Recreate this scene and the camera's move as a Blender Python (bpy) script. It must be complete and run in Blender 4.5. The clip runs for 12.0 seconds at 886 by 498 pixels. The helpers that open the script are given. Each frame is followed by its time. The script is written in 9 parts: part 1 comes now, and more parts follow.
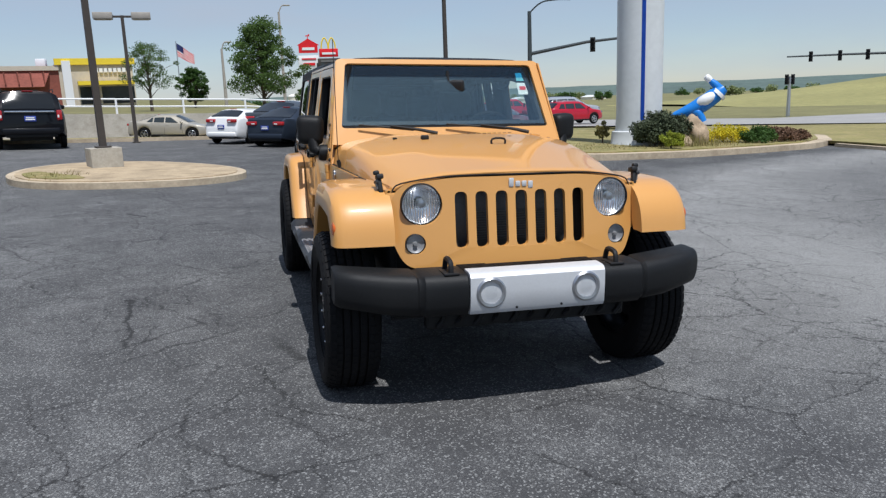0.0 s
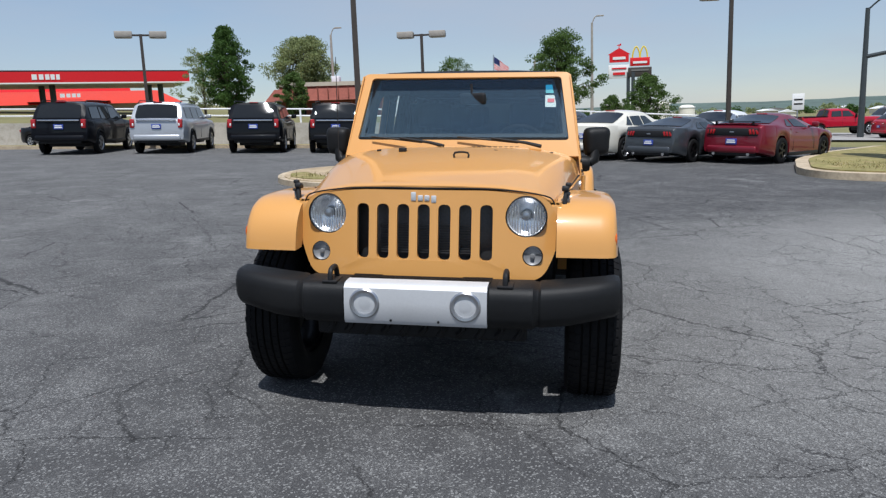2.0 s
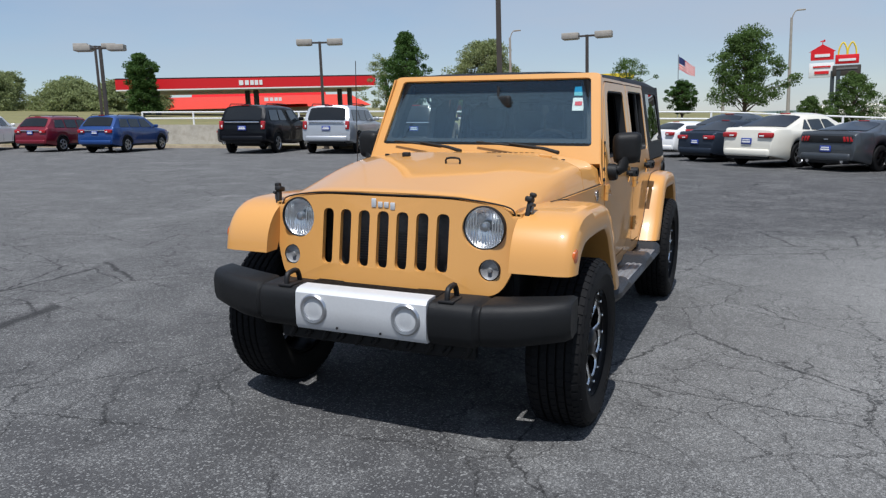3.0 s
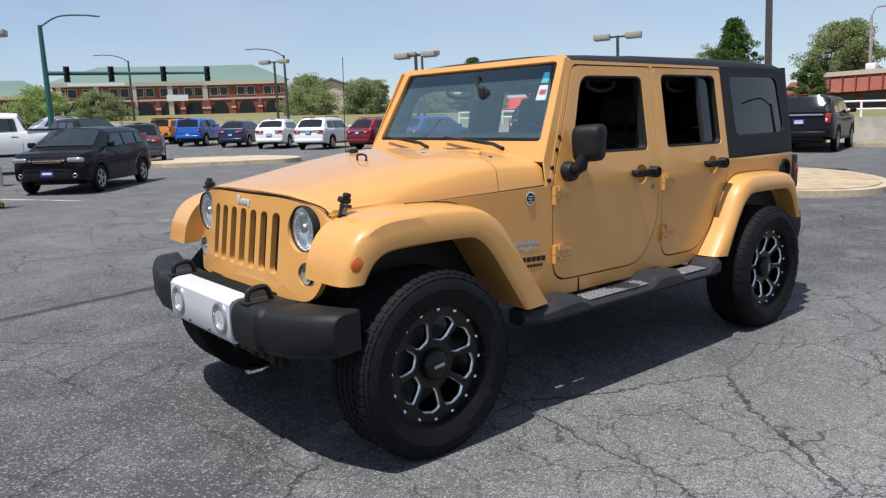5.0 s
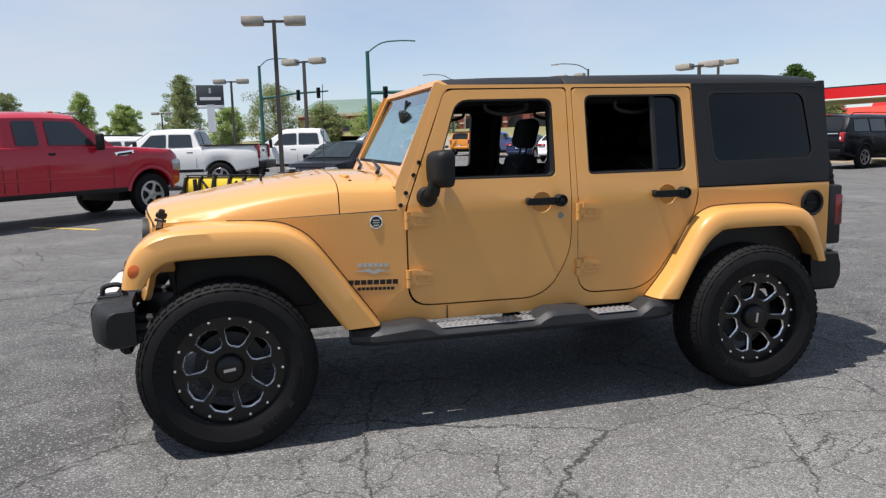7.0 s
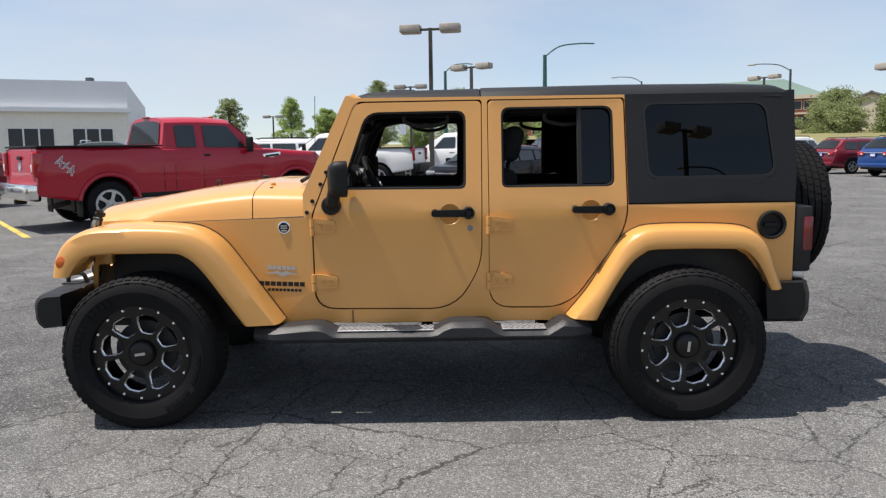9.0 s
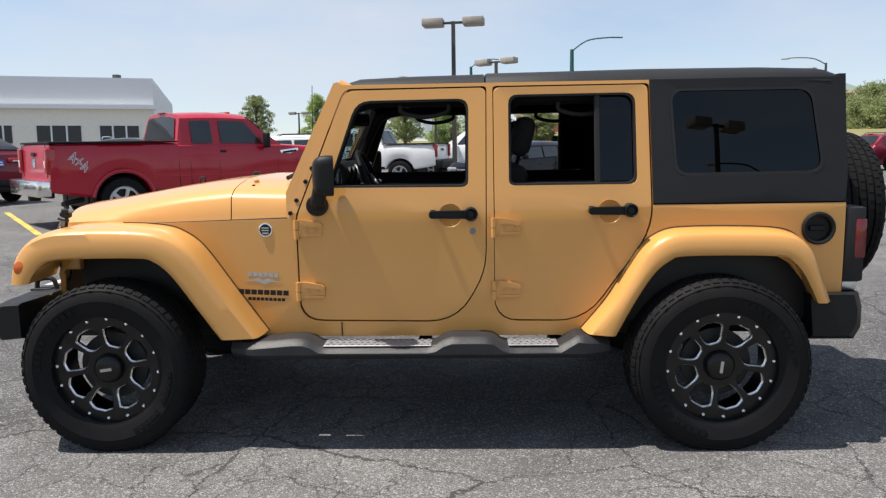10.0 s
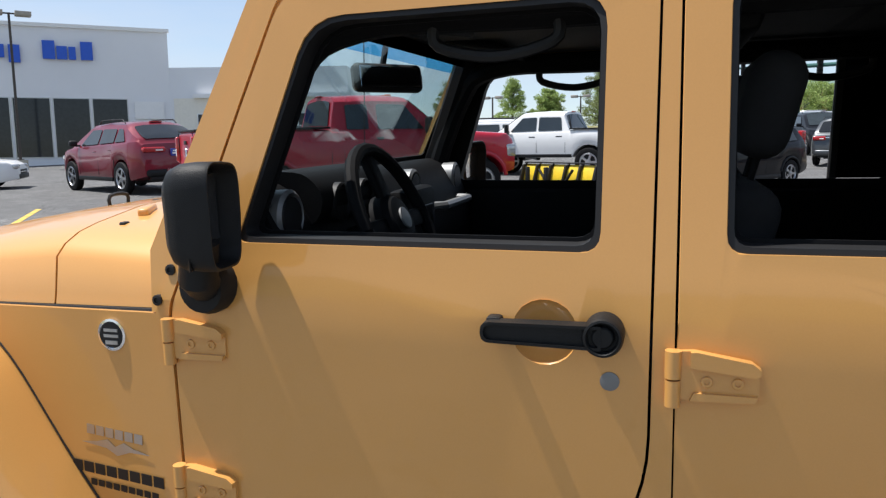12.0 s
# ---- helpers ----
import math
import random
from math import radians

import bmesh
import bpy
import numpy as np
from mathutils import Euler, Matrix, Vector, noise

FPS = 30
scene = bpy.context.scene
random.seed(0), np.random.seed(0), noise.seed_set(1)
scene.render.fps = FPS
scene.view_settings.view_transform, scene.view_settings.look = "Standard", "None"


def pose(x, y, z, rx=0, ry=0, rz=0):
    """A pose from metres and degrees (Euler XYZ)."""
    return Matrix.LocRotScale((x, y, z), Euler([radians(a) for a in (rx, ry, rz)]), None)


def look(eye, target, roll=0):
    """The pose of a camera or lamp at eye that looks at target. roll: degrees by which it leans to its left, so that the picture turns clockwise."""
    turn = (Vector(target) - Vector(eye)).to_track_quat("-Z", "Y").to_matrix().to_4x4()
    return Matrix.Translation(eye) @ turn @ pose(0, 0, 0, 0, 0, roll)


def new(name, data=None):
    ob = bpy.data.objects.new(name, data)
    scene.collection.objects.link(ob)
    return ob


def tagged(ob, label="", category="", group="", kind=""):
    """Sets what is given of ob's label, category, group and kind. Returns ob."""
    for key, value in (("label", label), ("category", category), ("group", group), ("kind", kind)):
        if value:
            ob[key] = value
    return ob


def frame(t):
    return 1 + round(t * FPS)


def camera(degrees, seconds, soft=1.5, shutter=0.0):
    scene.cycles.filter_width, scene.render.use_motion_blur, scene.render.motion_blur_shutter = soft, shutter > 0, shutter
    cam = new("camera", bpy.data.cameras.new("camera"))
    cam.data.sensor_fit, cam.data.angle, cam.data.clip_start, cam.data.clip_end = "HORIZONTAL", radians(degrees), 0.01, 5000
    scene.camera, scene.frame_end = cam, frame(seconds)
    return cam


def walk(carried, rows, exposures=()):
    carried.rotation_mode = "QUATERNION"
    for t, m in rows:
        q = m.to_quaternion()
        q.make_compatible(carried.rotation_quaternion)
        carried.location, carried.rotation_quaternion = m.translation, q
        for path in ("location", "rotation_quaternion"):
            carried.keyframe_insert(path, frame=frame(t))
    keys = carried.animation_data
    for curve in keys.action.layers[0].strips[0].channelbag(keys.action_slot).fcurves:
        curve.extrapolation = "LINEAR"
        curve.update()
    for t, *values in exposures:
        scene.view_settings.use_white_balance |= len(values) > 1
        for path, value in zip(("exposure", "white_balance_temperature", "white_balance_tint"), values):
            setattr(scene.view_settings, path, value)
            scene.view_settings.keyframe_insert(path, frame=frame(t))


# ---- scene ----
# ---- camera ----
cam = camera(61.6, 12.0, 1.3)
PATH = [
    (0, (-1.334, -5.336, 1.533), (-0.824, -3.445, 1.13), -2.1),
    (0.5, (-0.847, -5.462, 1.528), (-0.513, -3.532, 1.127), -2.1),
    (1, (-0.354, -5.511, 1.507), (-0.22, -3.554, 1.117), -2.1),
    (1.5, (0.179, -5.532, 1.503), (0.087, -3.569, 1.136), -2.1),
    (2, (0.719, -5.478, 1.481), (0.386, -3.537, 1.133), -2.1),
    (2.5, (1.218, -5.272, 1.473), (0.643, -3.385, 1.139), -2.1),
    (3, (1.719, -5.018, 1.454), (0.916, -3.215, 1.129), -1.9),
    (3.2, (1.89, -4.889, 1.429), (1.002, -3.126, 1.105), -1.7),
    (4.8, (3.195, -3.614, 1.361), (1.731, -2.284, 1.061), -2.5),
    (5, (3.361, -3.425, 1.35), (1.838, -2.162, 1.054), -2.7),
    (5.5, (3.707, -2.918, 1.319), (2.051, -1.832, 1.039), -2.9),
    (6, (4.054, -2.391, 1.327), (2.287, -1.49, 1.065), -2.8),
    (6.5, (4.327, -1.875, 1.322), (2.473, -1.168, 1.076), -2.4),
    (7, (4.53, -1.372, 1.318), (2.611, -0.856, 1.088), -1.9),
    (7.2, (4.622, -1.175, 1.308), (2.684, -0.734, 1.082), -1.8),
    (8.8, (4.83, 0.076, 1.323), (2.841, 0.1, 1.112), -0.8),
    (9, (4.819, 0.139, 1.326), (2.83, 0.142, 1.116), -0.8),
    (9.5, (4.733, 0.216, 1.325), (2.745, 0.187, 1.112), -0.8),
    (10, (4.371, 0.272, 1.32), (2.384, 0.203, 1.102), -0.8),
    (10.5, (3.865, 0.362, 1.306), (1.883, 0.222, 1.084), -0.8),
    (11, (3.254, 0.410, 1.324), (1.284, 0.148, 1.099), -0.8),
    (11.5, (2.658, 0.388, 1.364), (0.713, -0.015, 1.134), -0.6),
    (12, (2.030, 0.383, 1.388), (0.134, -0.201, 1.138), -0.8),
]
walk(cam, [(t, look(eye, target, roll)) for t, eye, target, roll in PATH],
     [(0.0, 0.05, 6150, 10), (3.0, 0.08, 6200, 10), (5.5, 0.43, 6480, 11), (7.0, 0.53, 6780, 12), (9.0, 0.57, 6900, 12), (10.5, 0.70, 6950, 11), (11.5, 0.72, 6850, 10), (12.0, 0.66, 6550, 10)])

# ---- light ----
SUN_WAY = Vector((-0.072, 0.42, -1.0)).normalized()
sun = new("sun", bpy.data.lights.new("sun", "SUN"))
sun.data.energy, sun.data.angle, sun.data.color = 4.55, radians(0.55), (1.0, 0.97, 0.93)
sun.matrix_world = look((0, -20, 45), Vector((0, -20, 45)) + SUN_WAY)
world = bpy.data.worlds.new("world")
scene.world = world
world.use_nodes = True
wn = world.node_tree.nodes
wl = world.node_tree.links
sky = wn.new("ShaderNodeTexSky")
sky.sky_type, sky.sun_disc = "NISHITA", False
sky.sun_elevation = math.asin(-SUN_WAY.z)
sky.sun_rotation = math.atan2(-SUN_WAY.x, -SUN_WAY.y)
sky.air_density, sky.dust_density, sky.ozone_density = 1.0, 0.2, 3.5
w_coord = wn.new("ShaderNodeTexCoord")
w_map = wn.new("ShaderNodeMapping")
w_map.inputs["Scale"].default_value = (1.0, 1.0, 4.0)
w_noise = wn.new("ShaderNodeTexNoise")
w_noise.inputs["Scale"].default_value, w_noise.inputs["Detail"].default_value = 1.6, 6.0
w_noise.inputs["Roughness"].default_value = 0.55
w_ramp = wn.new("ShaderNodeValToRGB")
w_ramp.color_ramp.elements[0].position, w_ramp.color_ramp.elements[0].color = 0.38, (0.18, 0.18, 0.18, 1)
w_ramp.color_ramp.elements[1].position, w_ramp.color_ramp.elements[1].color = 0.74, (0.85, 0.85, 0.85, 1)
w_mix = wn.new("ShaderNodeMix")
w_mix.data_type = "RGBA"
w_mix.inputs[7].default_value = (4.5, 5.0, 5.8, 1)
wl.new(w_coord.outputs["Generated"], w_map.inputs["Vector"])
wl.new(w_map.outputs["Vector"], w_noise.inputs["Vector"])
w_dot = wn.new("ShaderNodeVectorMath")
w_dot.operation = "DOT_PRODUCT"
w_dot.inputs[1].default_value = (-0.82, -0.56, 0.1)
wl.new(w_coord.outputs["Generated"], w_dot.inputs[0])
w_bank = wn.new("ShaderNodeMapRange")
w_bank.inputs["From Min"].default_value, w_bank.inputs["From Max"].default_value, w_bank.inputs["To Max"].default_value = 0.45, 1.0, 0.10
wl.new(w_dot.outputs["Value"], w_bank.inputs["Value"])
w_add = wn.new("ShaderNodeMath")
wl.new(w_noise.outputs["Fac"], w_add.inputs[0])
wl.new(w_bank.outputs["Result"], w_add.inputs[1])
wl.new(w_add.outputs[0], w_ramp.inputs["Fac"])
wl.new(w_ramp.outputs["Color"], w_mix.inputs["Factor"])
wl.new(sky.outputs["Color"], w_mix.inputs[6])
wl.new(w_mix.outputs[2], wn["Background"].inputs["Color"])
wn["Background"].inputs["Strength"].default_value = 0.099

# ---- materials ----
def link(mat, a, b):
    mat.node_tree.links.new(a, b)


def material(name, color, rough=0.5, metal=0.0, spec=0.5, coat=0.0, vary=0.12, scale=6.0, fine=80.0, bump=0.0, bump_scale=200.0,
             trans=0.0, ior=1.45, emit=None, power=0.0, per_object=0.0, dirt=None, dirt_amount=0.0, coat_rough=0.03):
    """A surface with colour variation at two scales, fine relief and optional dust."""
    mat = bpy.data.materials.new(name)
    mat.use_nodes = True
    n = mat.node_tree.nodes
    b = n["Principled BSDF"]
    b.inputs["Roughness"].default_value = rough
    b.inputs["Metallic"].default_value = metal
    b.inputs["Specular IOR Level"].default_value = spec
    b.inputs["Coat Weight"].default_value = coat
    b.inputs["Coat Roughness"].default_value = coat_rough
    b.inputs["Transmission Weight"].default_value = trans
    b.inputs["IOR"].default_value = ior
    coord = n.new("ShaderNodeTexCoord")
    big = n.new("ShaderNodeTexNoise")
    big.inputs["Scale"].default_value, big.inputs["Detail"].default_value = scale, 4.0
    small = n.new("ShaderNodeTexNoise")
    small.inputs["Scale"].default_value, small.inputs["Detail"].default_value = fine, 3.0
    for t in (big, small):
        link(mat, coord.outputs["Object"], t.inputs["Vector"])
    add = n.new("ShaderNodeMath")
    add.operation = "ADD"
    link(mat, big.outputs["Fac"], add.inputs[0])
    link(mat, small.outputs["Fac"], add.inputs[1])
    value = n.new("ShaderNodeMapRange")
    value.inputs["From Min"].default_value, value.inputs["From Max"].default_value = 0.6, 1.4
    value.inputs["To Min"].default_value, value.inputs["To Max"].default_value = 1 - vary, 1 + vary
    link(mat, add.outputs[0], value.inputs["Value"])
    last = value.outputs["Result"]
    if per_object:
        info = n.new("ShaderNodeObjectInfo")
        each = n.new("ShaderNodeMapRange")
        each.inputs["To Min"].default_value, each.inputs["To Max"].default_value = 1 - per_object, 1 + per_object
        link(mat, info.outputs["Random"], each.inputs["Value"])
        mul = n.new("ShaderNodeMath")
        mul.operation = "MULTIPLY"
        link(mat, last, mul.inputs[0])
        link(mat, each.outputs["Result"], mul.inputs[1])
        last = mul.outputs[0]
    tint = n.new("ShaderNodeVectorMath")
    tint.operation = "SCALE"
    tint.inputs[0].default_value = color
    link(mat, last, tint.inputs["Scale"])
    out = tint.outputs["Vector"]
    if dirt:
        spot = n.new("ShaderNodeTexNoise")
        spot.inputs["Scale"].default_value, spot.inputs["Detail"].default_value = 3.1, 7.0
        link(mat, coord.outputs["Object"], spot.inputs["Vector"])
        ramp = n.new("ShaderNodeMapRange")
        ramp.inputs["From Min"].default_value, ramp.inputs["From Max"].default_value = 0.48, 0.75
        ramp.inputs["To Max"].default_value = dirt_amount
        link(mat, spot.outputs["Fac"], ramp.inputs["Value"])
        mix = n.new("ShaderNodeMix")
        mix.data_type = "RGBA"
        mix.inputs[7].default_value = (*dirt, 1)
        link(mat, ramp.outputs["Result"], mix.inputs["Factor"])
        link(mat, out, mix.inputs[6])
        out = mix.outputs[2]
    link(mat, out, b.inputs["Base Color"])
    if bump:
        grain = n.new("ShaderNodeTexNoise")
        grain.inputs["Scale"].default_value, grain.inputs["Detail"].default_value = bump_scale, 2.0
        link(mat, coord.outputs["Object"], grain.inputs["Vector"])
        relief = n.new("ShaderNodeBump")
        relief.inputs["Strength"].default_value, relief.inputs["Distance"].default_value = bump, 0.002
        link(mat, grain.outputs["Fac"], relief.inputs["Height"])
        link(mat, relief.outputs["Normal"], b.inputs["Normal"])
    if emit:
        b.inputs["Emission Color"].default_value = (*emit, 1)
        b.inputs["Emission Strength"].default_value = power
    return mat


def glass(name, color, rough=0.0, ior=1.45, sheen=(1, 1, 1)):
    """A thin pane: it lets tinted light straight through and mirrors at grazing angles."""
    mat = bpy.data.materials.new(name)
    mat.use_nodes = True
    n = mat.node_tree.nodes
    n.remove(n["Principled BSDF"])
    clear = n.new("ShaderNodeBsdfTransparent")
    clear.inputs["Color"].default_value = (*color, 1)
    shine = n.new("ShaderNodeBsdfGlossy")
    shine.inputs["Roughness"].default_value = rough
    shine.inputs["Color"].default_value = (*sheen, 1)
    edge = n.new("ShaderNodeLayerWeight")
    edge.inputs["Blend"].default_value = 0.5
    power = n.new("ShaderNodeMath")
    power.operation = "POWER"
    power.inputs[1].default_value = 4.0
    link(mat, edge.outputs["Facing"], power.inputs[0])
    fres = n.new("ShaderNodeMapRange")
    fres.inputs["To Min"].default_value, fres.inputs["To Max"].default_value = ((ior - 1) / (ior + 1)) ** 2, 1.0
    link(mat, power.outputs[0], fres.inputs["Value"])
    mix = n.new("ShaderNodeMixShader")
    link(mat, fres.outputs["Result"], mix.inputs["Fac"])
    link(mat, clear.outputs[0], mix.inputs[1])
    link(mat, shine.outputs[0], mix.inputs[2])
    link(mat, mix.outputs[0], n["Material Output"].inputs["Surface"])
    return mat


def asphalt(name, base, light, crack):
    """Old lot surface: speckled stone, worn pale patches, dark seams and cracks."""
    mat = bpy.data.materials.new(name)
    mat.use_nodes = True
    n = mat.node_tree.nodes
    b = n["Principled BSDF"]
    b.inputs["Roughness"].default_value = 0.82
    b.inputs["Specular IOR Level"].default_value = 0.22
    coord = n.new("ShaderNodeTexCoord")

    def noise_tex(scale, detail, rough=0.55, distortion=0.0):
        t = n.new("ShaderNodeTexNoise")
        t.inputs["Scale"].default_value, t.inputs["Detail"].default_value = scale, detail
        t.inputs["Roughness"].default_value, t.inputs["Distortion"].default_value = rough, distortion
        link(mat, coord.outputs["Object"], t.inputs["Vector"])
        return t

    def ramp(src, lo, hi, to=1.0):
        r = n.new("ShaderNodeMapRange")
        r.inputs["From Min"].default_value, r.inputs["From Max"].default_value, r.inputs["To Max"].default_value = lo, hi, to
        link(mat, src, r.inputs["Value"])
        return r.outputs["Result"]

    def mix(fac, a, c):
        m = n.new("ShaderNodeMix")
        m.data_type = "RGBA"
        if isinstance(fac, float):
            m.inputs["Factor"].default_value = fac
        else:
            link(mat, fac, m.inputs["Factor"])
        for s, v in ((6, a), (7, c)):
            if isinstance(v, tuple):
                m.inputs[s].default_value = (*v, 1)
            else:
                link(mat, v, m.inputs[s])
        return m.outputs[2]

    def times(a, c):
        m = n.new("ShaderNodeMath")
        m.operation = "MULTIPLY"
        link(mat, a, m.inputs[0])
        link(mat, c, m.inputs[1])
        return m.outputs[0]

    broad = noise_tex(0.22, 4, 0.6, 0.2)
    worn = noise_tex(1.3, 10, 0.74, 0.0)
    streak = noise_tex(0.30, 9, 0.72, 0.3)
    chips = n.new("ShaderNodeTexVoronoi")
    chips.inputs["Scale"].default_value = 190.0
    link(mat, coord.outputs["Object"], chips.inputs["Vector"])
    stones = n.new("ShaderNodeTexVoronoi")
    stones.inputs["Scale"].default_value = 125.0
    link(mat, coord.outputs["Object"], stones.inputs["Vector"])
    grit = noise_tex(150.0, 4, 0.75)
    # +x aisle shows pale stone, seal coat worn; also lightened to lift shaded ground
    axes = n.new("ShaderNodeSeparateXYZ")
    link(mat, coord.outputs["Object"], axes.inputs[0])
    off_y = n.new("ShaderNodeMath")
    off_y.inputs[1].default_value = -1.0
    link(mat, axes.outputs["Y"], off_y.inputs[0])
    bow = n.new("ShaderNodeMath")
    bow.operation = "MULTIPLY"
    link(mat, off_y.outputs[0], bow.inputs[0])
    link(mat, off_y.outputs[0], bow.inputs[1])
    lean = n.new("ShaderNodeMath")
    lean.operation = "MULTIPLY_ADD"
    lean.inputs[1].default_value = -0.125
    link(mat, bow.outputs[0], lean.inputs[0])
    link(mat, axes.outputs["X"], lean.inputs[2])
    edge = n.new("ShaderNodeMath")
    edge.operation = "MULTIPLY_ADD"
    edge.inputs[1].default_value = 4.0
    link(mat, broad.outputs["Fac"], edge.inputs[0])
    link(mat, lean.outputs[0], edge.inputs[2])
    aisle = ramp(edge.outputs[0], 1.8, 5.4)
    keep = n.new("ShaderNodeMapRange")
    keep.inputs["From Min"].default_value, keep.inputs["From Max"].default_value = 6.2, 9.0
    keep.inputs["To Min"].default_value, keep.inputs["To Max"].default_value = 1.0, 0.35
    link(mat, edge.outputs[0], keep.inputs["Value"])
    aisle = times(aisle, keep.outputs["Result"])
    patch = ramp(worn.outputs["Fac"], 0.48, 0.68)
    color = mix(ramp(broad.outputs["Fac"], 0.35, 0.65, 0.35), base, tuple(v * 1.3 for v in base))
    # base colour grows paler towards -x over the western rows
    west = n.new("ShaderNodeMapRange")
    west.inputs["From Min"].default_value, west.inputs["From Max"].default_value, west.inputs["To Max"].default_value = -0.5, -6.0, 0.75
    link(mat, axes.outputs["X"], west.inputs["Value"])
    color = mix(west.outputs["Result"], color, (base[0] * 2.15, base[1] * 2.14, base[2] * 2.08))
    color = mix(aisle, color, (base[0] * 4.0, base[1] * 3.95, base[2] * 3.7))
    color = mix(ramp(grit.outputs["Fac"], 0.32, 0.60, 1.0), tuple(v * 0.50 for v in base), color)
    color = mix(times(patch, ramp(grit.outputs["Fac"], 0.42, 0.64, 0.26)), color, light)
    speck = ramp(chips.outputs["Color"], 0.60, 0.80, 0.55)
    color = mix(times(speck, ramp(aisle, 0.0, 1.0, 1.0)), color, light)
    color = mix(times(speck, ramp(worn.outputs["Fac"], 0.40, 0.62, 0.7)), color, light)
    color = mix(ramp(stones.outputs["Color"], 0.74, 0.82, 0.50), color, light)
    color = mix(times(ramp(streak.outputs["Fac"], 0.58, 0.66, 0.40), patch), color, tuple(v * 1.2 for v in light))
    wobble = noise_tex(3.5, 6, 0.75)
    shift = n.new("ShaderNodeVectorMath")
    shift.operation = "MULTIPLY_ADD"
    shift.inputs[1].default_value = (0.26, 0.26, 0.0)
    link(mat, wobble.outputs["Color"], shift.inputs[0])
    link(mat, coord.outputs["Object"], shift.inputs[2])

    def seam_lines(scale, width, depth):
        v = n.new("ShaderNodeTexVoronoi")
        v.feature = "DISTANCE_TO_EDGE"
        v.inputs["Scale"].default_value = scale
        link(mat, shift.outputs["Vector"], v.inputs["Vector"])
        m = n.new("ShaderNodeMapRange")
        m.inputs["From Min"].default_value, m.inputs["From Max"].default_value = width * scale * 0.35, width * scale
        m.inputs["To Min"].default_value, m.inputs["To Max"].default_value = depth, 0.0
        link(mat, v.outputs["Distance"], m.inputs["Value"])
        return m.outputs["Result"]
    where = noise_tex(0.55, 4, 0.6)
    cracks = times(seam_lines(crack, 0.0080, 0.80), ramp(where.outputs["Fac"], 0.34, 0.46))
    cracks2 = times(seam_lines(crack * 3.0, 0.0055, 0.75), ramp(where.outputs["Fac"], 0.38, 0.50))
    cracks3 = times(seam_lines(crack * 6.5, 0.0042, 0.70), ramp(where.outputs["Fac"], 0.46, 0.56))
    color = mix(cracks3, color, tuple(v * 0.3 for v in base))
    color = mix(cracks, color, tuple(v * 0.3 for v in base))
    color = mix(cracks2, color, tuple(v * 0.3 for v in base))
    link(mat, color, b.inputs["Base Color"])
    relief = n.new("ShaderNodeBump")
    relief.inputs["Strength"].default_value, relief.inputs["Distance"].default_value = 0.55, 0.006
    link(mat, chips.outputs["Distance"], relief.inputs["Height"])
    link(mat, relief.outputs["Normal"], b.inputs["Normal"])
    return mat


def paint(name, color, flake=0.0, rough=0.35):
    """Clear-coated car paint under a film of dust."""
    return material(name, color, rough=rough, metal=flake, spec=0.30 if max(color) > 0.05 else 0.06, coat=0.75 if max(color) > 0.05 else 0.36, vary=0.03, scale=1.5, fine=400,
                    dirt=tuple(0.8 * v + 0.008 for v in color), dirt_amount=0.12, coat_rough=0.035 if max(color) < 0.4 else 0.08)


M_JEEP = material("ochre_body_paint", (0.615, 0.303, 0.081), rough=0.40, spec=0.40, coat=0.75, vary=0.03, scale=1.2, fine=300,
                  dirt=(0.55, 0.33, 0.13), dirt_amount=0.08, coat_rough=0.05)
M_TOP = material("grained_black_hardtop", (0.012, 0.0135, 0.016), rough=0.6, spec=0.3, vary=0.15, bump=0.35, bump_scale=420)
M_PLASTIC = material("grained_black_plastic", (0.0095, 0.010, 0.0108), rough=0.5, spec=0.28, vary=0.15, bump=0.4, bump_scale=600, dirt=(0.04, 0.038, 0.035), dirt_amount=0.10)
# black step plastic with its sunlit grey put into the base colour
M_STEP = material("sunlit_step_plastic", (0.023, 0.024, 0.027), rough=0.42, spec=0.4, vary=0.2, bump=0.4, bump_scale=600, dirt=(0.10, 0.095, 0.09), dirt_amount=0.2)
M_RUBBER = material("tyre_rubber", (0.0095, 0.0095, 0.0102), rough=0.66, spec=0.13, vary=0.25, scale=9, bump=0.4, bump_scale=350, dirt=(0.03, 0.028, 0.025), dirt_amount=0.16)
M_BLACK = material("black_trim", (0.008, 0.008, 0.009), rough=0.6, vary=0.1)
M_GLOSSBLACK = material("gloss_black_wheel", (0.006, 0.006, 0.0065), rough=0.33, spec=0.3, coat=0.15, vary=0.1)
M_MILL = material("milled_alloy", (0.86, 0.87, 0.88), rough=0.27, metal=1.0, vary=0.08)
M_CHROME = material("bright_metal", (0.82, 0.83, 0.85), rough=0.12, metal=1.0, vary=0.05)
M_VENT = material("satin_grey_trim", (0.20, 0.205, 0.21), rough=0.5, metal=0.5, vary=0.1)
M_STEEL = material("brushed_steel", (0.52, 0.53, 0.55), rough=0.34, metal=1.0, vary=0.12, scale=20)
M_TREAD = material("worn_steel_tread", (0.34, 0.34, 0.35), rough=0.5, metal=0.6, vary=0.2, scale=30)
M_ALLOY = material("silver_alloy", (0.48, 0.49, 0.51), rough=0.3, metal=0.9, vary=0.05)
M_SILVER = material("silver_bumper_paint", (0.60, 0.61, 0.62), rough=0.50, metal=0.30, coat=0.0, vary=0.05, dirt=(0.3, 0.28, 0.25), dirt_amount=0.15)
M_DARKMETAL = material("dirty_frame_metal", (0.03, 0.03, 0.032), rough=0.6, metal=0.3, vary=0.3)
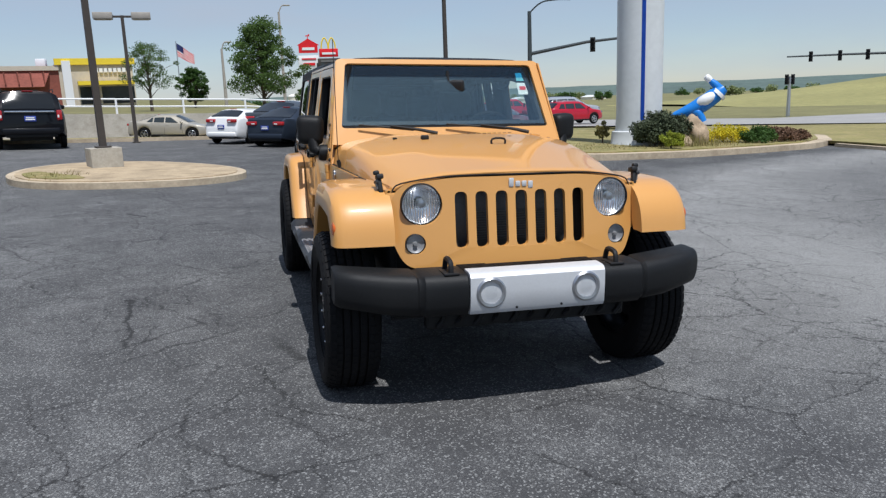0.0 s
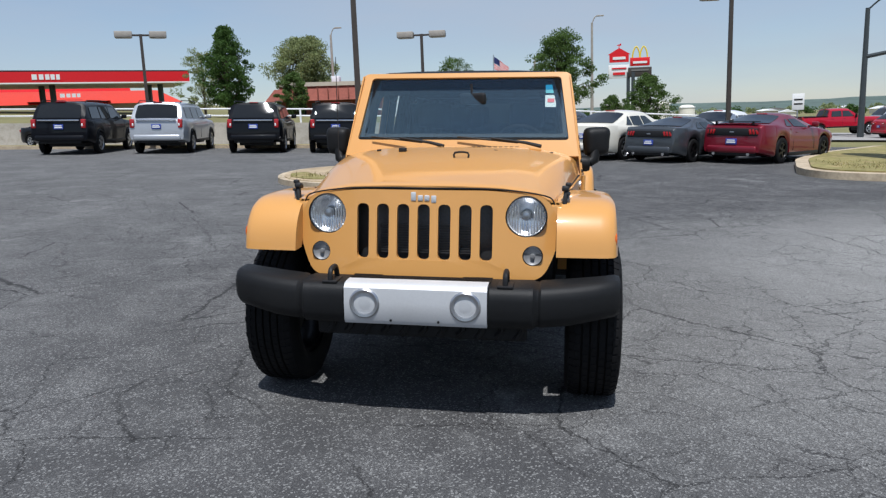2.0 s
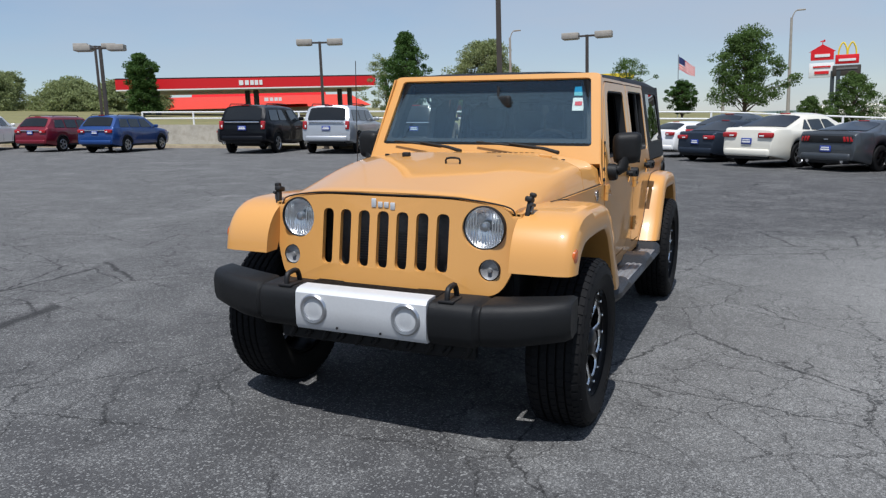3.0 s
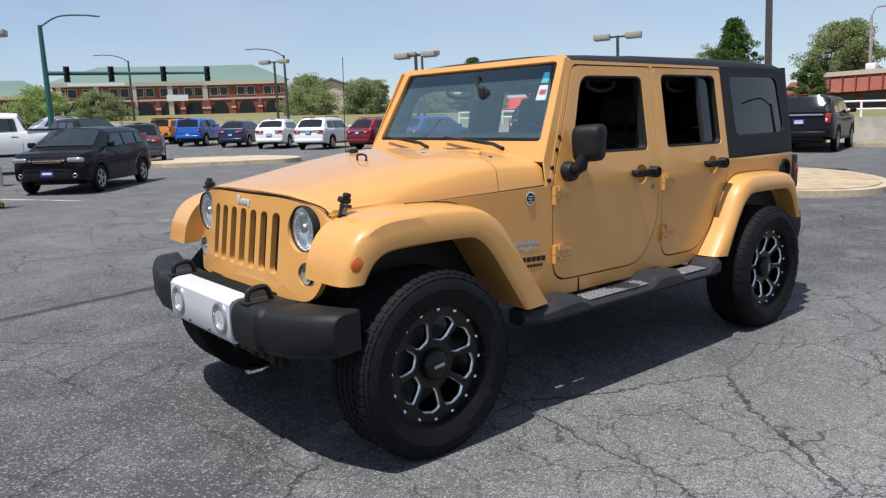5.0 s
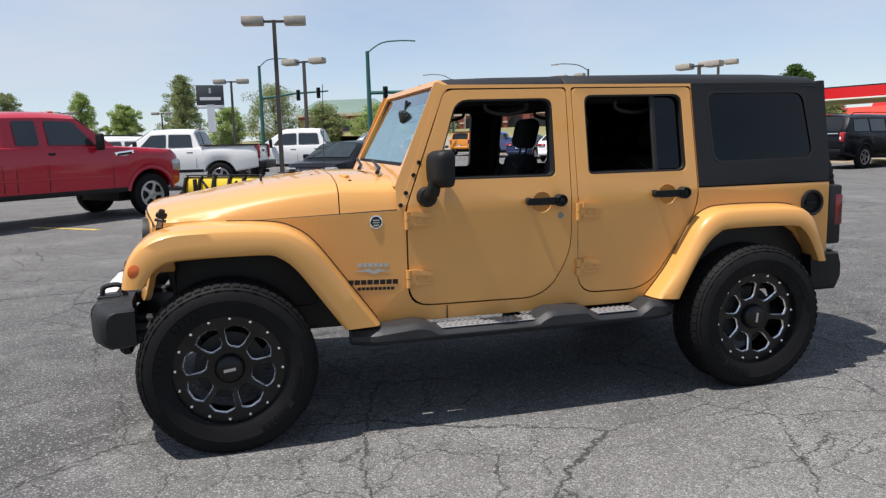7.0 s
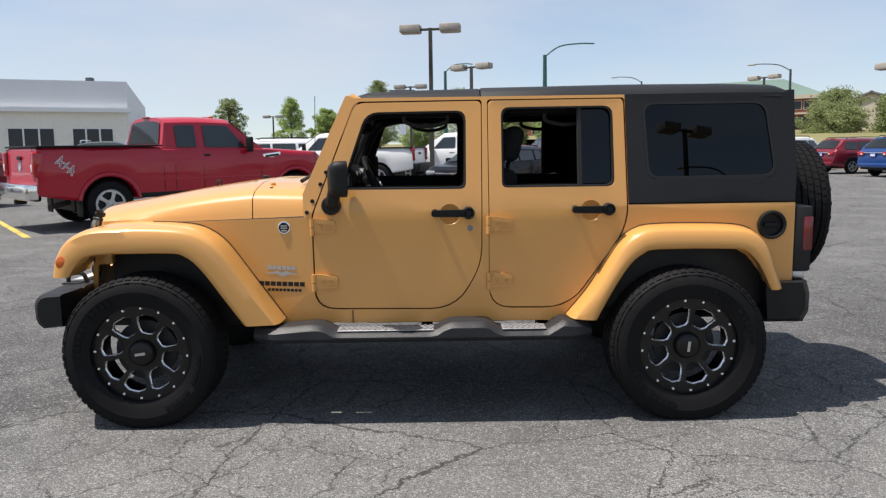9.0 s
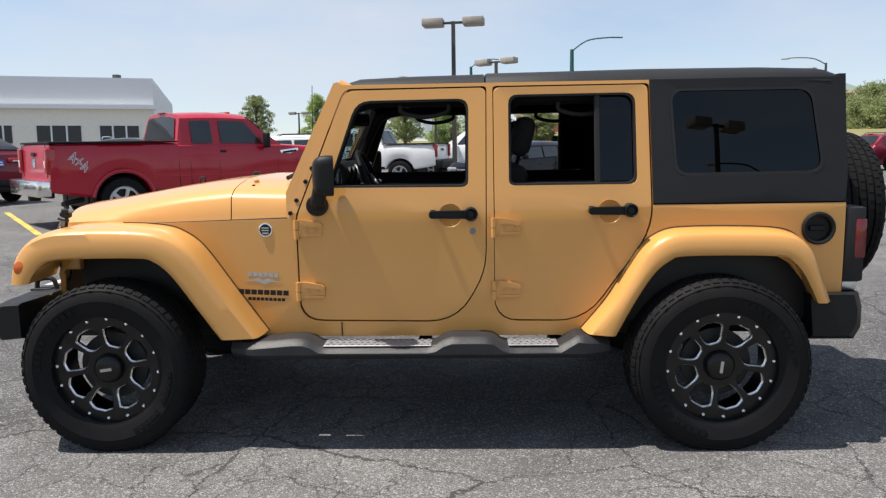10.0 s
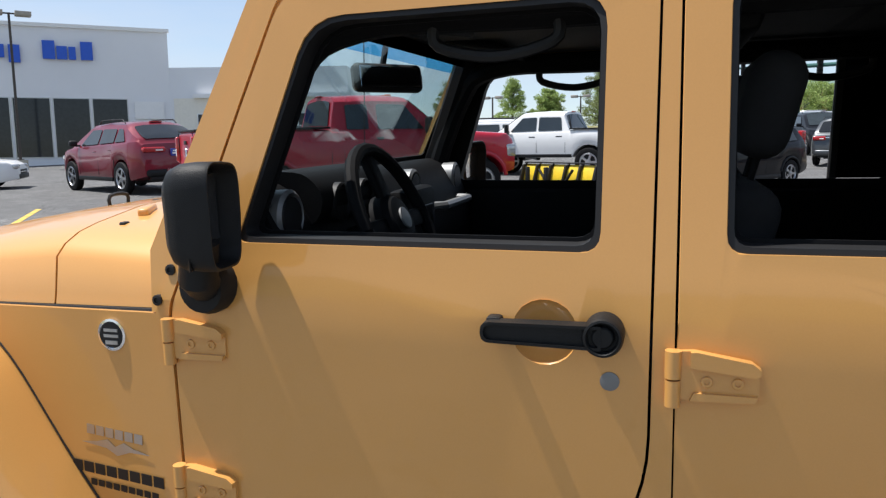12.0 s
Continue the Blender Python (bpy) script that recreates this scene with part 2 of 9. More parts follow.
M_RADIATOR = material("radiator_metal", (0.12, 0.12, 0.125), rough=0.45, metal=0.7, vary=0.2)
M_AMBER = material("amber_lens", (0.55, 0.105, 0.008), rough=0.15, coat=0.6, vary=0.1)
M_REDLENS = material("red_lens", (0.38, 0.012, 0.015), rough=0.12, coat=0.6, vary=0.1)
M_WHITE = material("white_enamel", (0.78, 0.78, 0.77), rough=0.4, vary=0.04)
M_PLATEBLUE = material("blue_plate_insert", (0.03, 0.06, 0.32), rough=0.4, vary=0.1)
M_CLOTH = material("black_seat_cloth", (0.010, 0.010, 0.011), rough=0.92, vary=0.2, bump=0.4, bump_scale=900)
M_INNER = material("charcoal_cabin_plastic", (0.0065, 0.0065, 0.0072), rough=0.62, spec=0.10, vary=0.15, bump=0.2, bump_scale=700)
M_LINER = material("grey_headliner", (0.16, 0.155, 0.15), rough=0.95, vary=0.1)
M_GLASS = glass("windshield_glass", (0.87, 0.945, 0.945), ior=2.1, sheen=(0.80, 0.98, 1.0))
M_BANDGLASS = glass("blue_shade_band", (0.30, 0.66, 0.84), ior=1.6)
M_TINT = glass("dark_tinted_glass", (0.014, 0.016, 0.018), ior=1.4)
M_LENS = glass("clear_lamp_lens", (0.93, 0.94, 0.95), ior=1.5)
M_REARGLASS = material("privacy_rear_glass", (0.012, 0.014, 0.016), rough=0.04, spec=0.5, vary=0.1)
M_CARGLASS = material("parked_car_glass", (0.026, 0.033, 0.036), rough=0.03, spec=0.8, vary=0.35, scale=2.0)
M_ASPHALT = asphalt("worn_lot_asphalt", (0.070, 0.0698, 0.0712), (0.37, 0.37, 0.36), 0.66)
M_ROAD = material("road_concrete", (0.30, 0.29, 0.275), rough=0.85, vary=0.15, scale=0.4, fine=3)
M_CONCRETE = material("stained_concrete", (0.42, 0.385, 0.32), rough=0.88, vary=0.22, scale=1.2, fine=25, bump=0.5, bump_scale=90, dirt=(0.20, 0.17, 0.12), dirt_amount=0.5)
M_KERB = material("tan_kerb_concrete", (0.46, 0.375, 0.265), rough=0.88, vary=0.28, scale=0.8, fine=18, bump=0.5, bump_scale=80, dirt=(0.24, 0.175, 0.11), dirt_amount=0.6)
M_GRASS = material("dry_grass", (0.21, 0.185, 0.065), rough=0.95, vary=0.45, scale=0.5, fine=8, dirt=(0.36, 0.27, 0.14), dirt_amount=0.8)
M_FIELD = material("summer_field", (0.165, 0.155, 0.062), rough=0.95, vary=0.3, scale=0.03, fine=0.4, dirt=(0.28, 0.23, 0.11), dirt_amount=0.5)
M_LEAF = material("maple_leaf", (0.065, 0.125, 0.030), rough=0.6, vary=0.45, scale=1.2, fine=9)
M_LEAF2 = material("locust_leaf", (0.095, 0.155, 0.042), rough=0.6, vary=0.4, scale=1.2, fine=9)
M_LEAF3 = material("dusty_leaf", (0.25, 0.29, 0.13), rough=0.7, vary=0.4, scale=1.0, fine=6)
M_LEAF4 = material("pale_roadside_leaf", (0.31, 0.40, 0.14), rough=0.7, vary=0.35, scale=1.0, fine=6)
M_YELLOWLEAF = material("yellow_shrub_leaf", (0.62, 0.52, 0.03), rough=0.6, vary=0.35, scale=3, fine=20)
M_LIMELEAF = material("lime_shrub_leaf", (0.30, 0.34, 0.04), rough=0.6, vary=0.35, scale=3, fine=20)
M_JUNIPER = material("dark_juniper", (0.05, 0.065, 0.03), rough=0.8, vary=0.4, scale=3, fine=20)
M_RUSTLEAF = material("rusty_shrub_leaf", (0.13, 0.07, 0.04), rough=0.8, vary=0.4, scale=3, fine=20)
for leafy in (M_LEAF, M_LEAF2, M_LEAF3, M_LEAF4, M_YELLOWLEAF, M_LIMELEAF):
    ln_ = leafy.node_tree.nodes
    soft_ = ln_.new("ShaderNodeBsdfTranslucent")
    blend_ = ln_.new("ShaderNodeMixShader")
    blend_.inputs["Fac"].default_value = 0.38
    link(leafy, ln_["Principled BSDF"].inputs["Base Color"].links[0].from_socket, soft_.inputs["Color"])
    link(leafy, ln_["Principled BSDF"].outputs[0], blend_.inputs[1])
    link(leafy, soft_.outputs[0], blend_.inputs[2])
    link(leafy, blend_.outputs[0], ln_["Material Output"].inputs["Surface"])
    ln_["Principled BSDF"].inputs["Specular IOR Level"].default_value = 0.25
M_BARK = material("bark", (0.10, 0.075, 0.055), rough=0.9, vary=0.35, scale=5, fine=40, bump=0.6, bump_scale=60)
M_GREY = material("dark_grey_board", (0.05, 0.055, 0.06), rough=0.5)
M_POLE = material("bronze_pole_paint", (0.055, 0.045, 0.038), rough=0.5, vary=0.2)
M_HEAD = material("weathered_lamp_head", (0.34, 0.31, 0.27), rough=0.6, vary=0.2)
M_GREENPOLE = material("green_signal_pole", (0.02, 0.10, 0.085), rough=0.4, vary=0.15)
M_DARKPOLE = material("dark_signal_pole", (0.045, 0.055, 0.06), rough=0.45, vary=0.15)
M_PYLON = material("pale_pylon_paint", (0.58, 0.60, 0.60), rough=0.5, vary=0.08, scale=0.7, fine=6)
M_BLUE = material("royal_blue_paint", (0.02, 0.10, 0.55), rough=0.4, vary=0.08)
M_REDROOF = material("red_metal_roof", (0.62, 0.045, 0.02), rough=0.45, vary=0.1)
M_REDSIGN = material("red_sign_face", (0.66, 0.012, 0.018), rough=0.4, vary=0.05)
M_YELLOW = material("yellow_trim_paint", (0.78, 0.58, 0.04), rough=0.4, vary=0.06)
M_BRICK = material("red_brick_facade", (0.24, 0.075, 0.055), rough=0.9, vary=0.25, scale=1.0, fine=7)
M_BEIGE = material("beige_facade", (0.52, 0.46, 0.37), rough=0.85, vary=0.1)
M_GREENROOF = material("pale_green_metal_roof", (0.13, 0.195, 0.165), rough=0.6, vary=0.1)
M_WINDOW = material("facade_window", (0.022, 0.027, 0.032), rough=0.08, spec=0.4, vary=0.3)
M_PANEL = material("pale_grey_panel", (0.74, 0.75, 0.77), rough=0.5, vary=0.05, scale=0.4)
M_CREAM = material("cream_stucco", (0.78, 0.745, 0.65), rough=0.85, vary=0.07)
M_PLOW = material("yellow_plow_paint", (0.72, 0.50, 0.03), rough=0.4, vary=0.2, dirt=(0.2, 0.15, 0.08), dirt_amount=0.4)
M_YLINE = material("worn_yellow_line", (0.60, 0.42, 0.08), rough=0.8, vary=0.3, scale=4, fine=40, dirt=(0.06, 0.06, 0.06), dirt_amount=0.8)
M_WLINE = material("worn_white_line", (0.45, 0.44, 0.42), rough=0.8, vary=0.3, scale=4, fine=40, dirt=(0.08, 0.08, 0.08), dirt_amount=0.9)
# distance haze is mixed into the ridge's base colour
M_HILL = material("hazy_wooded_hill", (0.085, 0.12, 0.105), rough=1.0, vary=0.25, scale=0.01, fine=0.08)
M_PAPER = material("paper_sticker", (0.75, 0.75, 0.72), rough=0.7, vary=0.05)
M_TEAL = material("teal_sticker", (0.12, 0.45, 0.48), rough=0.6, vary=0.05)
M_SCREEN = material("parked_car_windshield", (0.022, 0.030, 0.033), rough=0.03, spec=0.5, vary=0.35, scale=3)
M_SOIL = material("bare_tan_soil", (0.40, 0.31, 0.20), rough=0.95, vary=0.3, scale=2.2, fine=30, bump=0.8, bump_scale=60, dirt=(0.20, 0.15, 0.09), dirt_amount=0.7)
M_AZURE = material("azure_moulded_paint", (0.015, 0.19, 0.60), rough=0.35, vary=0.06)
M_DARKLENS = material("dark_red_lens", (0.13, 0.006, 0.010), rough=0.12, coat=0.6, vary=0.1)
M_ROCK = material("tan_boulder", (0.36, 0.27, 0.18), rough=0.9, vary=0.3, scale=2, fine=25, bump=0.6, bump_scale=40)

# ---- building tools ----
SLOPE = 0.033


def gz(x, y):
    """Height of the lot, which falls gently towards +x."""
    return (-SLOPE * x + 0.012 * min(max(y - 1, 0), 11.5) + 0.006 * min(max(-x - 5, 0), 10) + 0.02 * max(-x - 30, 0))


def thing(name, label, category, m=None, group="", kind=""):
    ob = tagged(new(name), label, category, group, kind)
    if m is not None:
        ob.matrix_basis = m
    return ob


def part(name, bm, mat, parent=None, label="", smooth=True, angle=35):
    """Links a bmesh as one mesh object under a thing or a part."""
    bmesh.ops.recalc_face_normals(bm, faces=bm.faces)
    if smooth:
        lim = radians(angle)
        for f in bm.faces:
            f.smooth = True
        for e in bm.edges:
            if len(e.link_faces) == 2 and e.calc_face_angle(0) > lim:
                e.smooth = False
    me = bpy.data.meshes.new(name)
    bm.to_mesh(me)
    bm.free()
    for one in (mat if isinstance(mat, (list, tuple)) else [mat]):
        me.materials.append(one)
    ob = new(name, me)
    if parent is not None:
        ob.parent = parent
    if label:
        ob["label"] = label
    return ob


def even(ob):
    """Keeps broad flat faces evenly shaded beside their rounded edges."""
    w = ob.modifiers.new("even", "WEIGHTED_NORMAL")
    w.weight, w.keep_sharp = 90, True


def again(ob, parent, m):
    """A further part on the same mesh."""
    o = new(ob.name.split(".")[0], ob.data)
    o.parent = parent
    o.matrix_basis = m
    if "label" in ob:
        o["label"] = ob["label"]
    return o


def box(bm, c, s, m=None):
    r = bmesh.ops.create_cube(bm, size=1)
    mm = Matrix.LocRotScale(c, None, s)
    bmesh.ops.transform(bm, matrix=(m @ mm) if m is not None else mm, verts=r["verts"])
    return r["verts"]


def bevel(bm, w, seg=2, angle=30, verts=None):
    lim = radians(angle)
    es = [e for e in bm.edges if len(e.link_faces) == 2 and e.calc_face_angle(0) > lim]
    if es:
        bmesh.ops.bevel(bm, geom=es, offset=w, segments=seg, affect="EDGES", profile=0.5, clamp_overlap=True)


def rbox(c, s, w=0.01, seg=2, m=None):
    bm = bmesh.new()
    box(bm, c, s, m)
    bevel(bm, w, seg)
    return bm


def boxes(items, w=0.0, seg=1):
    bm = bmesh.new()
    for c, s in items:
        box(bm, c, s)
    if w:
        bevel(bm, w, seg)
    return bm


def prism(pts, a, b, axis="x"):
    """A solid from a flat outline, drawn from a to b along the axis."""
    bm = bmesh.new()
    to = {"x": lambda u, v, k: (k, u, v), "y": lambda u, v, k: (u, k, v), "z": lambda u, v, k: (u, v, k)}[axis]
    lo = [bm.verts.new(to(u, v, a)) for u, v in pts]
    hi = [bm.verts.new(to(u, v, b)) for u, v in pts]
    bm.faces.new(lo)
    bm.faces.new(hi[::-1])
    k = len(pts)
    for i in range(k):
        bm.faces.new((lo[i], lo[(i + 1) % k], hi[(i + 1) % k], hi[i]))
    return bm


def plate(outer, holes, thick, place, cuts=()):
    """A sheet with openings. place(u, v, d) puts it in space, d running from 0 to thick; cuts: (point, normal) lines at which it may bend."""
    bm = bmesh.new()
    for loop in [outer, *holes]:
        vs = [bm.verts.new((u, v, 0)) for u, v in loop]
        for i in range(len(vs)):
            bm.edges.new((vs[i], vs[(i + 1) % len(vs)]))
    bmesh.ops.triangle_fill(bm, use_beauty=True, use_dissolve=False, edges=bm.edges)
    for p, nrm in cuts:
        bmesh.ops.bisect_plane(bm, geom=bm.verts[:] + bm.edges[:] + bm.faces[:], plane_co=(*p, 0), plane_no=(*nrm, 0))
    r = bmesh.ops.extrude_face_region(bm, geom=bm.faces[:])
    for g in r["geom"]:
        if isinstance(g, bmesh.types.BMVert):
            g.co.z = thick
    for v in bm.verts:
        v.co = place(v.co.x, v.co.y, v.co.z)
    return bm


def loft(rings, closed=True, caps=True):
    bm = bmesh.new()
    rows = [[bm.verts.new(p) for p in ring] for ring in rings]
    k = len(rows[0])
    for a, b in zip(rows, rows[1:]):
        for i in range(k if closed else k - 1):
            bm.faces.new((a[i], a[(i + 1) % k], b[(i + 1) % k], b[i]))
    if caps and closed:
        bm.faces.new(rows[0][::-1])
        bm.faces.new(rows[-1])
    return bm


def lathe(profile, seg=32, axis="x", c=(0, 0, 0), bm=None):
    """Turns (radius, place along the axis) about the axis."""
    bm = bm or bmesh.new()
    rows = []
    for r, h in profile:
        ring = []
        for i in range(seg):
            a = 2 * math.pi * i / seg
            u, v = r * math.cos(a), r * math.sin(a)
            p = {"x": (h, u, v), "y": (u, h, v), "z": (u, v, h)}[axis]
            ring.append(bm.verts.new((p[0] + c[0], p[1] + c[1], p[2] + c[2])))
        rows.append(ring)
    for a, b in zip(rows, rows[1:]):
        for i in range(seg):
            bm.faces.new((a[i], a[(i + 1) % seg], b[(i + 1) % seg], b[i]))
    if profile[-1][0] > 0.02:
        a, b = rows[-1], rows[0]
        for i in range(seg):
            bm.faces.new((a[i], a[(i + 1) % seg], b[(i + 1) % seg], b[i]))
    else:
        bm.faces.new(rows[-1])
    return bm


def tube(path, r, seg=8, bm=None, ends=True):
    """A round bar along a line of points; r may be one radius or one per point."""
    bm = bm or bmesh.new()
    pts = [Vector(p) for p in path]
    rows = []
    side = None
    for i, p in enumerate(pts):
        way = (pts[min(i + 1, len(pts) - 1)] - pts[max(i - 1, 0)]).normalized()
        if side is None:
            side = way.orthogonal().normalized()
        side = (side - way * side.dot(way)).normalized()
        up = way.cross(side)
        rad = r[i] if isinstance(r, (list, tuple)) else r
        rows.append([bm.verts.new(p + (side * math.cos(2 * math.pi * k / seg) + up * math.sin(2 * math.pi * k / seg)) * rad) for k in range(seg)])
    for a, b in zip(rows, rows[1:]):
        for k in range(seg):
            bm.faces.new((a[k], a[(k + 1) % seg], b[(k + 1) % seg], b[k]))
    if ends:
        bm.faces.new(rows[0][::-1])
        bm.faces.new(rows[-1])
    return bm


def mirrored(bm):
    out = bm.copy()
    for v in out.verts:
        v.co.x = -v.co.x
    bmesh.ops.reverse_faces(out, faces=out.faces[:])
    return out


def rounded(pts, r, n=4):
    """Rounds the corners of an outline."""
    out = []
    k = len(pts)
    for i in range(k):
        p0, p, p1 = Vector(pts[i - 1]), Vector(pts[i]), Vector(pts[(i + 1) % k])
        rr = r[i] if isinstance(r, (list, tuple)) else r
        a, b = (p0 - p), (p1 - p)
        cut = min(rr, a.length * 0.49, b.length * 0.49)
        if cut < 1e-4:
            out.append(tuple(p))
            continue
        s, e = p + a.normalized() * cut, p + b.normalized() * cut
        for j in range(n + 1):
            t = j / n
            out.append(tuple(s * (1 - t) ** 2 + p * 2 * t * (1 - t) + e * t * t))
    return out


def ring_pts(c, r, n=20, start=0.0):
    return [(c[0] + r * math.cos(start + 2 * math.pi * i / n), c[1] + r * math.sin(start + 2 * math.pi * i / n)) for i in range(n)]


def smooth_line(pts, n=6):
    """A smooth line through points."""
    out = []
    q = [Vector(pts[0])] + [Vector(p) for p in pts] + [Vector(pts[-1])]
    for i in range(1, len(q) - 2):
        a, b, c, d = q[i - 1], q[i], q[i + 1], q[i + 2]
        for j in range(n):
            t = j / n
            out.append(tuple(0.5 * ((2 * b) + (c - a) * t + (2 * a - 5 * b + 4 * c - d) * t * t + (3 * b - a - 3 * c + d) * t ** 3)))
    out.append(tuple(q[-2]))
    return out


def joined(*bms):
    out = bmesh.new()
    for b in bms:
        me = bpy.data.meshes.new("tmp")
        b.to_mesh(me)
        b.free()
        out.from_mesh(me)
        bpy.data.meshes.remove(me)
    return out


def moved(bm, m):
    bmesh.ops.transform(bm, matrix=m, verts=bm.verts)
    return bm

# ---- ground ----
def sheet(name, xs, ys, mat, height, label, category):
    bm = bmesh.new()
    rows = [[bm.verts.new((x, y, height(x, y))) for x in xs] for y in ys]
    for a, b in zip(rows, rows[1:]):
        for i in range(len(xs) - 1):
            bm.faces.new((a[i], a[i + 1], b[i + 1], b[i]))
    return tagged(part(name, bm, mat), label, category, kind="structure")


def terrain(x, y):
    """The land all round: the lot's plane, easing into level country far off."""
    xx, yy = max(min(x, 40), -130), min(y, 60)
    far = max(0.0, math.hypot(x, y) - 130)
    return gz(xx, yy) - 0.05 - 0.004 * far * (1 if x > -60 else 0.2)


def span(*stops):
    out = []
    for a, b, n in stops:
        out += [a + (b - a) * i / n for i in range(n)]
    return out + [stops[-1][1]]


WALL_AT = lambda x: 28.0 + 0.26 * (x + 7.5)
KERB_AT = lambda x: 23.6 + 0.26 * (x + 7.5)


def land(x, y):
    return terrain(x, y)


sheet("ground", span((-2500, -300, 4), (-300, -60, 12), (-60, 60, 40), (60, 300, 8), (300, 2500, 4)),
      span((-2500, -200, 4), (-200, -60, 7), (-60, 100, 53), (100, 300, 8), (300, 2500, 4)), M_FIELD, land, "dry summer grassland stretching to the horizon", "ground")


def lot():
    """The paved lot: everything this side of the far kerb and of the lawn."""
    bm = bmesh.new()
    xs = span((-75, -20, 22), (-20, 20, 40))
    ys = [i / 24 for i in range(25)]
    rows = []
    for t in ys:
        row = []
        for x in xs:
            top = KERB_AT(x) if x < 3 else 26.3
            y = -60 + (top + 60) * t
            row.append(bm.verts.new((x, y, gz(x, y))))
        rows.append(row)
    for a, b in zip(rows, rows[1:]):
        for i in range(len(xs) - 1):
            bm.faces.new((a[i], a[i + 1], b[i + 1], b[i]))
    return tagged(part("pavement", bm, M_ASPHALT), "worn dark asphalt of a car lot with cracks and pale patches", "pavement", kind="structure")


lot()


def slab_on(name, outline, top, mat, label, category, depth=0.3, w=0.03, kind="structure"):
    """A low solid with a flat outline that follows the lot's fall."""
    bm = prism(outline, -depth, top, "z")
    bevel(bm, w, 2, 60)
    for v in bm.verts:
        v.co.z += gz(v.co.x, v.co.y)
    return tagged(part(name, bm, mat, angle=50), label, category, kind=kind)


def line_strip(a, b, width, height, mat, name, label, category, off=0.0, n=24, base=None):
    """A wall or kerb along a straight line on the lot."""
    a, b = Vector(a), Vector(b)
    side = Vector((-(b - a).y, (b - a).x)).normalized()
    rings = []
    for i in range(n + 1):
        p = a.lerp(b, i / n)
        z = (base or gz)(p.x, p.y) + off
        q = p + side * width
        rings.append([(p.x, p.y, z - 0.3), (p.x, p.y, z + height), (q.x, q.y, z + height), (q.x, q.y, z - 0.3)])
    return tagged(part(name, loft(rings), mat, angle=20), label, category, kind="structure")


line_strip((-62, KERB_AT(-62)), (3.0, KERB_AT(3.0)), 0.18, 0.13, M_KERB, "kerb", "tan concrete kerb along the lot's far edge", "kerb")
sheet("verge", span((-70, 8, 30)), [0, 1], M_GRASS, lambda x, y: 0, "strip of dry grass behind the kerb", "grass")
verge = bpy.data.objects["verge"]
for v in verge.data.vertices:
    x = v.co.x
    v.co.y = KERB_AT(x) + (0.17 if v.co.y < 0.5 else 1.6)
    v.co.z = gz(x, v.co.y) + 0.10
sheet("back_drive", span((-70, 8, 30)), [0, 1], M_ROAD, lambda x, y: 0, "pale concrete drive below the retaining wall", "road")
drive = bpy.data.objects["back_drive"]
for v in drive.data.vertices:
    x = v.co.x
    v.co.y = KERB_AT(x) + (1.55 if v.co.y < 0.5 else 4.5)
    v.co.z = gz(x, v.co.y) - 0.02
line_strip((-70, WALL_AT(-70)), (-0.5, WALL_AT(-0.5)), 0.3, 0.95, M_CONCRETE, "retaining_wall", "long pale concrete retaining wall", "wall", n=30)
upper = sheet("terrace", span((-150, -60, 8), (-60, 9, 30)), [0, 1, 2, 3, 4], M_FIELD, lambda x, y: 0, "raised grassy terrace behind the wall", "ground")
for v in upper.data.vertices:
    x, k = v.co.x, v.co.y
    y = WALL_AT(x) + 0.25 + k * k * 7
    drop = min(max((x + 1.0) / 8.0, 0), 1)
    v.co.y = y
    v.co.z = gz(x, WALL_AT(x)) + 0.92 * (1 - drop) + 0.012 * k * k * 7 * (1 - drop)


def fence():
    f = thing("fence", "white painted pipe fence on top of the retaining wall", "fence", kind="")
    xs = [-26.8 + 2.6 * i for i in range(15)]
    top = lambda x: gz(x, WALL_AT(x)) + 0.95 * (1 - min(max((x + 1.0) / 8.0, 0), 1) * 0.35)
    post = None
    for x in xs:
        if post is None:
            post = part("post", tube([(0, 0, -0.1), (0, 0, 0.62)], 0.045, 8), M_WHITE, f)
            post.matrix_basis = pose(x, WALL_AT(x) + 0.15, top(x))
        else:
            again(post, f, pose(x, WALL_AT(x) + 0.15, top(x)))
    for h in (0.30, 0.60):
        part("rail", tube([(x, WALL_AT(x) + 0.15, top(x) + h) for x in xs], 0.035, 6), M_WHITE, f)


fence()

# the planted traffic island with the lamp pole
isle = [(-5.5, 9.9), (-5.1, 8.9), (-4.4, 8.3), (-3.2, 8.1), (-2.0, 8.25), (-1.2, 9.0), (-1.2, 10.0), (-1.8, 11.2), (-3.0, 12.3), (-4.2, 12.6), (-5.0, 12.2), (-5.5, 11.2)]
slab_on("traffic_island", rounded(isle, 0.7, 4), 0.11, M_KERB, "weathered tan concrete traffic island round a lamp pole", "island")
cx_, cy_ = sum(p[0] for p in isle) / len(isle), sum(p[1] for p in isle) / len(isle)
slab_on("island_soil", rounded([(cx_ + (x - cx_) * 0.93, cy_ + (y - cy_) * 0.92) for x, y in isle], 0.6, 4), 0.125, M_SOIL, "bare tan soil and gravel inside the island kerb", "soil", 0.1, 0.01)
slab_on("island_grass", rounded([(-5.2, 9.9), (-4.95, 9.2), (-4.4, 8.75), (-3.9, 8.8), (-4.1, 9.25), (-4.6, 9.75), (-5.0, 10.3)], 0.15, 3), 0.14, M_GRASS, "patch of dry weeds in the concrete island", "grass", 0.1, 0.01)
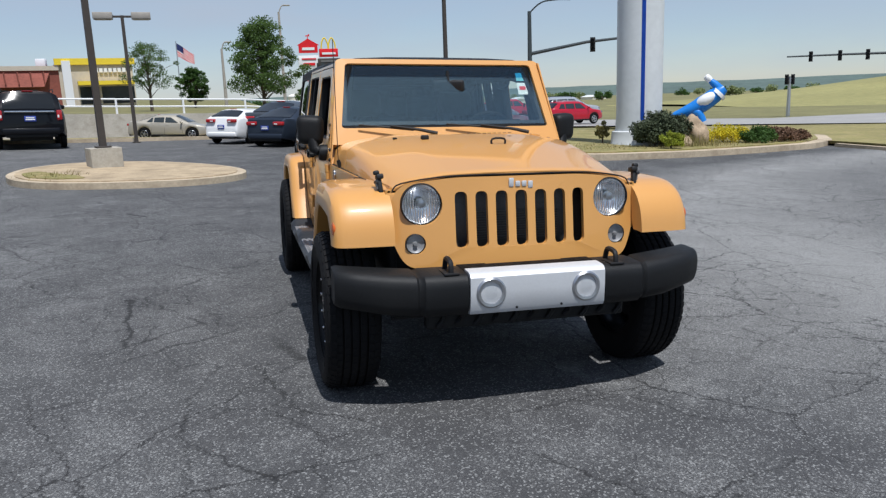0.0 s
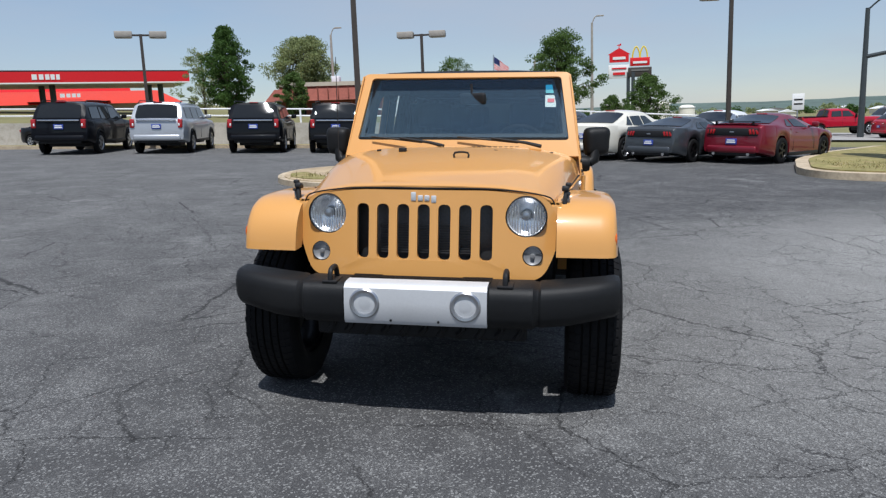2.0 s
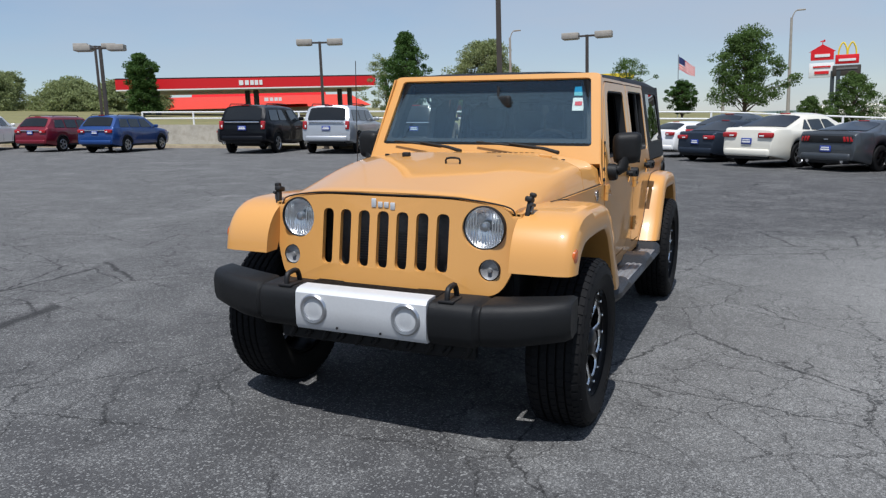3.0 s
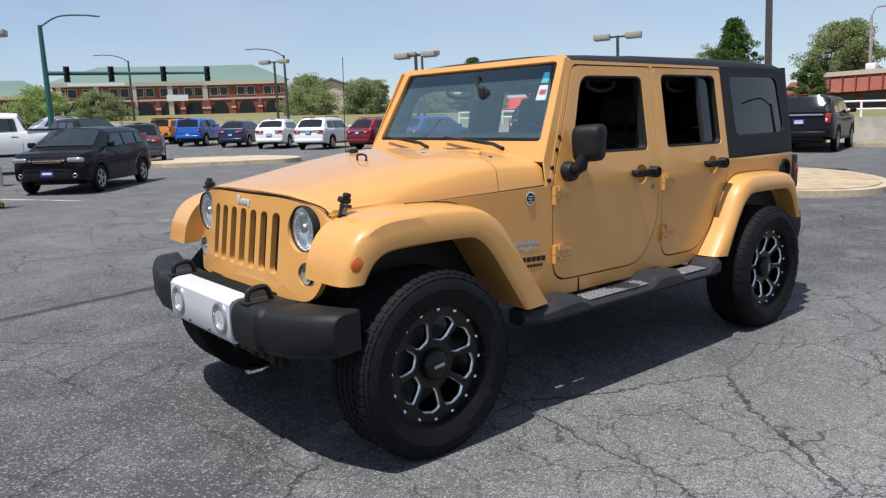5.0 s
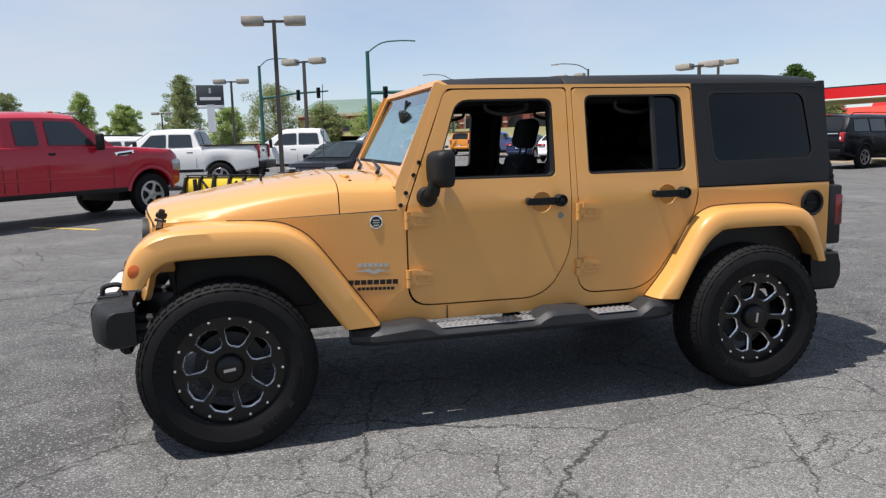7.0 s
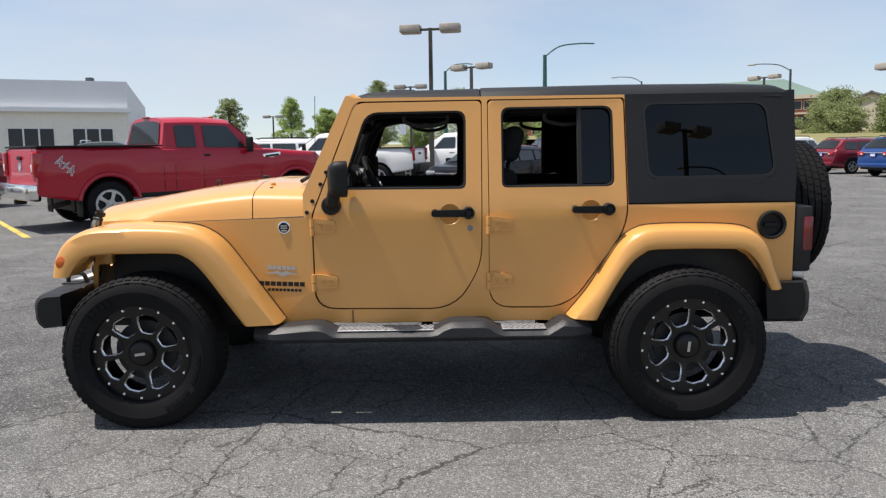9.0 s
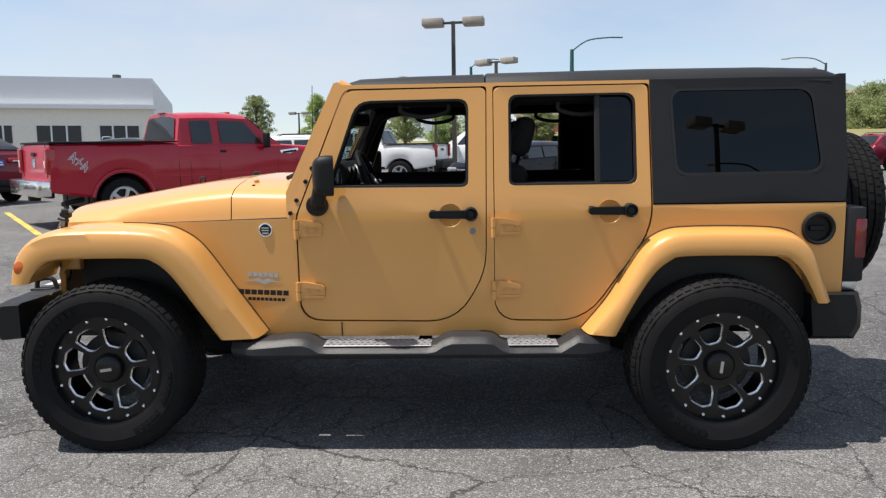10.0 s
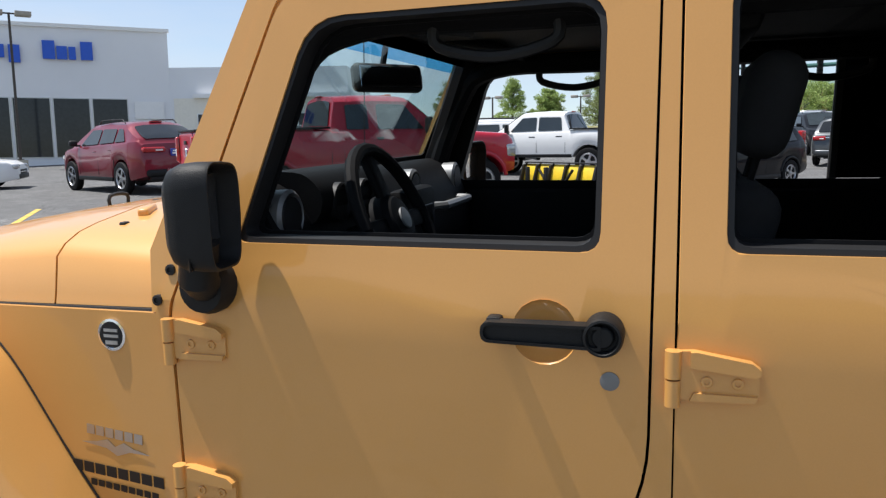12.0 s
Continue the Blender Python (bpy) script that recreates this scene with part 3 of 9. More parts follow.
# the far island between the rows
slab_on("far_island", rounded([(-23.5, 5.0), (-21.0, 4.9), (-18.6, 8.6), (-19.6, 9.6), (-22.0, 9.4), (-24.2, 7.0)], 0.8, 4), 0.14, M_KERB, "pale concrete island between parking rows", "island")
# planted corner with kerb, and the lawn beyond it
corner = [(5.75, 12.2), (6.0, 11.2), (7.0, 10.75), (9.6, 11.0), (12.3, 11.8), (14.9, 12.8), (17.0, 14.4), (19.5, 17.5), (17.0, 24.0), (12.0, 24.5), (8.2, 19.0), (6.6, 15.4)]
slab_on("planting_kerb", rounded(corner, 0.6, 4), 0.15, M_KERB, "tan concrete kerb round a planted corner bed", "kerb")
slab_on("planting_bed", rounded([(6.05, 12.2), (6.25, 11.5), (7.1, 11.1), (9.6, 11.35), (12.2, 12.15), (14.7, 13.15), (16.7, 14.7), (19.0, 17.5), (16.8, 23.6), (12.2, 24.1), (8.5, 18.8), (6.9, 15.3)], 0.5, 4),
        0.18, M_GRASS, "dry grass and bare soil of the corner bed", "planting", 0.1, 0.01)
lawn = sheet("lawn", span((13.5, 60, 16)), span((-40, 30, 24)), M_GRASS, lambda x, y: gz(min(x, 40), y) + 0.06, "dry yellowed lawn beyond the lot's edge", "grass")
for v in lawn.data.vertices:
    if v.co.x < 13.6:
        v.co.x = 16.4 - 0.02 * (v.co.y - 12)
line_strip((16.55, -40), (16.3, 13.4), 0.16, 0.10, M_KERB, "kerb", "concrete kerb along the lawn", "kerb")
# roads past the lot
sheet("road", span((-20, 140, 24)), [0, 1], M_ROAD, lambda x, y: 0, "pale concrete main road beyond the lawn", "road")
main_road = bpy.data.objects["road"]
for v in main_road.data.vertices:
    x = v.co.x
    v.co.y = (33 if v.co.y < 0.5 else 47) - 0.05 * (x - 15)
    v.co.z = terrain(x, v.co.y) + 0.10
for d in (4.6, 9.2):
    line_strip((6, 33.5 + d), (135, 27.5 + d), 0.14, 0.0, M_WLINE, "lane_line", "worn white lane line on the road", "road marking", off=0.06, base=terrain)
for k in range(4):
    x0, y0 = -7.9 + 1.65 * k, -6.9 - 2.2 * k
    line_strip((x0, y0), (x0 - 4.2, y0 - 3.2), 0.11, 0.0, M_YLINE, "bay_line", "worn yellow parking bay line", "road marking", off=0.005)
line_strip((-12.4, 0.55), (-14.9, -1.05), 0.10, 0.0, M_WLINE, "bay_line", "worn pale parking bay line", "road marking", off=0.005)
line_strip((-9.7, -3.8), (-10.7, -5.1), 0.11, 0.0, M_YLINE, "bay_line", "worn yellow parking bay line", "road marking", off=0.005)


def hills():
    """Low wooded ridges on the horizon."""
    for (a, b, dist, h, seed) in ((-40, 70, 1500, 17, 1), (0, 80, 900, 6, 5), (70, 220, 1600, 26, 9), (-140, -40, 1300, 26, 12)):
        rings = []
        for i in range(81):
            ang = radians(a + (b - a) * i / 80)
            top = h * (0.65 + 0.5 * noise.noise((i * 0.11, seed, 0)) + 0.12 * noise.noise((i * 0.9, seed, 3)))
            s, c = math.sin(ang), math.cos(ang)
            fade = min(1, i / 10, (80 - i) / 10)
            rings.append([(s * (dist - 160), c * (dist - 160), -12), (s * (dist - 60), c * (dist - 60), top * 0.75 * fade), (s * dist, c * dist, top * fade), (s * (dist + 250), c * (dist + 250), -12)])
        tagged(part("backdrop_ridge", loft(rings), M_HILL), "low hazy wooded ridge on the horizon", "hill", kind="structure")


hills()

# ---- the ochre four-door off-roader ----
def ramp_fn(pts):
    def f(t):
        if t <= pts[0][0]:
            return pts[0][1]
        for (a, va), (b, vb) in zip(pts, pts[1:]):
            if t <= b:
                return va + (vb - va) * (t - a) / (b - a)
        return pts[-1][1]
    return f


BODY_W = ramp_fn([(-1.85, 0.668), (-0.58, 0.793), (-0.40, 0.803), (1.7, 0.803), (2.06, 0.790)])


def xs(y, z):
    """Half width of the body side: upright below the belt, leaning in above it."""
    return BODY_W(y) - max(z - 1.14, 0) * 0.155 - max(0.75 - z, 0) * 0.06


jeep = thing("off_road_car", "ochre four-door off-road car with a black hardtop and black wheels", "car", pose(-0.022, 0, 0, 0, 1.89, 0))


def skin(outer, holes, thick, zc=(1.08, 1.14, 1.22), yc=(-1.4, -1.0, -0.58, -0.4, 1.7), out=0.0, w=0.006):
    cuts = [((0, z), (0, 1)) for z in zc] + [((y, 0), (1, 0)) for y in yc]
    bm = plate(outer, holes, thick, lambda u, v, d: Vector((xs(u, v) + out - d, u, v)), cuts)
    if w:
        bevel(bm, w, 2, 45)
    return bm


FD = rounded([(-0.553, 0.612), (0.21, 0.602), (0.353, 0.85), (0.360, 1.722), (-0.318, 1.718), (-0.556, 1.12)], [0.11, 0.16, 0.10, 0.03, 0.05, 0.03], 5)
RD = rounded([(0.399, 0.607), (0.83, 0.602), (1.142, 1.04), (1.128, 1.724), (0.397, 1.722)], [0.12, 0.14, 0.12, 0.03, 0.03], 5)
FDG = rounded([(-0.562, 0.604), (0.214, 0.594), (0.358, 0.848), (0.3645, 1.729), (-0.322, 1.726), (-0.564, 1.12)], [0.11, 0.16, 0.10, 0.02, 0.04, 0.02], 5)
RDG = rounded([(0.3945, 0.599), (0.834, 0.594), (1.150, 1.038), (1.136, 1.730), (0.3925, 1.729)], [0.12, 0.14, 0.12, 0.02, 0.02], 5)
FW = rounded([(-0.405, 1.256), (0.274, 1.252), (0.278, 1.672), (-0.262, 1.668)], [0.025, 0.035, 0.055, 0.07], 4)
RW = rounded([(0.468, 1.256), (1.076, 1.256), (1.070, 1.688), (0.468, 1.686)], [0.03, 0.04, 0.055, 0.045], 4)


def shrink(pts, k):
    """An outline drawn in by k."""
    c = Vector((sum(p[0] for p in pts) / len(pts), sum(p[1] for p in pts) / len(pts)))
    xa, xb = min(p[0] for p in pts), max(p[0] for p in pts)
    ya, yb = min(p[1] for p in pts), max(p[1] for p in pts)
    fx, fy = 1 - 2 * k / (xb - xa), 1 - 2 * k / (yb - ya)
    mx, my = (xa + xb) / 2, (ya + yb) / 2
    return [(mx + (u - mx) * fx, my + (v - my) * fy) for u, v in pts]


def both(name, bm, mat, parent=None, label=""):
    """A part on the driver's side and its twin on the other side."""
    tw = mirrored(bm)
    a = part(name, bm, mat, parent or jeep, label)
    b = part(name, tw, mat, parent or jeep, label)
    return a, b


SIDE = [(-1.80, 0.83), (-1.80, 1.072), (-0.598, 1.110), (-0.585, 1.135), (-0.345, 1.745), (1.136, 1.745), (1.147, 1.157), (2.052, 1.157), (2.055, 0.72), (1.92, 0.72), (1.80, 0.87), (1.70, 0.93),
        (1.27, 0.93), (1.17, 0.90), (1.06, 0.80), (0.87, 0.525), (-0.78, 0.525), (-0.98, 0.82), (-1.12, 0.93), (-1.65, 0.95), (-1.74, 0.90)]
both("body_side", skin(SIDE, [FDG, RDG, ring_pts((1.925, 1.037), 0.062, 20)], 0.03, w=0.004), M_JEEP)
both("rocker_seam", boxes([((0.8005 - 0.006, -0.355, 0.562), (0.008, 0.004, 0.07))]), M_BLACK)


def door(outer, window, cup, bm_extra=None):
    bm = skin(outer, [window, ring_pts(cup, 0.056, 22)], 0.034, yc=(-0.40,), out=0.001)
    return bm


def door_set(outer, window, cup, hinge_y, handle_y, key, hz):
    bm = door(outer, window, cup)
    pair = both("door", bm, M_JEEP)
    for sx, dr in zip((1, -1), pair):
        def put(name, b, mat, label=""):
            return part(name, b if sx > 0 else mirrored(b), mat, dr, label)
        # weather strip round the opening
        c0 = xs(cup[0], 1.2)
        strip = plate(window, [shrink(window, 0.010)], 0.05, lambda u, v, d: Vector((xs(u, v) - 0.004 - d, u, v)), [((0, 1.14), (0, 1))])
        put("window_seal", strip, M_BLACK, "black rubber window seal")
        # finger cup behind the handle
        cx = xs(*cup)
        cupbm = lathe([(0.057, cx - 0.001), (0.052, cx - 0.008), (0.030, cx - 0.017), (0.0005, cx - 0.020)], 22, "x", (0, cup[0], cup[1]))
        put("finger_cup", cupbm, M_JEEP)
        y0, y1 = handle_y
        z = cup[1] + 0.008
        bar = rounded([(y0, z - 0.0175), (y1 - 0.030, z - 0.021), (y1 - 0.030, z + 0.019), (y0, z + 0.0175)], [0.016, 0.002, 0.002, 0.016], 5)
        core = prism(bar, cx + 0.016, cx + 0.038)
        rim_ = plate(bar, [shrink(bar, 0.0052)], 0.009, lambda u, v, d: Vector((cx + 0.046 - d, u, v)))
        bevel(rim_, 0.0022, 2, 50)
        neck = rbox((cx + 0.012, y0 + 0.018, z + 0.006), (0.030, 0.026, 0.030), 0.006)
        put("door_handle", joined(core, rim_, neck), M_PLASTIC, "black grip handle with a recessed face")
        put("lock_button", lathe([(0.033, cx - 0.002), (0.033, cx + 0.040), (0.030, cx + 0.048), (0.0265, cx + 0.049), (0.0245, cx + 0.046), (0.0235, cx + 0.034), (0.0185, cx + 0.033), (0.0175, cx + 0.042), (0.015, cx + 0.0445), (0.001, cx + 0.045)], 28, "x", (0, y1 - 0.028, z)), M_PLASTIC, "round black lock button")
        if key:
            put("key_cylinder", lathe([(0.016, cx - 0.002), (0.016, cx + 0.003), (0.011, cx + 0.004), (0.001, cx + 0.004)], 16, "x", (0, key[0], key[1])), M_VENT, "dull steel key cylinder")
        for hz_ in hz:
            hx = xs(hinge_y, hz_)
            def leaf_of(pts, a, b, w):
                leaf_ = prism([(hinge_y + u, hz_ + v) for u, v in pts], hx + a, hx + b)
                bevel(leaf_, w, 2, 40)
                return leaf_
            strap = leaf_of([(-0.002, -0.038), (0.112, -0.034), (0.116, -0.028), (0.117, 0.020), (0.104, 0.030), (0.020, 0.043), (-0.002, 0.041)], -0.002, 0.011, 0.003)
            flange = leaf_of([(0.014, 0.018), (0.108, 0.008), (0.117, 0.012), (0.117, 0.021), (0.104, 0.031), (0.024, 0.044), (0.014, 0.043)], 0.008, 0.023, 0.005)
            lower = leaf_of([(0.014, -0.037), (0.110, -0.034), (0.114, -0.024), (0.020, -0.024)], 0.008, 0.018, 0.004)
            kn = joined(tube([(hx + 0.010, hinge_y - 0.012, hz_ - 0.050), (hx + 0.010, hinge_y - 0.012, hz_ - 0.006)], 0.0125, 14), tube([(hx + 0.010, hinge_y - 0.012, hz_ - 0.003), (hx + 0.010, hinge_y - 0.012, hz_ + 0.042)], 0.0132, 14), strap, flange, lower)
            hinge = put("hinge", kn, M_JEEP, "body-coloured bolted door hinge")
            for k in (0.042, 0.088):
                b = lathe([(0.0092, hx + 0.010), (0.0092, hx + 0.0135), (0.0080, hx + 0.0145), (0.0045, hx + 0.0145), (0.0040, hx + 0.012), (0.0004, hx + 0.012)], 14, "x", (0, hinge_y + k - 0.003, hz_ - 0.006))
                part("bolt", b if sx > 0 else mirrored(b), M_JEEP, hinge)
        # inner trim of the door
        ya, yb = min(p[0] for p in outer) + 0.05, max(p[0] for p in outer) - 0.06
        put("door_trim", joined(rbox((0.735, (ya + yb) / 2, 0.95), (0.075, yb - ya, 0.58), 0.02), rbox((0.69, (ya + yb) / 2 + 0.05, 1.02), (0.07, (yb - ya) * 0.6, 0.07), 0.02)), M_INNER, "charcoal inner door panel")
    return pair


door_set(FD, FW, (0.185, 1.118), -0.548, (0.085, 0.312), (0.293, 1.042), (1.062, 0.757))
rear_doors = door_set(RD, RW, (0.945, 1.128), 0.404, (0.840, 1.065), None, (1.062, 0.757))
for sx, dr in zip((1, -1), rear_doors):
    bm = plate([(0.90, 1.272), (1.066, 1.272), (1.060, 1.678), (0.90, 1.678)], [], 0.006, lambda u, v, d: Vector((xs(u, v) - 0.030 - d, u, v)))
    part("quarter_glass", bm if sx > 0 else mirrored(bm), M_TINT, dr, "dark fixed quarter glass")
    bm = rbox((xs(0.9, 1.47) - 0.026, 0.893, 1.472), (0.022, 0.028, 0.43), 0.005, 1)
    bmesh.ops.rotate(bm, cent=(xs(0.9, 1.47) - 0.026, 0.893, 1.472), matrix=Matrix.Rotation(-math.atan(0.155), 3, "Y"), verts=bm.verts)
    part("window_divider", bm if sx > 0 else mirrored(bm), M_BLACK, dr)


# hood, cowl and grille
HOOD_W = ramp_fn([(-1.86, 0.650), (-0.6, 0.772)])
HOOD_Z = ramp_fn([(-1.860, 1.153), (-1.845, 1.160), (-1.80, 1.166), (-1.70, 1.182), (-1.5, 1.216), (-1.3, 1.250), (-1.1, 1.278), (-0.895, 1.298), (-0.60, 1.292)])
HOOD_E = ramp_fn([(-1.86, 1.068), (-0.6, 1.116)])
HOOD_F = [(0.0, 0.0), (0.28, 0.001), (0.50, 0.006), (0.60, 0.010), (0.68, 0.019), (0.80, 0.033), (0.88, 0.047), (0.94, 0.068), (0.975, 0.092)]


def hood_ring(y):
    """One slice of the closed hood panel; its front corners sweep back with the grille."""
    hw, zc, ze = HOOD_W(y), HOOD_Z(y), HOOD_E(y)
    back = max(0.0, min(1.0, (-1.2 - y) / 0.65))

    def at(f, z):
        return (hw * f, y + 0.085 * back * abs(f) ** 3, z)
    outer = [at(f, max(zc - d, ze + 0.012)) for f, d in HOOD_F] + [at(0.993, ze + 0.022), at(1.0, ze)]
    inner = [at(0.975, ze)] + [at(f * 0.975, max(zc - d, ze + 0.012) - 0.011) for f, d in HOOD_F[::-1]]
    right = outer + inner
    left = [(-x, yy, z) for x, yy, z in (outer[1:][::-1])]
    left_in = [(-x, yy, z) for x, yy, z in (inner[:-1][::-1])]
    return left + outer + inner + left_in


def shell(ys):
    bm = loft([hood_ring(y) for y in ys])
    bevel(bm, 0.004, 2, 55)
    return bm


part("hood", shell([-1.862, -1.856, -1.845, -1.80, -1.75, -1.7, -1.6, -1.5, -1.4, -1.3, -1.2, -1.1, -1.0, -0.897]), M_JEEP, jeep, angle=60)
part("cowl", shell([-0.891, -0.8, -0.7, -0.60]), M_JEEP, jeep, angle=60)
both("fender_front", rbox((0.648, -1.755, 0.955), (0.055, 0.10, 0.21), 0.012), M_JEEP)
part("hood_gap", boxes([((0, -0.894, 1.185), (1.20, 0.014, 0.12))]), M_BLACK, jeep)
# solid black boxes: the bay's darkness is given by colour
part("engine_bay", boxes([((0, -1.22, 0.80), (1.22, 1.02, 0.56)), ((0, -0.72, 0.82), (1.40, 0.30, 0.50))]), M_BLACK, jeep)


def grille_y(x, z):
    return -1.868 - 0.055 * (1.14 - z) / 0.42 + 0.085 * (abs(x) / 0.66) ** 3


slots = [rounded([(c - 0.031, 0.787), (c + 0.031, 0.787), (c + 0.031, 1.062), (c - 0.031, 1.062)], 0.030, 5) for c in [(-3 + k) * 0.104 for k in range(7)]]
lamps = [ring_pts((sx * 0.505, 1.004), 0.101, 28) for sx in (1, -1)]
sigs = [ring_pts((sx * 0.540, 0.812), 0.050, 20) for sx in (1, -1)]
outline = rounded([(-0.585, 0.692), (0.585, 0.692), (0.640, 0.80), (0.668, 0.90), (0.655, 1.02), (0.596, 1.097), (0.36, 1.132), (-0.36, 1.132), (-0.596, 1.097), (-0.655, 1.02), (-0.668, 0.90), (-0.640, 0.80)],
                  [0.10, 0.10, 0.06, 0.05, 0.06, 0.06, 0.1, 0.1, 0.06, 0.06, 0.05, 0.06], 5)
bm = plate(outline, slots + lamps + sigs, 0.028, lambda u, v, d: Vector((u, grille_y(u, v) + d, v)), [((k, 0), (1, 0)) for k in (-0.6, -0.42, -0.2, 0.2, 0.42, 0.6)])
bevel(bm, 0.011, 3, 45)
grille = part("grille", bm, M_JEEP, jeep, "seven-slot ochre grille")
SEAM = smooth_line([(-0.668, 0.86), (-0.668, 1.00), (-0.642, 1.062), (-0.592, 1.105), (-0.36, 1.138), (0, 1.141), (0.36, 1.138), (0.592, 1.105), (0.642, 1.062), (0.668, 1.00), (0.668, 0.86)], 4)
part("hood_seam", tube([(x, grille_y(x, z) + 0.004, z) for x, z in SEAM], 0.0038, 6), M_BLACK, jeep)
rad = part("radiator", rbox((0, -1.74, 0.90), (0.80, 0.05, 0.36), 0.01), M_RADIATOR, jeep, "dusty radiator behind the slots")
for k in range(12):
    part("fin", boxes([((0, -1.772, 0.80 + 0.013 * k), (0.50, 0.010, 0.005))]), M_RADIATOR, rad)
# black sheet painting in the shade behind the grille slots
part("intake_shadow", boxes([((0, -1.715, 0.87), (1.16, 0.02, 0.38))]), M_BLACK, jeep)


def headlamp(sx):
    c = (sx * 0.505, 1.004)
    y = grille_y(*c)
    ring = part("headlamp", lathe([(0.104, y + 0.006), (0.102, y - 0.005), (0.098, y - 0.006), (0.096, y + 0.004), (0.095, y + 0.03), (0.10, y + 0.04)], 36, "y", (c[0], 0, c[1])), M_BLACK, jeep, "round headlamp with a fluted bright reflector")
    part("reflector", lathe([(0.097, y + 0.006), (0.082, y + 0.024), (0.06, y + 0.036), (0.03, y + 0.044), (0.001, y + 0.046)], 36, "y", (c[0], 0, c[1])), M_REFLECT, ring)
    flutes = bmesh.new()
    for k in range(-6, 7):
        h = math.sqrt(max(0.0005, 0.088 ** 2 - (k * 0.0135) ** 2))
        tube([(c[0] + k * 0.0135, y + 0.010, c[1] - h), (c[0] + k * 0.0135, y + 0.004, c[1] - h * 0.25), (c[0] + k * 0.0135, y + 0.010, c[1] + h * (0.9 if abs(k) > 2 else -0.1))], 0.0030, 5, flutes)
    part("lens_flute", flutes, M_FLUTE, ring, "clear vertical lens flutes")
    part("bulb_shield", lathe([(0.024, y + 0.03), (0.024, y + 0.010), (0.018, y + 0.0), (0.001, y - 0.004)], 18, "y", (c[0], 0, c[1] + 0.004)), M_STEEL, ring)
    lens = part("lens", lathe([(0.097, y + 0.000), (0.078, y - 0.008), (0.045, y - 0.014), (0.001, y - 0.017)], 36, "y", (c[0], 0, c[1])), M_LENS, ring)
    lens.visible_shadow = False
    s = (sx * 0.540, 0.812)
    y = grille_y(*s)
    sig = part("turn_signal", lathe([(0.051, y + 0.01), (0.050, y - 0.002), (0.046, y - 0.004), (0.044, y + 0.010)], 24, "y", (s[0], 0, s[1])), M_BLACK, jeep, "round smoked turn signal")
    part("reflector", lathe([(0.046, y + 0.000), (0.034, y + 0.010), (0.012, y + 0.014), (0.010, y - 0.002), (0.001, y - 0.003)], 24, "y", (s[0], 0, s[1])), M_SILVER, sig)
    lens = part("lens", lathe([(0.046, y - 0.003), (0.03, y - 0.009), (0.001, y - 0.012)], 24, "y", (s[0], 0, s[1])), M_SMOKE, sig)
    lens.visible_shadow = False


M_REFLECT = material("lamp_reflector", (0.86, 0.87, 0.88), rough=0.22, metal=0.85, vary=0.06, scale=40)
M_FLUTE = material("lens_flute_glass", (0.80, 0.82, 0.84), rough=0.18, metal=0.8, coat=0.5, vary=0.2, scale=30)
M_SMOKE = glass("smoked_lens", (0.50, 0.50, 0.51), ior=1.5)
headlamp(1)
headlamp(-1)
# maker's badge as plain bright shapes
for x, w, h, dz in ((-0.052, 0.026, 0.044, 0.002), (-0.017, 0.026, 0.028, -0.005), (0.016, 0.026, 0.028, -0.005), (0.050, 0.026, 0.036, -0.010)):
    part("badge_bar", rbox((x, grille_y(x, 1.098) - 0.003, 1.098 + dz), (w, 0.008, h), 0.006, 2), M_SILVER, grille, "raised silver badge shape")

# fender flares
FF_O = smooth_line([(-1.935, 0.822), (-1.915, 0.92), (-1.865, 1.005), (-1.79, 1.058), (-1.68, 1.086), (-1.45, 1.092), (-1.24, 1.082), (-1.13, 1.05), (-1.03, 0.975), (-0.90, 0.80), (-0.725, 0.553)], 4)
FF_I = smooth_line([(-0.915, 0.550), (-1.02, 0.70), (-1.13, 0.855), (-1.21, 0.925), (-1.30, 0.945), (-1.66, 0.942), (-1.755, 0.915), (-1.80, 0.87), (-1.825, 0.826)], 4)
RF_O = smooth_line([(0.815, 0.560), (0.93, 0.705), (1.03, 0.87), (1.10, 0.975), (1.19, 1.035), (1.30, 1.052), (1.55, 1.052), (1.74, 1.040), (1.83, 1.000), (1.89, 0.915), (1.968, 0.708)], 4)
RF_I = smooth_line([(1.888, 0.702), (1.83, 0.82), (1.77, 0.895), (1.68, 0.925), (1.28, 0.928), (1.20, 0.905), (1.13, 0.845), (1.05, 0.72), (0.960, 0.552)], 4)


def resample(pts, n):
    """n points evenly along a line."""
    pts = [Vector(p) for p in pts]
    d = [0.0]
    for a, b in zip(pts, pts[1:]):
        d.append(d[-1] + (b - a).length)
    out, k = [], 0
    for i in range(n):
        t = d[-1] * i / (n - 1)
        while k < len(pts) - 2 and d[k + 1] < t:
            k += 1
        out.append(pts[k].lerp(pts[k + 1], min(1, (t - d[k]) / max(d[k + 1] - d[k], 1e-6))))
    return out


def flare(o, i, xa, xb):
    """A swept moulding: its top falls away outward into a rounded lip."""
    n = 44
    rings = []
    for p, q in zip(resample(o, n), resample(i[::-1], n)):
        w = q - p
        L = w.length
        w = w / L
        sec = [(xa, 0.0), (xb - 0.090, 0.005), (xb - 0.050, 0.011), (xb - 0.026, 0.020), (xb - 0.013, 0.034), (xb - 0.006, L * 0.5), (xb, L - 0.030), (xb - 0.003, L - 0.012), (xb - 0.014, L), (xb - 0.05, L - 0.004), (xa, L - 0.02)]
        rings.append([(x, p.x + w.x * s_, p.y + w.y * s_) for x, s_ in sec])
    return loft(rings)


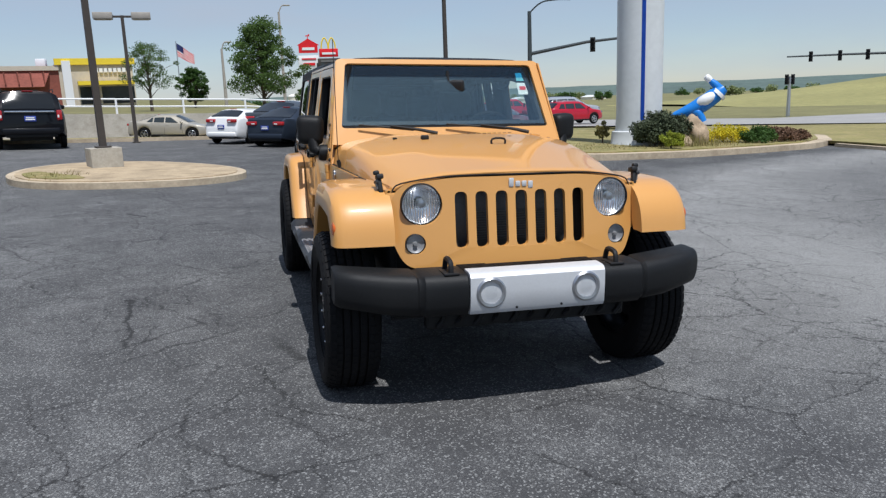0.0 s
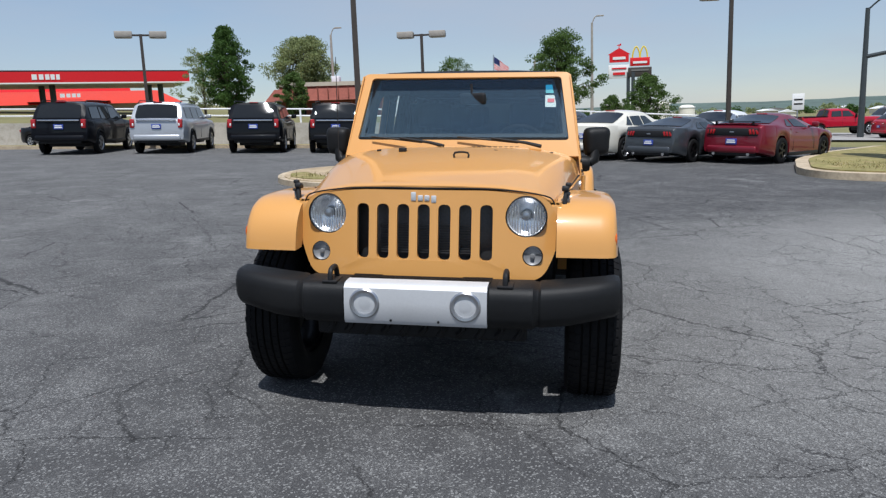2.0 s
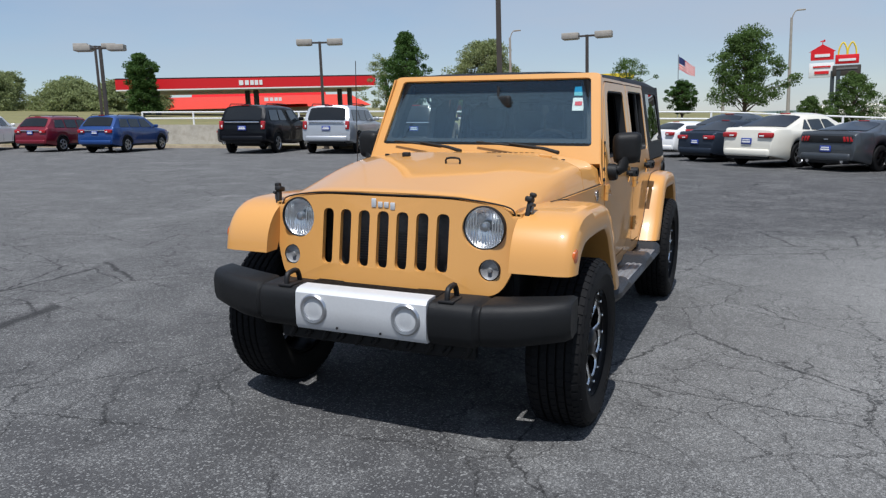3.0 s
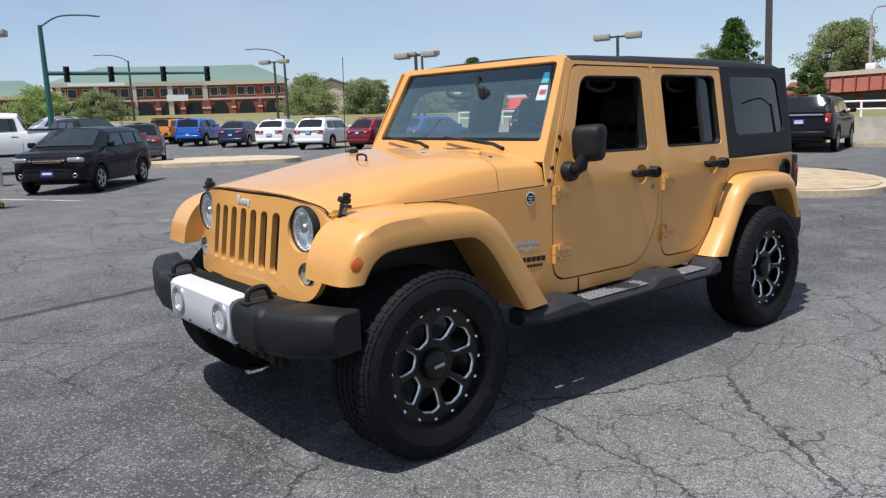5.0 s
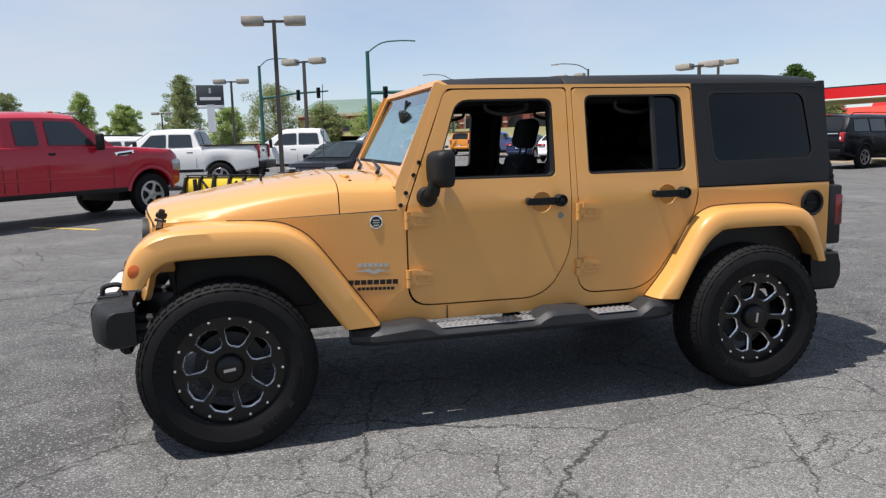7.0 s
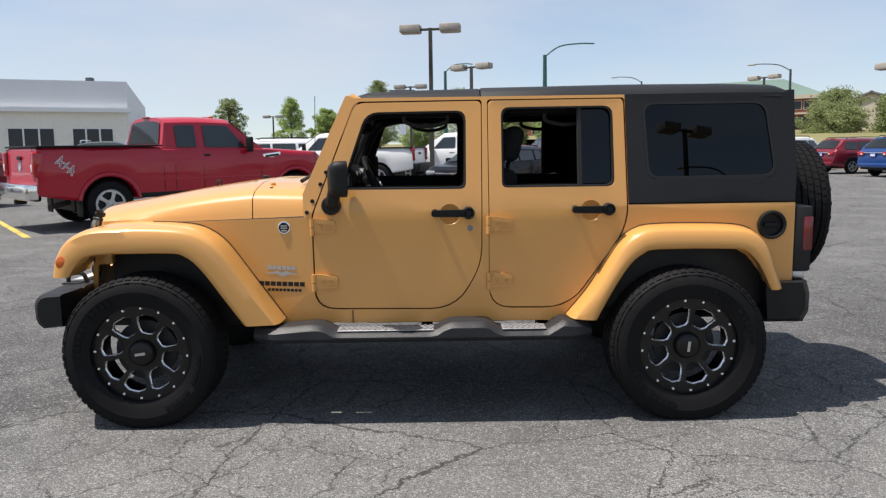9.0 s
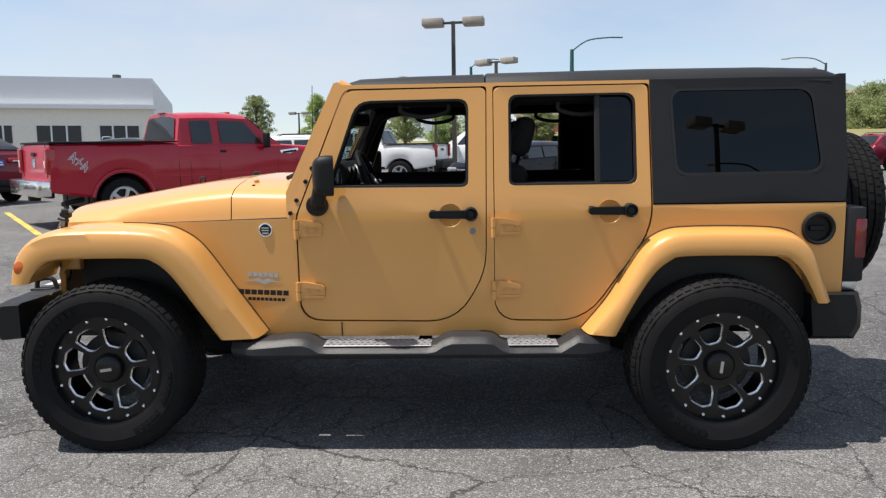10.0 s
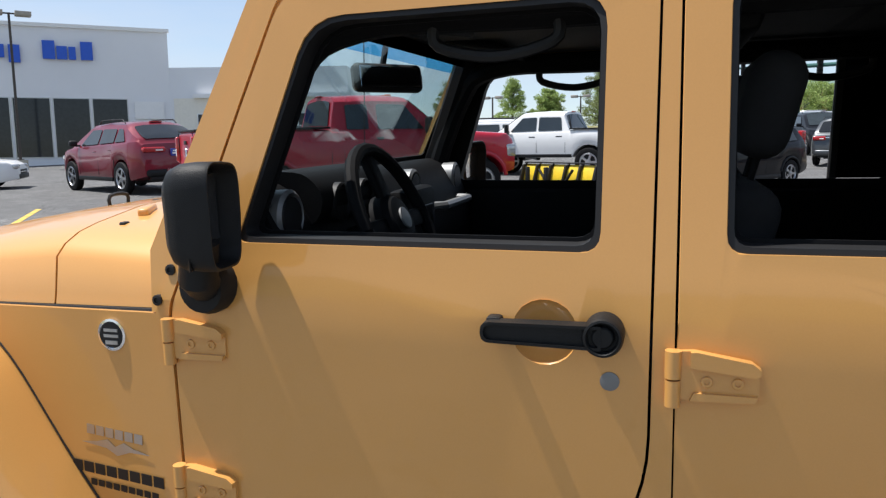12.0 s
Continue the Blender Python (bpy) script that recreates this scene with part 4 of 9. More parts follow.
ffl = both("front_flare", flare(FF_O, FF_I, 0.655, 0.950), M_JEEP)
both("rear_flare", flare(RF_O, RF_I, 0.775, 0.935), M_JEEP)
for sx, f in zip((1, -1), ffl):
    b = lathe([(0.038, 0.930), (0.036, 0.940), (0.024, 0.945), (0.001, 0.947)], 20, "x", (0, -1.852, 0.902))
    part("side_marker", b if sx > 0 else mirrored(b), M_AMBER, f, "round amber side marker")
both("inner_fender", joined(rbox((0.50, -1.36, 0.78), (0.30, 0.72, 0.34), 0.05), rbox((0.76, -1.38, 0.965), (0.30, 0.56, 0.03), 0.01)), M_BLACK)
both("rear_wheel_well", joined(rbox((0.60, 1.47, 0.80), (0.36, 1.0, 0.44), 0.05), rbox((0.72, 1.47, 0.955), (0.30, 0.60, 0.03), 0.01)), M_BLACK)
part("splash_pan", rbox((0, -1.83, 0.54), (1.24, 0.26, 0.05), 0.015), M_BLACK, jeep)
# seam where the rear flare meets the body
both("flare_seam", tube([(xs(y, z) + 0.0005, y - 0.001, z + 0.002) for y, z in RF_O], 0.0022, 6), M_BLACK)
both("flare_seam", tube([(xs(y, z) + 0.0005, y + 0.001, z + 0.002) for y, z in FF_O[20:]], 0.0022, 6), M_BLACK)

# bumpers
def bumper_ring(x, yf, yb, lo, hi):
    return [(x, yb, lo + 0.01), (x, yf + 0.040, lo), (x, yf + 0.014, lo + 0.022), (x, yf + 0.002, lo + 0.055), (x, yf, hi - 0.060), (x, yf + 0.007, hi - 0.030), (x, yf + 0.022, hi - 0.010), (x, yf + 0.046, hi), (x, yb, hi + 0.004)]


cap = loft([bumper_ring(*r) for r in ((0.345, -2.128, -1.94, 0.508, 0.700), (0.352, -2.136, -1.94, 0.505, 0.704), (0.555, -2.130, -1.93, 0.505, 0.704), (0.565, -2.118, -1.93, 0.512, 0.698), (0.580, -2.112, -1.93, 0.514, 0.696),
                                       (0.592, -2.118, -1.93, 0.512, 0.704), (0.72, -2.098, -1.91, 0.520, 0.712), (0.85, -2.056, -1.89, 0.540, 0.722), (0.935, -2.020, -1.87, 0.552, 0.730), (0.958, -1.995, -1.87, 0.562, 0.724))])
both("front_bumper_cap", cap, M_PLASTIC, None, "grained black bumper end cap")
mid = prism([(-2.125, 0.512), (-2.137, 0.530), (-2.140, 0.62), (-2.136, 0.688), (-2.122, 0.704), (-2.098, 0.711), (-2.035, 0.714), (-2.035, 0.698), (-2.085, 0.694), (-2.085, 0.512)], -0.344, 0.344)
bevel(mid, 0.008, 2, 60)
centre = part("bumper_centre", mid, M_SILVER, jeep, "silver painted bumper centre with fog lamps")
for sx in (1, -1):
    x = sx * 0.243
    fog = part("fog_lamp", lathe([(0.074, -2.128), (0.074, -2.142), (0.066, -2.149), (0.054, -2.147), (0.050, -2.130), (0.07, -2.12)], 32, "y", (x, 0, 0.614)), M_ALLOY, centre, "round fog lamp in a silver ring")
    part("fog_bezel", lathe([(0.052, -2.134), (0.044, -2.130), (0.043, -2.100), (0.052, -2.10)], 28, "y", (x, 0, 0.614)), M_BLACK, fog)
    part("fog_reflector", lathe([(0.0435, -2.128), (0.034, -2.112), (0.018, -2.102), (0.001, -2.098)], 28, "y", (x, 0, 0.614)), M_REFLECT, fog)
    part("fog_bulb", lathe([(0.010, -2.100), (0.010, -2.122), (0.006, -2.126), (0.001, -2.127)], 12, "y", (x, 0, 0.616)), M_STEEL, fog)
    ln = part("fog_lens", lathe([(0.050, -2.134), (0.03, -2.140), (0.001, -2.143)], 28, "y", (x, 0, 0.614)), M_LENS, fog)
    ln.visible_shadow = False
    part("tow_hook", tube(smooth_line([(sx * 0.425, -2.09, 0.690), (sx * 0.425, -2.085, 0.745), (sx * 0.425, -2.06, 0.762), (sx * 0.425, -2.00, 0.760), (sx * 0.425, -1.975, 0.70)], 4), 0.013, 8), M_BLACK, jeep, "black tow hook")
    part("hook_pad", rbox((sx * 0.425, -2.055, 0.706), (0.075, 0.11, 0.012), 0.004), M_BLACK, jeep)
    part("bumper_bolt", lathe([(0.006, -2.139), (0.006, -2.143), (0.001, -2.144)], 10, "y", (sx * 0.115, 0, 0.535)), M_BLACK, centre)
shelf = part("bumper_shelf", rbox((0, -1.965, 0.690), (0.69, 0.138, 0.03), 0.004), M_PLASTIC, jeep)
for k in range(6):
    part("shelf_rib", boxes([((0, -2.018 + 0.020 * k, 0.706), (0.70, 0.007, 0.006))]), M_PLASTIC, shelf)
air = bmesh.new()
box(air, (0, -1.98, 0.465), (1.05, 0.05, 0.10))
bevel(air, 0.01, 1)
dam = part("air_dam", air, M_PLASTIC, jeep, "black lower air dam")
for k in range(11):
    rib = tube(smooth_line([(-0.47 + 0.094 * k, -2.006, 0.425 + 0.012 * (k % 2)), (-0.44 + 0.094 * k, -2.014, 0.470), (-0.455 + 0.094 * k, -2.006, 0.512)], 3), 0.014, 6)
    part("dam_rib", rib, M_PLASTIC, dam)
rb = loft([[(x, 1.90, lo), (x, yb - 0.03, lo), (x, yb, lo + 0.06), (x, yb, 0.66), (x, yb - 0.02, 0.728), (x, 1.88, 0.73)] for x, yb, lo in ((-0.86, 2.10, 0.53), (-0.80, 2.15, 0.50), (-0.5, 2.17, 0.50), (0.5, 2.17, 0.50), (0.80, 2.15, 0.50), (0.86, 2.10, 0.53))])
bevel(rb, 0.012, 2, 40)
part("rear_bumper", rb, M_PLASTIC, jeep, "grained black rear bumper")
# chassis
for sx in (1, -1):
    part("frame_rail", rbox((sx * 0.42, 0.0, 0.52), (0.10, 3.9, 0.14), 0.01), M_DARKMETAL, jeep, "dirty black frame rail")
for y in (-1.9, -0.7, 0.4, 1.95):
    part("cross_member", rbox((0, y, 0.50), (0.86, 0.12, 0.12), 0.01), M_DARKMETAL, jeep)
part("floor_pan", boxes([((0, 0.35, 0.56), (1.30, 2.3, 0.04))]), M_DARKMETAL, jeep)
part("gearbox", rbox((0.1, 0.1, 0.46), (0.5, 0.9, 0.10), 0.03), M_DARKMETAL, jeep)
part("fuel_tank", rbox((0, 1.65, 0.56), (1.2, 0.7, 0.16), 0.03), M_DARKMETAL, jeep)
for y in (-1.473, 1.446):
    axle = joined(tube([(-0.70, y, 0.40), (0.70, y, 0.40)], 0.042, 10), lathe([(0.02, -0.12), (0.11, -0.08), (0.135, 0.0), (0.11, 0.08), (0.03, 0.13)], 16, "y", (0.15 if y < 0 else 0, y, 0.40)))
    part("axle", axle, M_DARKMETAL, jeep)
part("tie_rod", tube([(-0.62, -1.62, 0.38), (0.62, -1.62, 0.40)], 0.018, 8), M_DARKMETAL, jeep)
part("exhaust", tube([(-0.5, 0.9, 0.42), (-0.5, 1.7, 0.46), (-0.45, 2.1, 0.44)], 0.035, 8), M_DARKMETAL, jeep)
for sx in (1, -1):
    part("shock", tube([(sx * 0.56, -1.40, 0.36), (sx * 0.50, -1.36, 0.80)], 0.03, 8), M_DARKMETAL, jeep)

# windshield
WS0, WS1 = Vector((0, -0.612, 1.232)), Vector((0, -0.338, 1.775))
WSN = Vector((0, -(WS1 - WS0).z, (WS1 - WS0).y)).normalized()


def on_ws(x, s, d):
    p = WS0.lerp(WS1, s) - WSN * d
    return Vector((x, p.y, p.z))


def ws_outline(b, t, lo, hi, r):
    return rounded([(-b, lo), (b, lo), (t, hi), (-t, hi)], r, 5)


frame_o = ws_outline(0.772, 0.702, 0.0, 1.0, [0.01, 0.01, 0.05, 0.05])
frame_i = ws_outline(0.705, 0.643, 0.185, 0.945, 0.035)
bm = plate(frame_o, [frame_i], 0.055, on_ws)
bevel(bm, 0.012, 3, 45)
wsf = part("windshield_frame", bm, M_JEEP, jeep)
part("frit_border", plate(ws_outline(0.704, 0.642, 0.187, 0.943, 0.035), [ws_outline(0.668, 0.618, 0.275, 0.918, 0.03)], 0.004, lambda x, s, d: on_ws(x, s, d + 0.022)), M_BLACK, wsf)
pane = part("windshield_glass", plate(ws_outline(0.704, 0.650, 0.187, 0.80, 0.01), [], 0.003, lambda x, s, d: on_ws(x, s, d + 0.016)), M_GLASS, wsf)
pane.visible_shadow = False
band = part("shade_band", plate(ws_outline(0.654, 0.642, 0.80, 0.943, 0.01), [], 0.003, lambda x, s, d: on_ws(x, s, d + 0.016)), M_BANDGLASS, wsf, "blue tinted shade band")
band.visible_shadow = False
part("sticker", plate([(0.545, 0.77), (0.60, 0.77), (0.598, 0.87), (0.543, 0.87)], [], 0.001, lambda x, s, d: on_ws(x, s, d + 0.030)), M_TEAL, wsf, "small teal sticker")
stk = part("sticker", plate([(0.545, 0.60), (0.615, 0.60), (0.612, 0.745), (0.542, 0.745)], [], 0.001, lambda x, s, d: on_ws(x, s, d + 0.030)), M_PAPER, wsf, "white paper sticker with red bars")
part("sticker_bar", plate([(0.558, 0.655), (0.603, 0.655), (0.603, 0.70), (0.558, 0.70)], [], 0.001, lambda x, s, d: on_ws(x, s, d + 0.027)), M_REDSIGN, stk)
for sx in (1, -1):
    for t in (0.04, 0.30, 0.68, 0.95):
        y, z = -0.592 + 0.118 * t, 1.128 + 0.235 * t
        x = xs(y, z) - 0.004
        b = lathe([(0.011, x), (0.011, x + 0.009), (0.006, x + 0.010), (0.005, x + 0.007), (0.0005, x + 0.007)], 10, "x", (0, y, z))
        part("frame_bolt", b if sx > 0 else mirrored(b), M_BLACK, wsf)
# A-pillar cheek plate under the bolts
both("pillar_cheek", prism([(-0.606, 1.112), (-0.572, 1.112), (-0.570, 1.13), (-0.335, 1.725), (-0.350, 1.760), (-0.372, 1.755), (-0.610, 1.235)], 0.0, 0.004), M_JEEP)
for ob in [o for o in jeep.children if o.name.startswith("pillar_cheek")]:
    for v in ob.data.vertices:
        sgn = 1 if ob.name == "pillar_cheek" else -1
        v.co.x = sgn * (xs(v.co.y, v.co.z) - 0.008 + abs(v.co.x) * 2)
# wipers, nozzles, loops on the hood
for xp, xt in ((-0.10, -0.60), (0.53, -0.02)):
    p0, p1, p2 = Vector((xp, -0.655, 1.296)), Vector((xp - 0.10, -0.625, 1.318)), Vector((xt, -0.587, 1.352))
    w = part("wiper", tube([p0, p1, (p1 + p2) / 2 + Vector((0, -0.012, 0.012))], [0.012, 0.010, 0.006], 8), M_BLACK, jeep, "black windshield wiper")
    part("wiper_blade", tube([p1 + Vector((-0.05, 0.006, 0.0)), (p1 + p2) / 2, p2], 0.007, 6), M_BLACK, w)
for k in range(9):
    part("cowl_slot", boxes([((0.10 + 0.035 * k, -0.69, HOOD_Z(-0.69) + 0.0005), (0.022, 0.007, 0.003))]), M_BLACK, jeep)
part("hood_loop", tube(smooth_line([(0.062, -1.255, 1.245), (0.063, -1.255, 1.284), (0.137, -1.255, 1.284), (0.138, -1.255, 1.245)], 3), 0.006, 6), M_BLACK, jeep)
part("hinge_cover", moved(rbox((0, 0, 0), (0.075, 0.026, 0.022), 0.007, 3), pose(0.50, -0.83, HOOD_Z(-0.83) - 0.014, 0, 6, 20)), M_JEEP, jeep, "small body-coloured cover on the cowl")
part("washer_nozzle", rbox((0.60, -0.815, 1.262), (0.022, 0.016, 0.012), 0.004), M_BLACK, jeep)
part("hood_bumper", rbox((-0.285, -1.05, 1.288), (0.045, 0.04, 0.03), 0.008), M_BLACK, jeep)
for x in (-0.45, 0.27):
    part("washer_nozzle", rbox((x, -0.98, HOOD_Z(-0.98) - (0.03 if x > 0.5 else 0.008)), (0.025, 0.02, 0.014), 0.004), M_BLACK, jeep)
for sx in (1, -1):
    x = sx * 0.690
    at = Matrix.Translation((x, -1.762, 1.074)) @ Matrix.Rotation(radians(-13), 4, "X") @ Matrix.Rotation(sx * radians(7), 4, "Y")
    latch = part("hood_latch", moved(joined(rbox((0, 0, 0.004), (0.024, 0.030, 0.110), 0.007, 2), rbox((sx * -0.006, 0, 0.062), (0.036, 0.052, 0.026), 0.008, 2), rbox((sx * 0.006, 0, 0.084), (0.030, 0.030, 0.022), 0.008, 2)), at), M_BLACK, jeep, "black rubber hood latch")
    part("latch_pin", moved(tube([(sx * 0.014, -0.026, 0.040), (sx * 0.014, 0.026, 0.040)], 0.008, 10), at), M_DARKMETAL, latch)
    part("latch_hook", moved(rbox((sx * 0.015, 0, 0.026), (0.010, 0.022, 0.046), 0.004), at), M_VENT, latch)
    part("latch_pin", moved(tube([(sx * 0.012, -0.028, -0.036), (sx * 0.012, 0.028, -0.036)], 0.008, 10), at), M_BLACK, latch)
    part("latch_plate", moved(joined(rbox((sx * 0.004, 0, -0.046), (0.026, 0.048, 0.036), 0.006), rbox((sx * 0.012, 0, -0.056), (0.020, 0.030, 0.022), 0.005)), at), M_VENT, latch)
part("antenna", joined(tube([(-0.752, -0.80, 1.10), (-0.765, -0.80, 1.15)], 0.012, 8), tube([(-0.765, -0.80, 1.15), (-0.775, -0.78, 1.86)], 0.0025, 5)), M_BLACK, jeep)

# hardtop
def roof_ring(y, zc, k=1.0):
    half_r = [(0.0, zc), (0.35, zc - 0.002), (0.55, zc - 0.010), (0.645, zc - 0.026), (0.690, zc - 0.050), (0.708, zc - 0.082), (0.700, 1.722), (0.640, 1.716)]
    right = [(x * k, y, z) for x, z in half_r]
    return [(-x, yy, z) for x, yy, z in right[:0:-1]] + right


part("roof_front", loft([roof_ring(y, z, k) for y, z, k in ((-0.332, 1.758, 0.985), (-0.318, 1.778, 0.99), (-0.26, 1.794, 1), (0.0, 1.803, 1), (0.355, 1.808, 1))]), M_TOP, jeep, "grained black front roof panel")
part("roof_rear", loft([roof_ring(y, z, k) for y, z, k in ((0.362, 1.806, 1), (0.372, 1.812, 1.003), (0.8, 1.816, 1.003), (1.14, 1.820, 1.003), (1.7, 1.818, 1.003), (1.98, 1.808, 1.0), (2.035, 1.790, 0.985), (2.056, 1.760, 0.97))]), M_TOP, jeep, "grained black rear roof shell")
QW = rounded([(1.252, 1.292), (1.956, 1.296), (1.905, 1.702), (1.228, 1.702)], [0.06, 0.07, 0.07, 0.06], 5)
hs = skin(rounded([(1.148, 1.164), (2.050, 1.164), (2.062, 1.30), (2.056, 1.748), (1.138, 1.748)], [0.005, 0.02, 0.02, 0.03, 0.005], 2), [QW], 0.03, zc=(1.22,), yc=(1.7,), out=0.003)
both("hardtop_side", hs, M_TOP, None, "grained black hardtop side panel")
qg = plate(shrink(QW, -0.004), [], 0.005, lambda u, v, d: Vector((xs(u, v) - 0.004 - d, u, v)))
both("side_glass", qg, M_TINT, None, "dark tinted side glass")
both("glass_seal", plate(QW, [shrink(QW, 0.012)], 0.006, lambda u, v, d: Vector((xs(u, v) + 0.0045 - d, u, v))), M_BLACK)
part("hardtop_back", plate([(-0.78, 1.16), (0.78, 1.16), (0.70, 1.76), (-0.70, 1.76)], [rounded([(-0.64, 1.22), (0.64, 1.22), (0.58, 1.70), (-0.58, 1.70)], 0.05, 4)], 0.03, lambda u, v, d: Vector((u, 2.058 - d, v))), M_TOP, jeep)
part("rear_glass", plate(rounded([(-0.645, 1.215), (0.645, 1.215), (0.585, 1.705), (-0.585, 1.705)], 0.05, 4), [], 0.005, lambda u, v, d: Vector((u, 2.05 - d, v))), M_TINT, jeep)
part("tailgate", rbox((0, 2.04, 0.86), (1.50, 0.05, 0.60), 0.02), M_JEEP, jeep)
for sx in (1, -1):
    tl = part("tail_lamp", rbox((sx * 0.715, 2.105, 0.955), (0.15, 0.10, 0.36), 0.015), M_BLACK, jeep, "tall tail lamp in a black housing")
    part("lamp_lens", rbox((sx * 0.735, 2.130, 0.985), (0.122, 0.055, 0.19), 0.012), M_DARKLENS, tl)
    part("lamp_bracket", rbox((sx * 0.72, 2.10, 0.755), (0.10, 0.07, 0.05), 0.01), M_STEEL, tl)
both("fuel_filler", joined(lathe([(0.078, 0.797), (0.078, 0.808), (0.070, 0.813), (0.060, 0.808), (0.056, 0.785), (0.02, 0.780), (0.001, 0.780)], 28, "x", (0, 1.925, 1.037)), rbox((0.787, 1.925, 1.037), (0.02, 0.075, 0.024), 0.006)), M_PLASTIC, None, "round black fuel filler")
tr = both("round_badge", lathe([(0.034, 0.0), (0.034, 0.006), (0.029, 0.007), (0.029, 0.005), (0.001, 0.005)], 24, "x", (0, -0.716, 1.056)), M_CHROME, None, "round metal badge on the body side")
for sx, o in zip((1, -1), tr):
    for v in o.data.vertices:
        v.co.x += sx * (xs(-0.716, 1.056) - 0.001)
    bx = xs(-0.716, 1.056) + 0.005
    b = lathe([(0.028, bx), (0.0005, bx + 0.0008)], 24, "x", (0, -0.716, 1.056))
    part("badge_face", b if sx > 0 else mirrored(b), M_BLACK, o)
    b = boxes([((bx + 0.001, -0.716, 1.066), (0.002, 0.034, 0.006)), ((bx + 0.001, -0.716, 1.054), (0.002, 0.036, 0.006)), ((bx + 0.001, -0.716, 1.040), (0.002, 0.030, 0.008))])
    part("badge_bar", b if sx > 0 else mirrored(b), M_STEEL, o)


def decal(outline_, mat, name, label):
    bm_ = plate(outline_, [], 0.0015, lambda u, v, d: Vector((xs(u, v) + 0.0012 - d * 0.5, u, v)))
    both(name, bm_, mat, None, label)


def decal_row(y0, y1, z0, z1, h, n, mat, name, label):
    """A row of slanting blocks, a plain stand-in for the lettering."""
    w = (y1 - y0) / n
    for k in range(n):
        u, v = y0 + w * k, z0 + (z1 - z0) * (k + 0.5) / n
        decal([(u + 0.002, v), (u + w - 0.003, v - 0.001), (u + w - 0.001, v + h), (u + 0.004, v + h + 0.001)], mat, name, label)


decal_row(-0.872, -0.612, 0.737, 0.731, 0.024, 8, M_BLACK, "model_decal", "black decal block on the body side")
decal_row(-0.825, -0.632, 0.707, 0.702, 0.014, 9, M_BLACK, "model_decal", "small black decal block on the body side")
decal_row(-0.82, -0.66, 0.828, 0.822, 0.020, 6, M_ALLOY, "trim_decal", "pale silver decal block")
decal([(-0.835, 0.806), (-0.79, 0.812), (-0.76, 0.820), (-0.74, 0.806), (-0.715, 0.818), (-0.69, 0.808), (-0.645, 0.800), (-0.70, 0.799), (-0.735, 0.786), (-0.765, 0.800)], M_ALLOY, "trim_decal", "pale silver mountain-shaped decal")

# mirrors
def mirror(sx):
    def put(name, b, mat, parent, label=""):
        return part(name, b if sx > 0 else mirrored(b), mat, parent, label)
    x0 = xs(-0.45, 1.18)
    base = put("mirror_base", joined(lathe([(0.052, x0 - 0.004), (0.052, x0 + 0.03), (0.045, x0 + 0.05), (0.001, x0 + 0.055)], 20, "x", (0, -0.452, 1.175)), tube([(x0 + 0.045, -0.445, 1.185), (x0 + 0.075, -0.435, 1.20), (x0 + 0.085, -0.42, 1.27)], [0.034, 0.036, 0.034], 12)), M_PLASTIC, jeep, "black door mirror on a stout arm")
    rings = []
    turn = pose(x0 + 0.094, -0.395, 1.318, 0, 0, 15)
    for y, k in ((-0.056, 0.50), (-0.052, 0.70), (-0.041, 0.87), (-0.022, 0.97), (0.006, 1.0), (0.030, 1.0), (0.034, 0.985), (0.0335, 0.95), (0.020, 0.925), (-0.010, 0.90)):
        ring = []
        for i in range(32):
            a = 2 * math.pi * i / 32
            c, s_ = math.cos(a), math.sin(a)
            px = math.copysign(abs(c) ** 0.42, c) * 0.087
            pz = math.copysign(abs(s_) ** 0.42, s_) * 0.095
            ring.append(turn @ Vector((px * k * (1.0 if pz > 0 else 0.94), y, pz * k + 0.05 * px)))
        rings.append(ring)
    sh = put("mirror_shell", loft(rings), M_PLASTIC, base)
    put("mirror_glass", moved(rbox((0, -0.006, 0.012), (0.142, 0.003, 0.122), 0.001, 1), turn), M_CHROME, sh, "mirror glass")
    put("glass_frame", moved(rbox((0, -0.0075, -0.004), (0.154, 0.003, 0.164), 0.001, 1), turn), M_GLOSSBLACK, sh)


mirror(1)
mirror(-1)

# side steps
STEP_Z = ramp_fn([(-0.88, 0.525), (-0.55, 0.552), (-0.50, 0.548), (-0.44, 0.512), (0.10, 0.512), (0.17, 0.556), (0.38, 0.556), (0.44, 0.510), (0.70, 0.510), (0.78, 0.560), (0.90, 0.545), (0.94, 0.525)])
rings = []
for i in range(47):
    y = -0.88 + 1.82 * i / 46
    z = STEP_Z(y)
    inn = 0.79
    ox = 0.955 - 0.06 * max(0, abs(y - 0.03) - 0.80) / 0.11
    rings.append([(inn, y, 0.45), (ox - 0.03, y, 0.448), (ox, y, 0.475), (ox, y, z - 0.030), (ox - 0.025, y, z - 0.004), (ox - 0.045, y, z), (inn, y, z - 0.004)])
steps = both("side_step", loft(rings), M_STEP, None, "black side step with steel treads")
for y in (-0.6, 0.05, 0.7):
    both("step_bracket", boxes([((0.72, y, 0.48), (0.22, 0.06, 0.05))]), M_DARKMETAL)
for sx, st in zip((1, -1), steps):
    for y0, y1 in ((-0.425, 0.09), (0.455, 0.69)):
        b = rbox((0.882, (y0 + y1) / 2, 0.513), (0.105, y1 - y0, 0.006), 0.002, 1)
        for i in range(int((y1 - y0) / 0.03)):
            for j in range(3):
                box(b, (0.845 + 0.036 * j, y0 + 0.018 + 0.03 * i + 0.012 * (j % 2), 0.5185), (0.020, 0.010, 0.005))
        part("step_tread", b if sx > 0 else mirrored(b), M_TREAD, st, "raised-pattern steel tread")


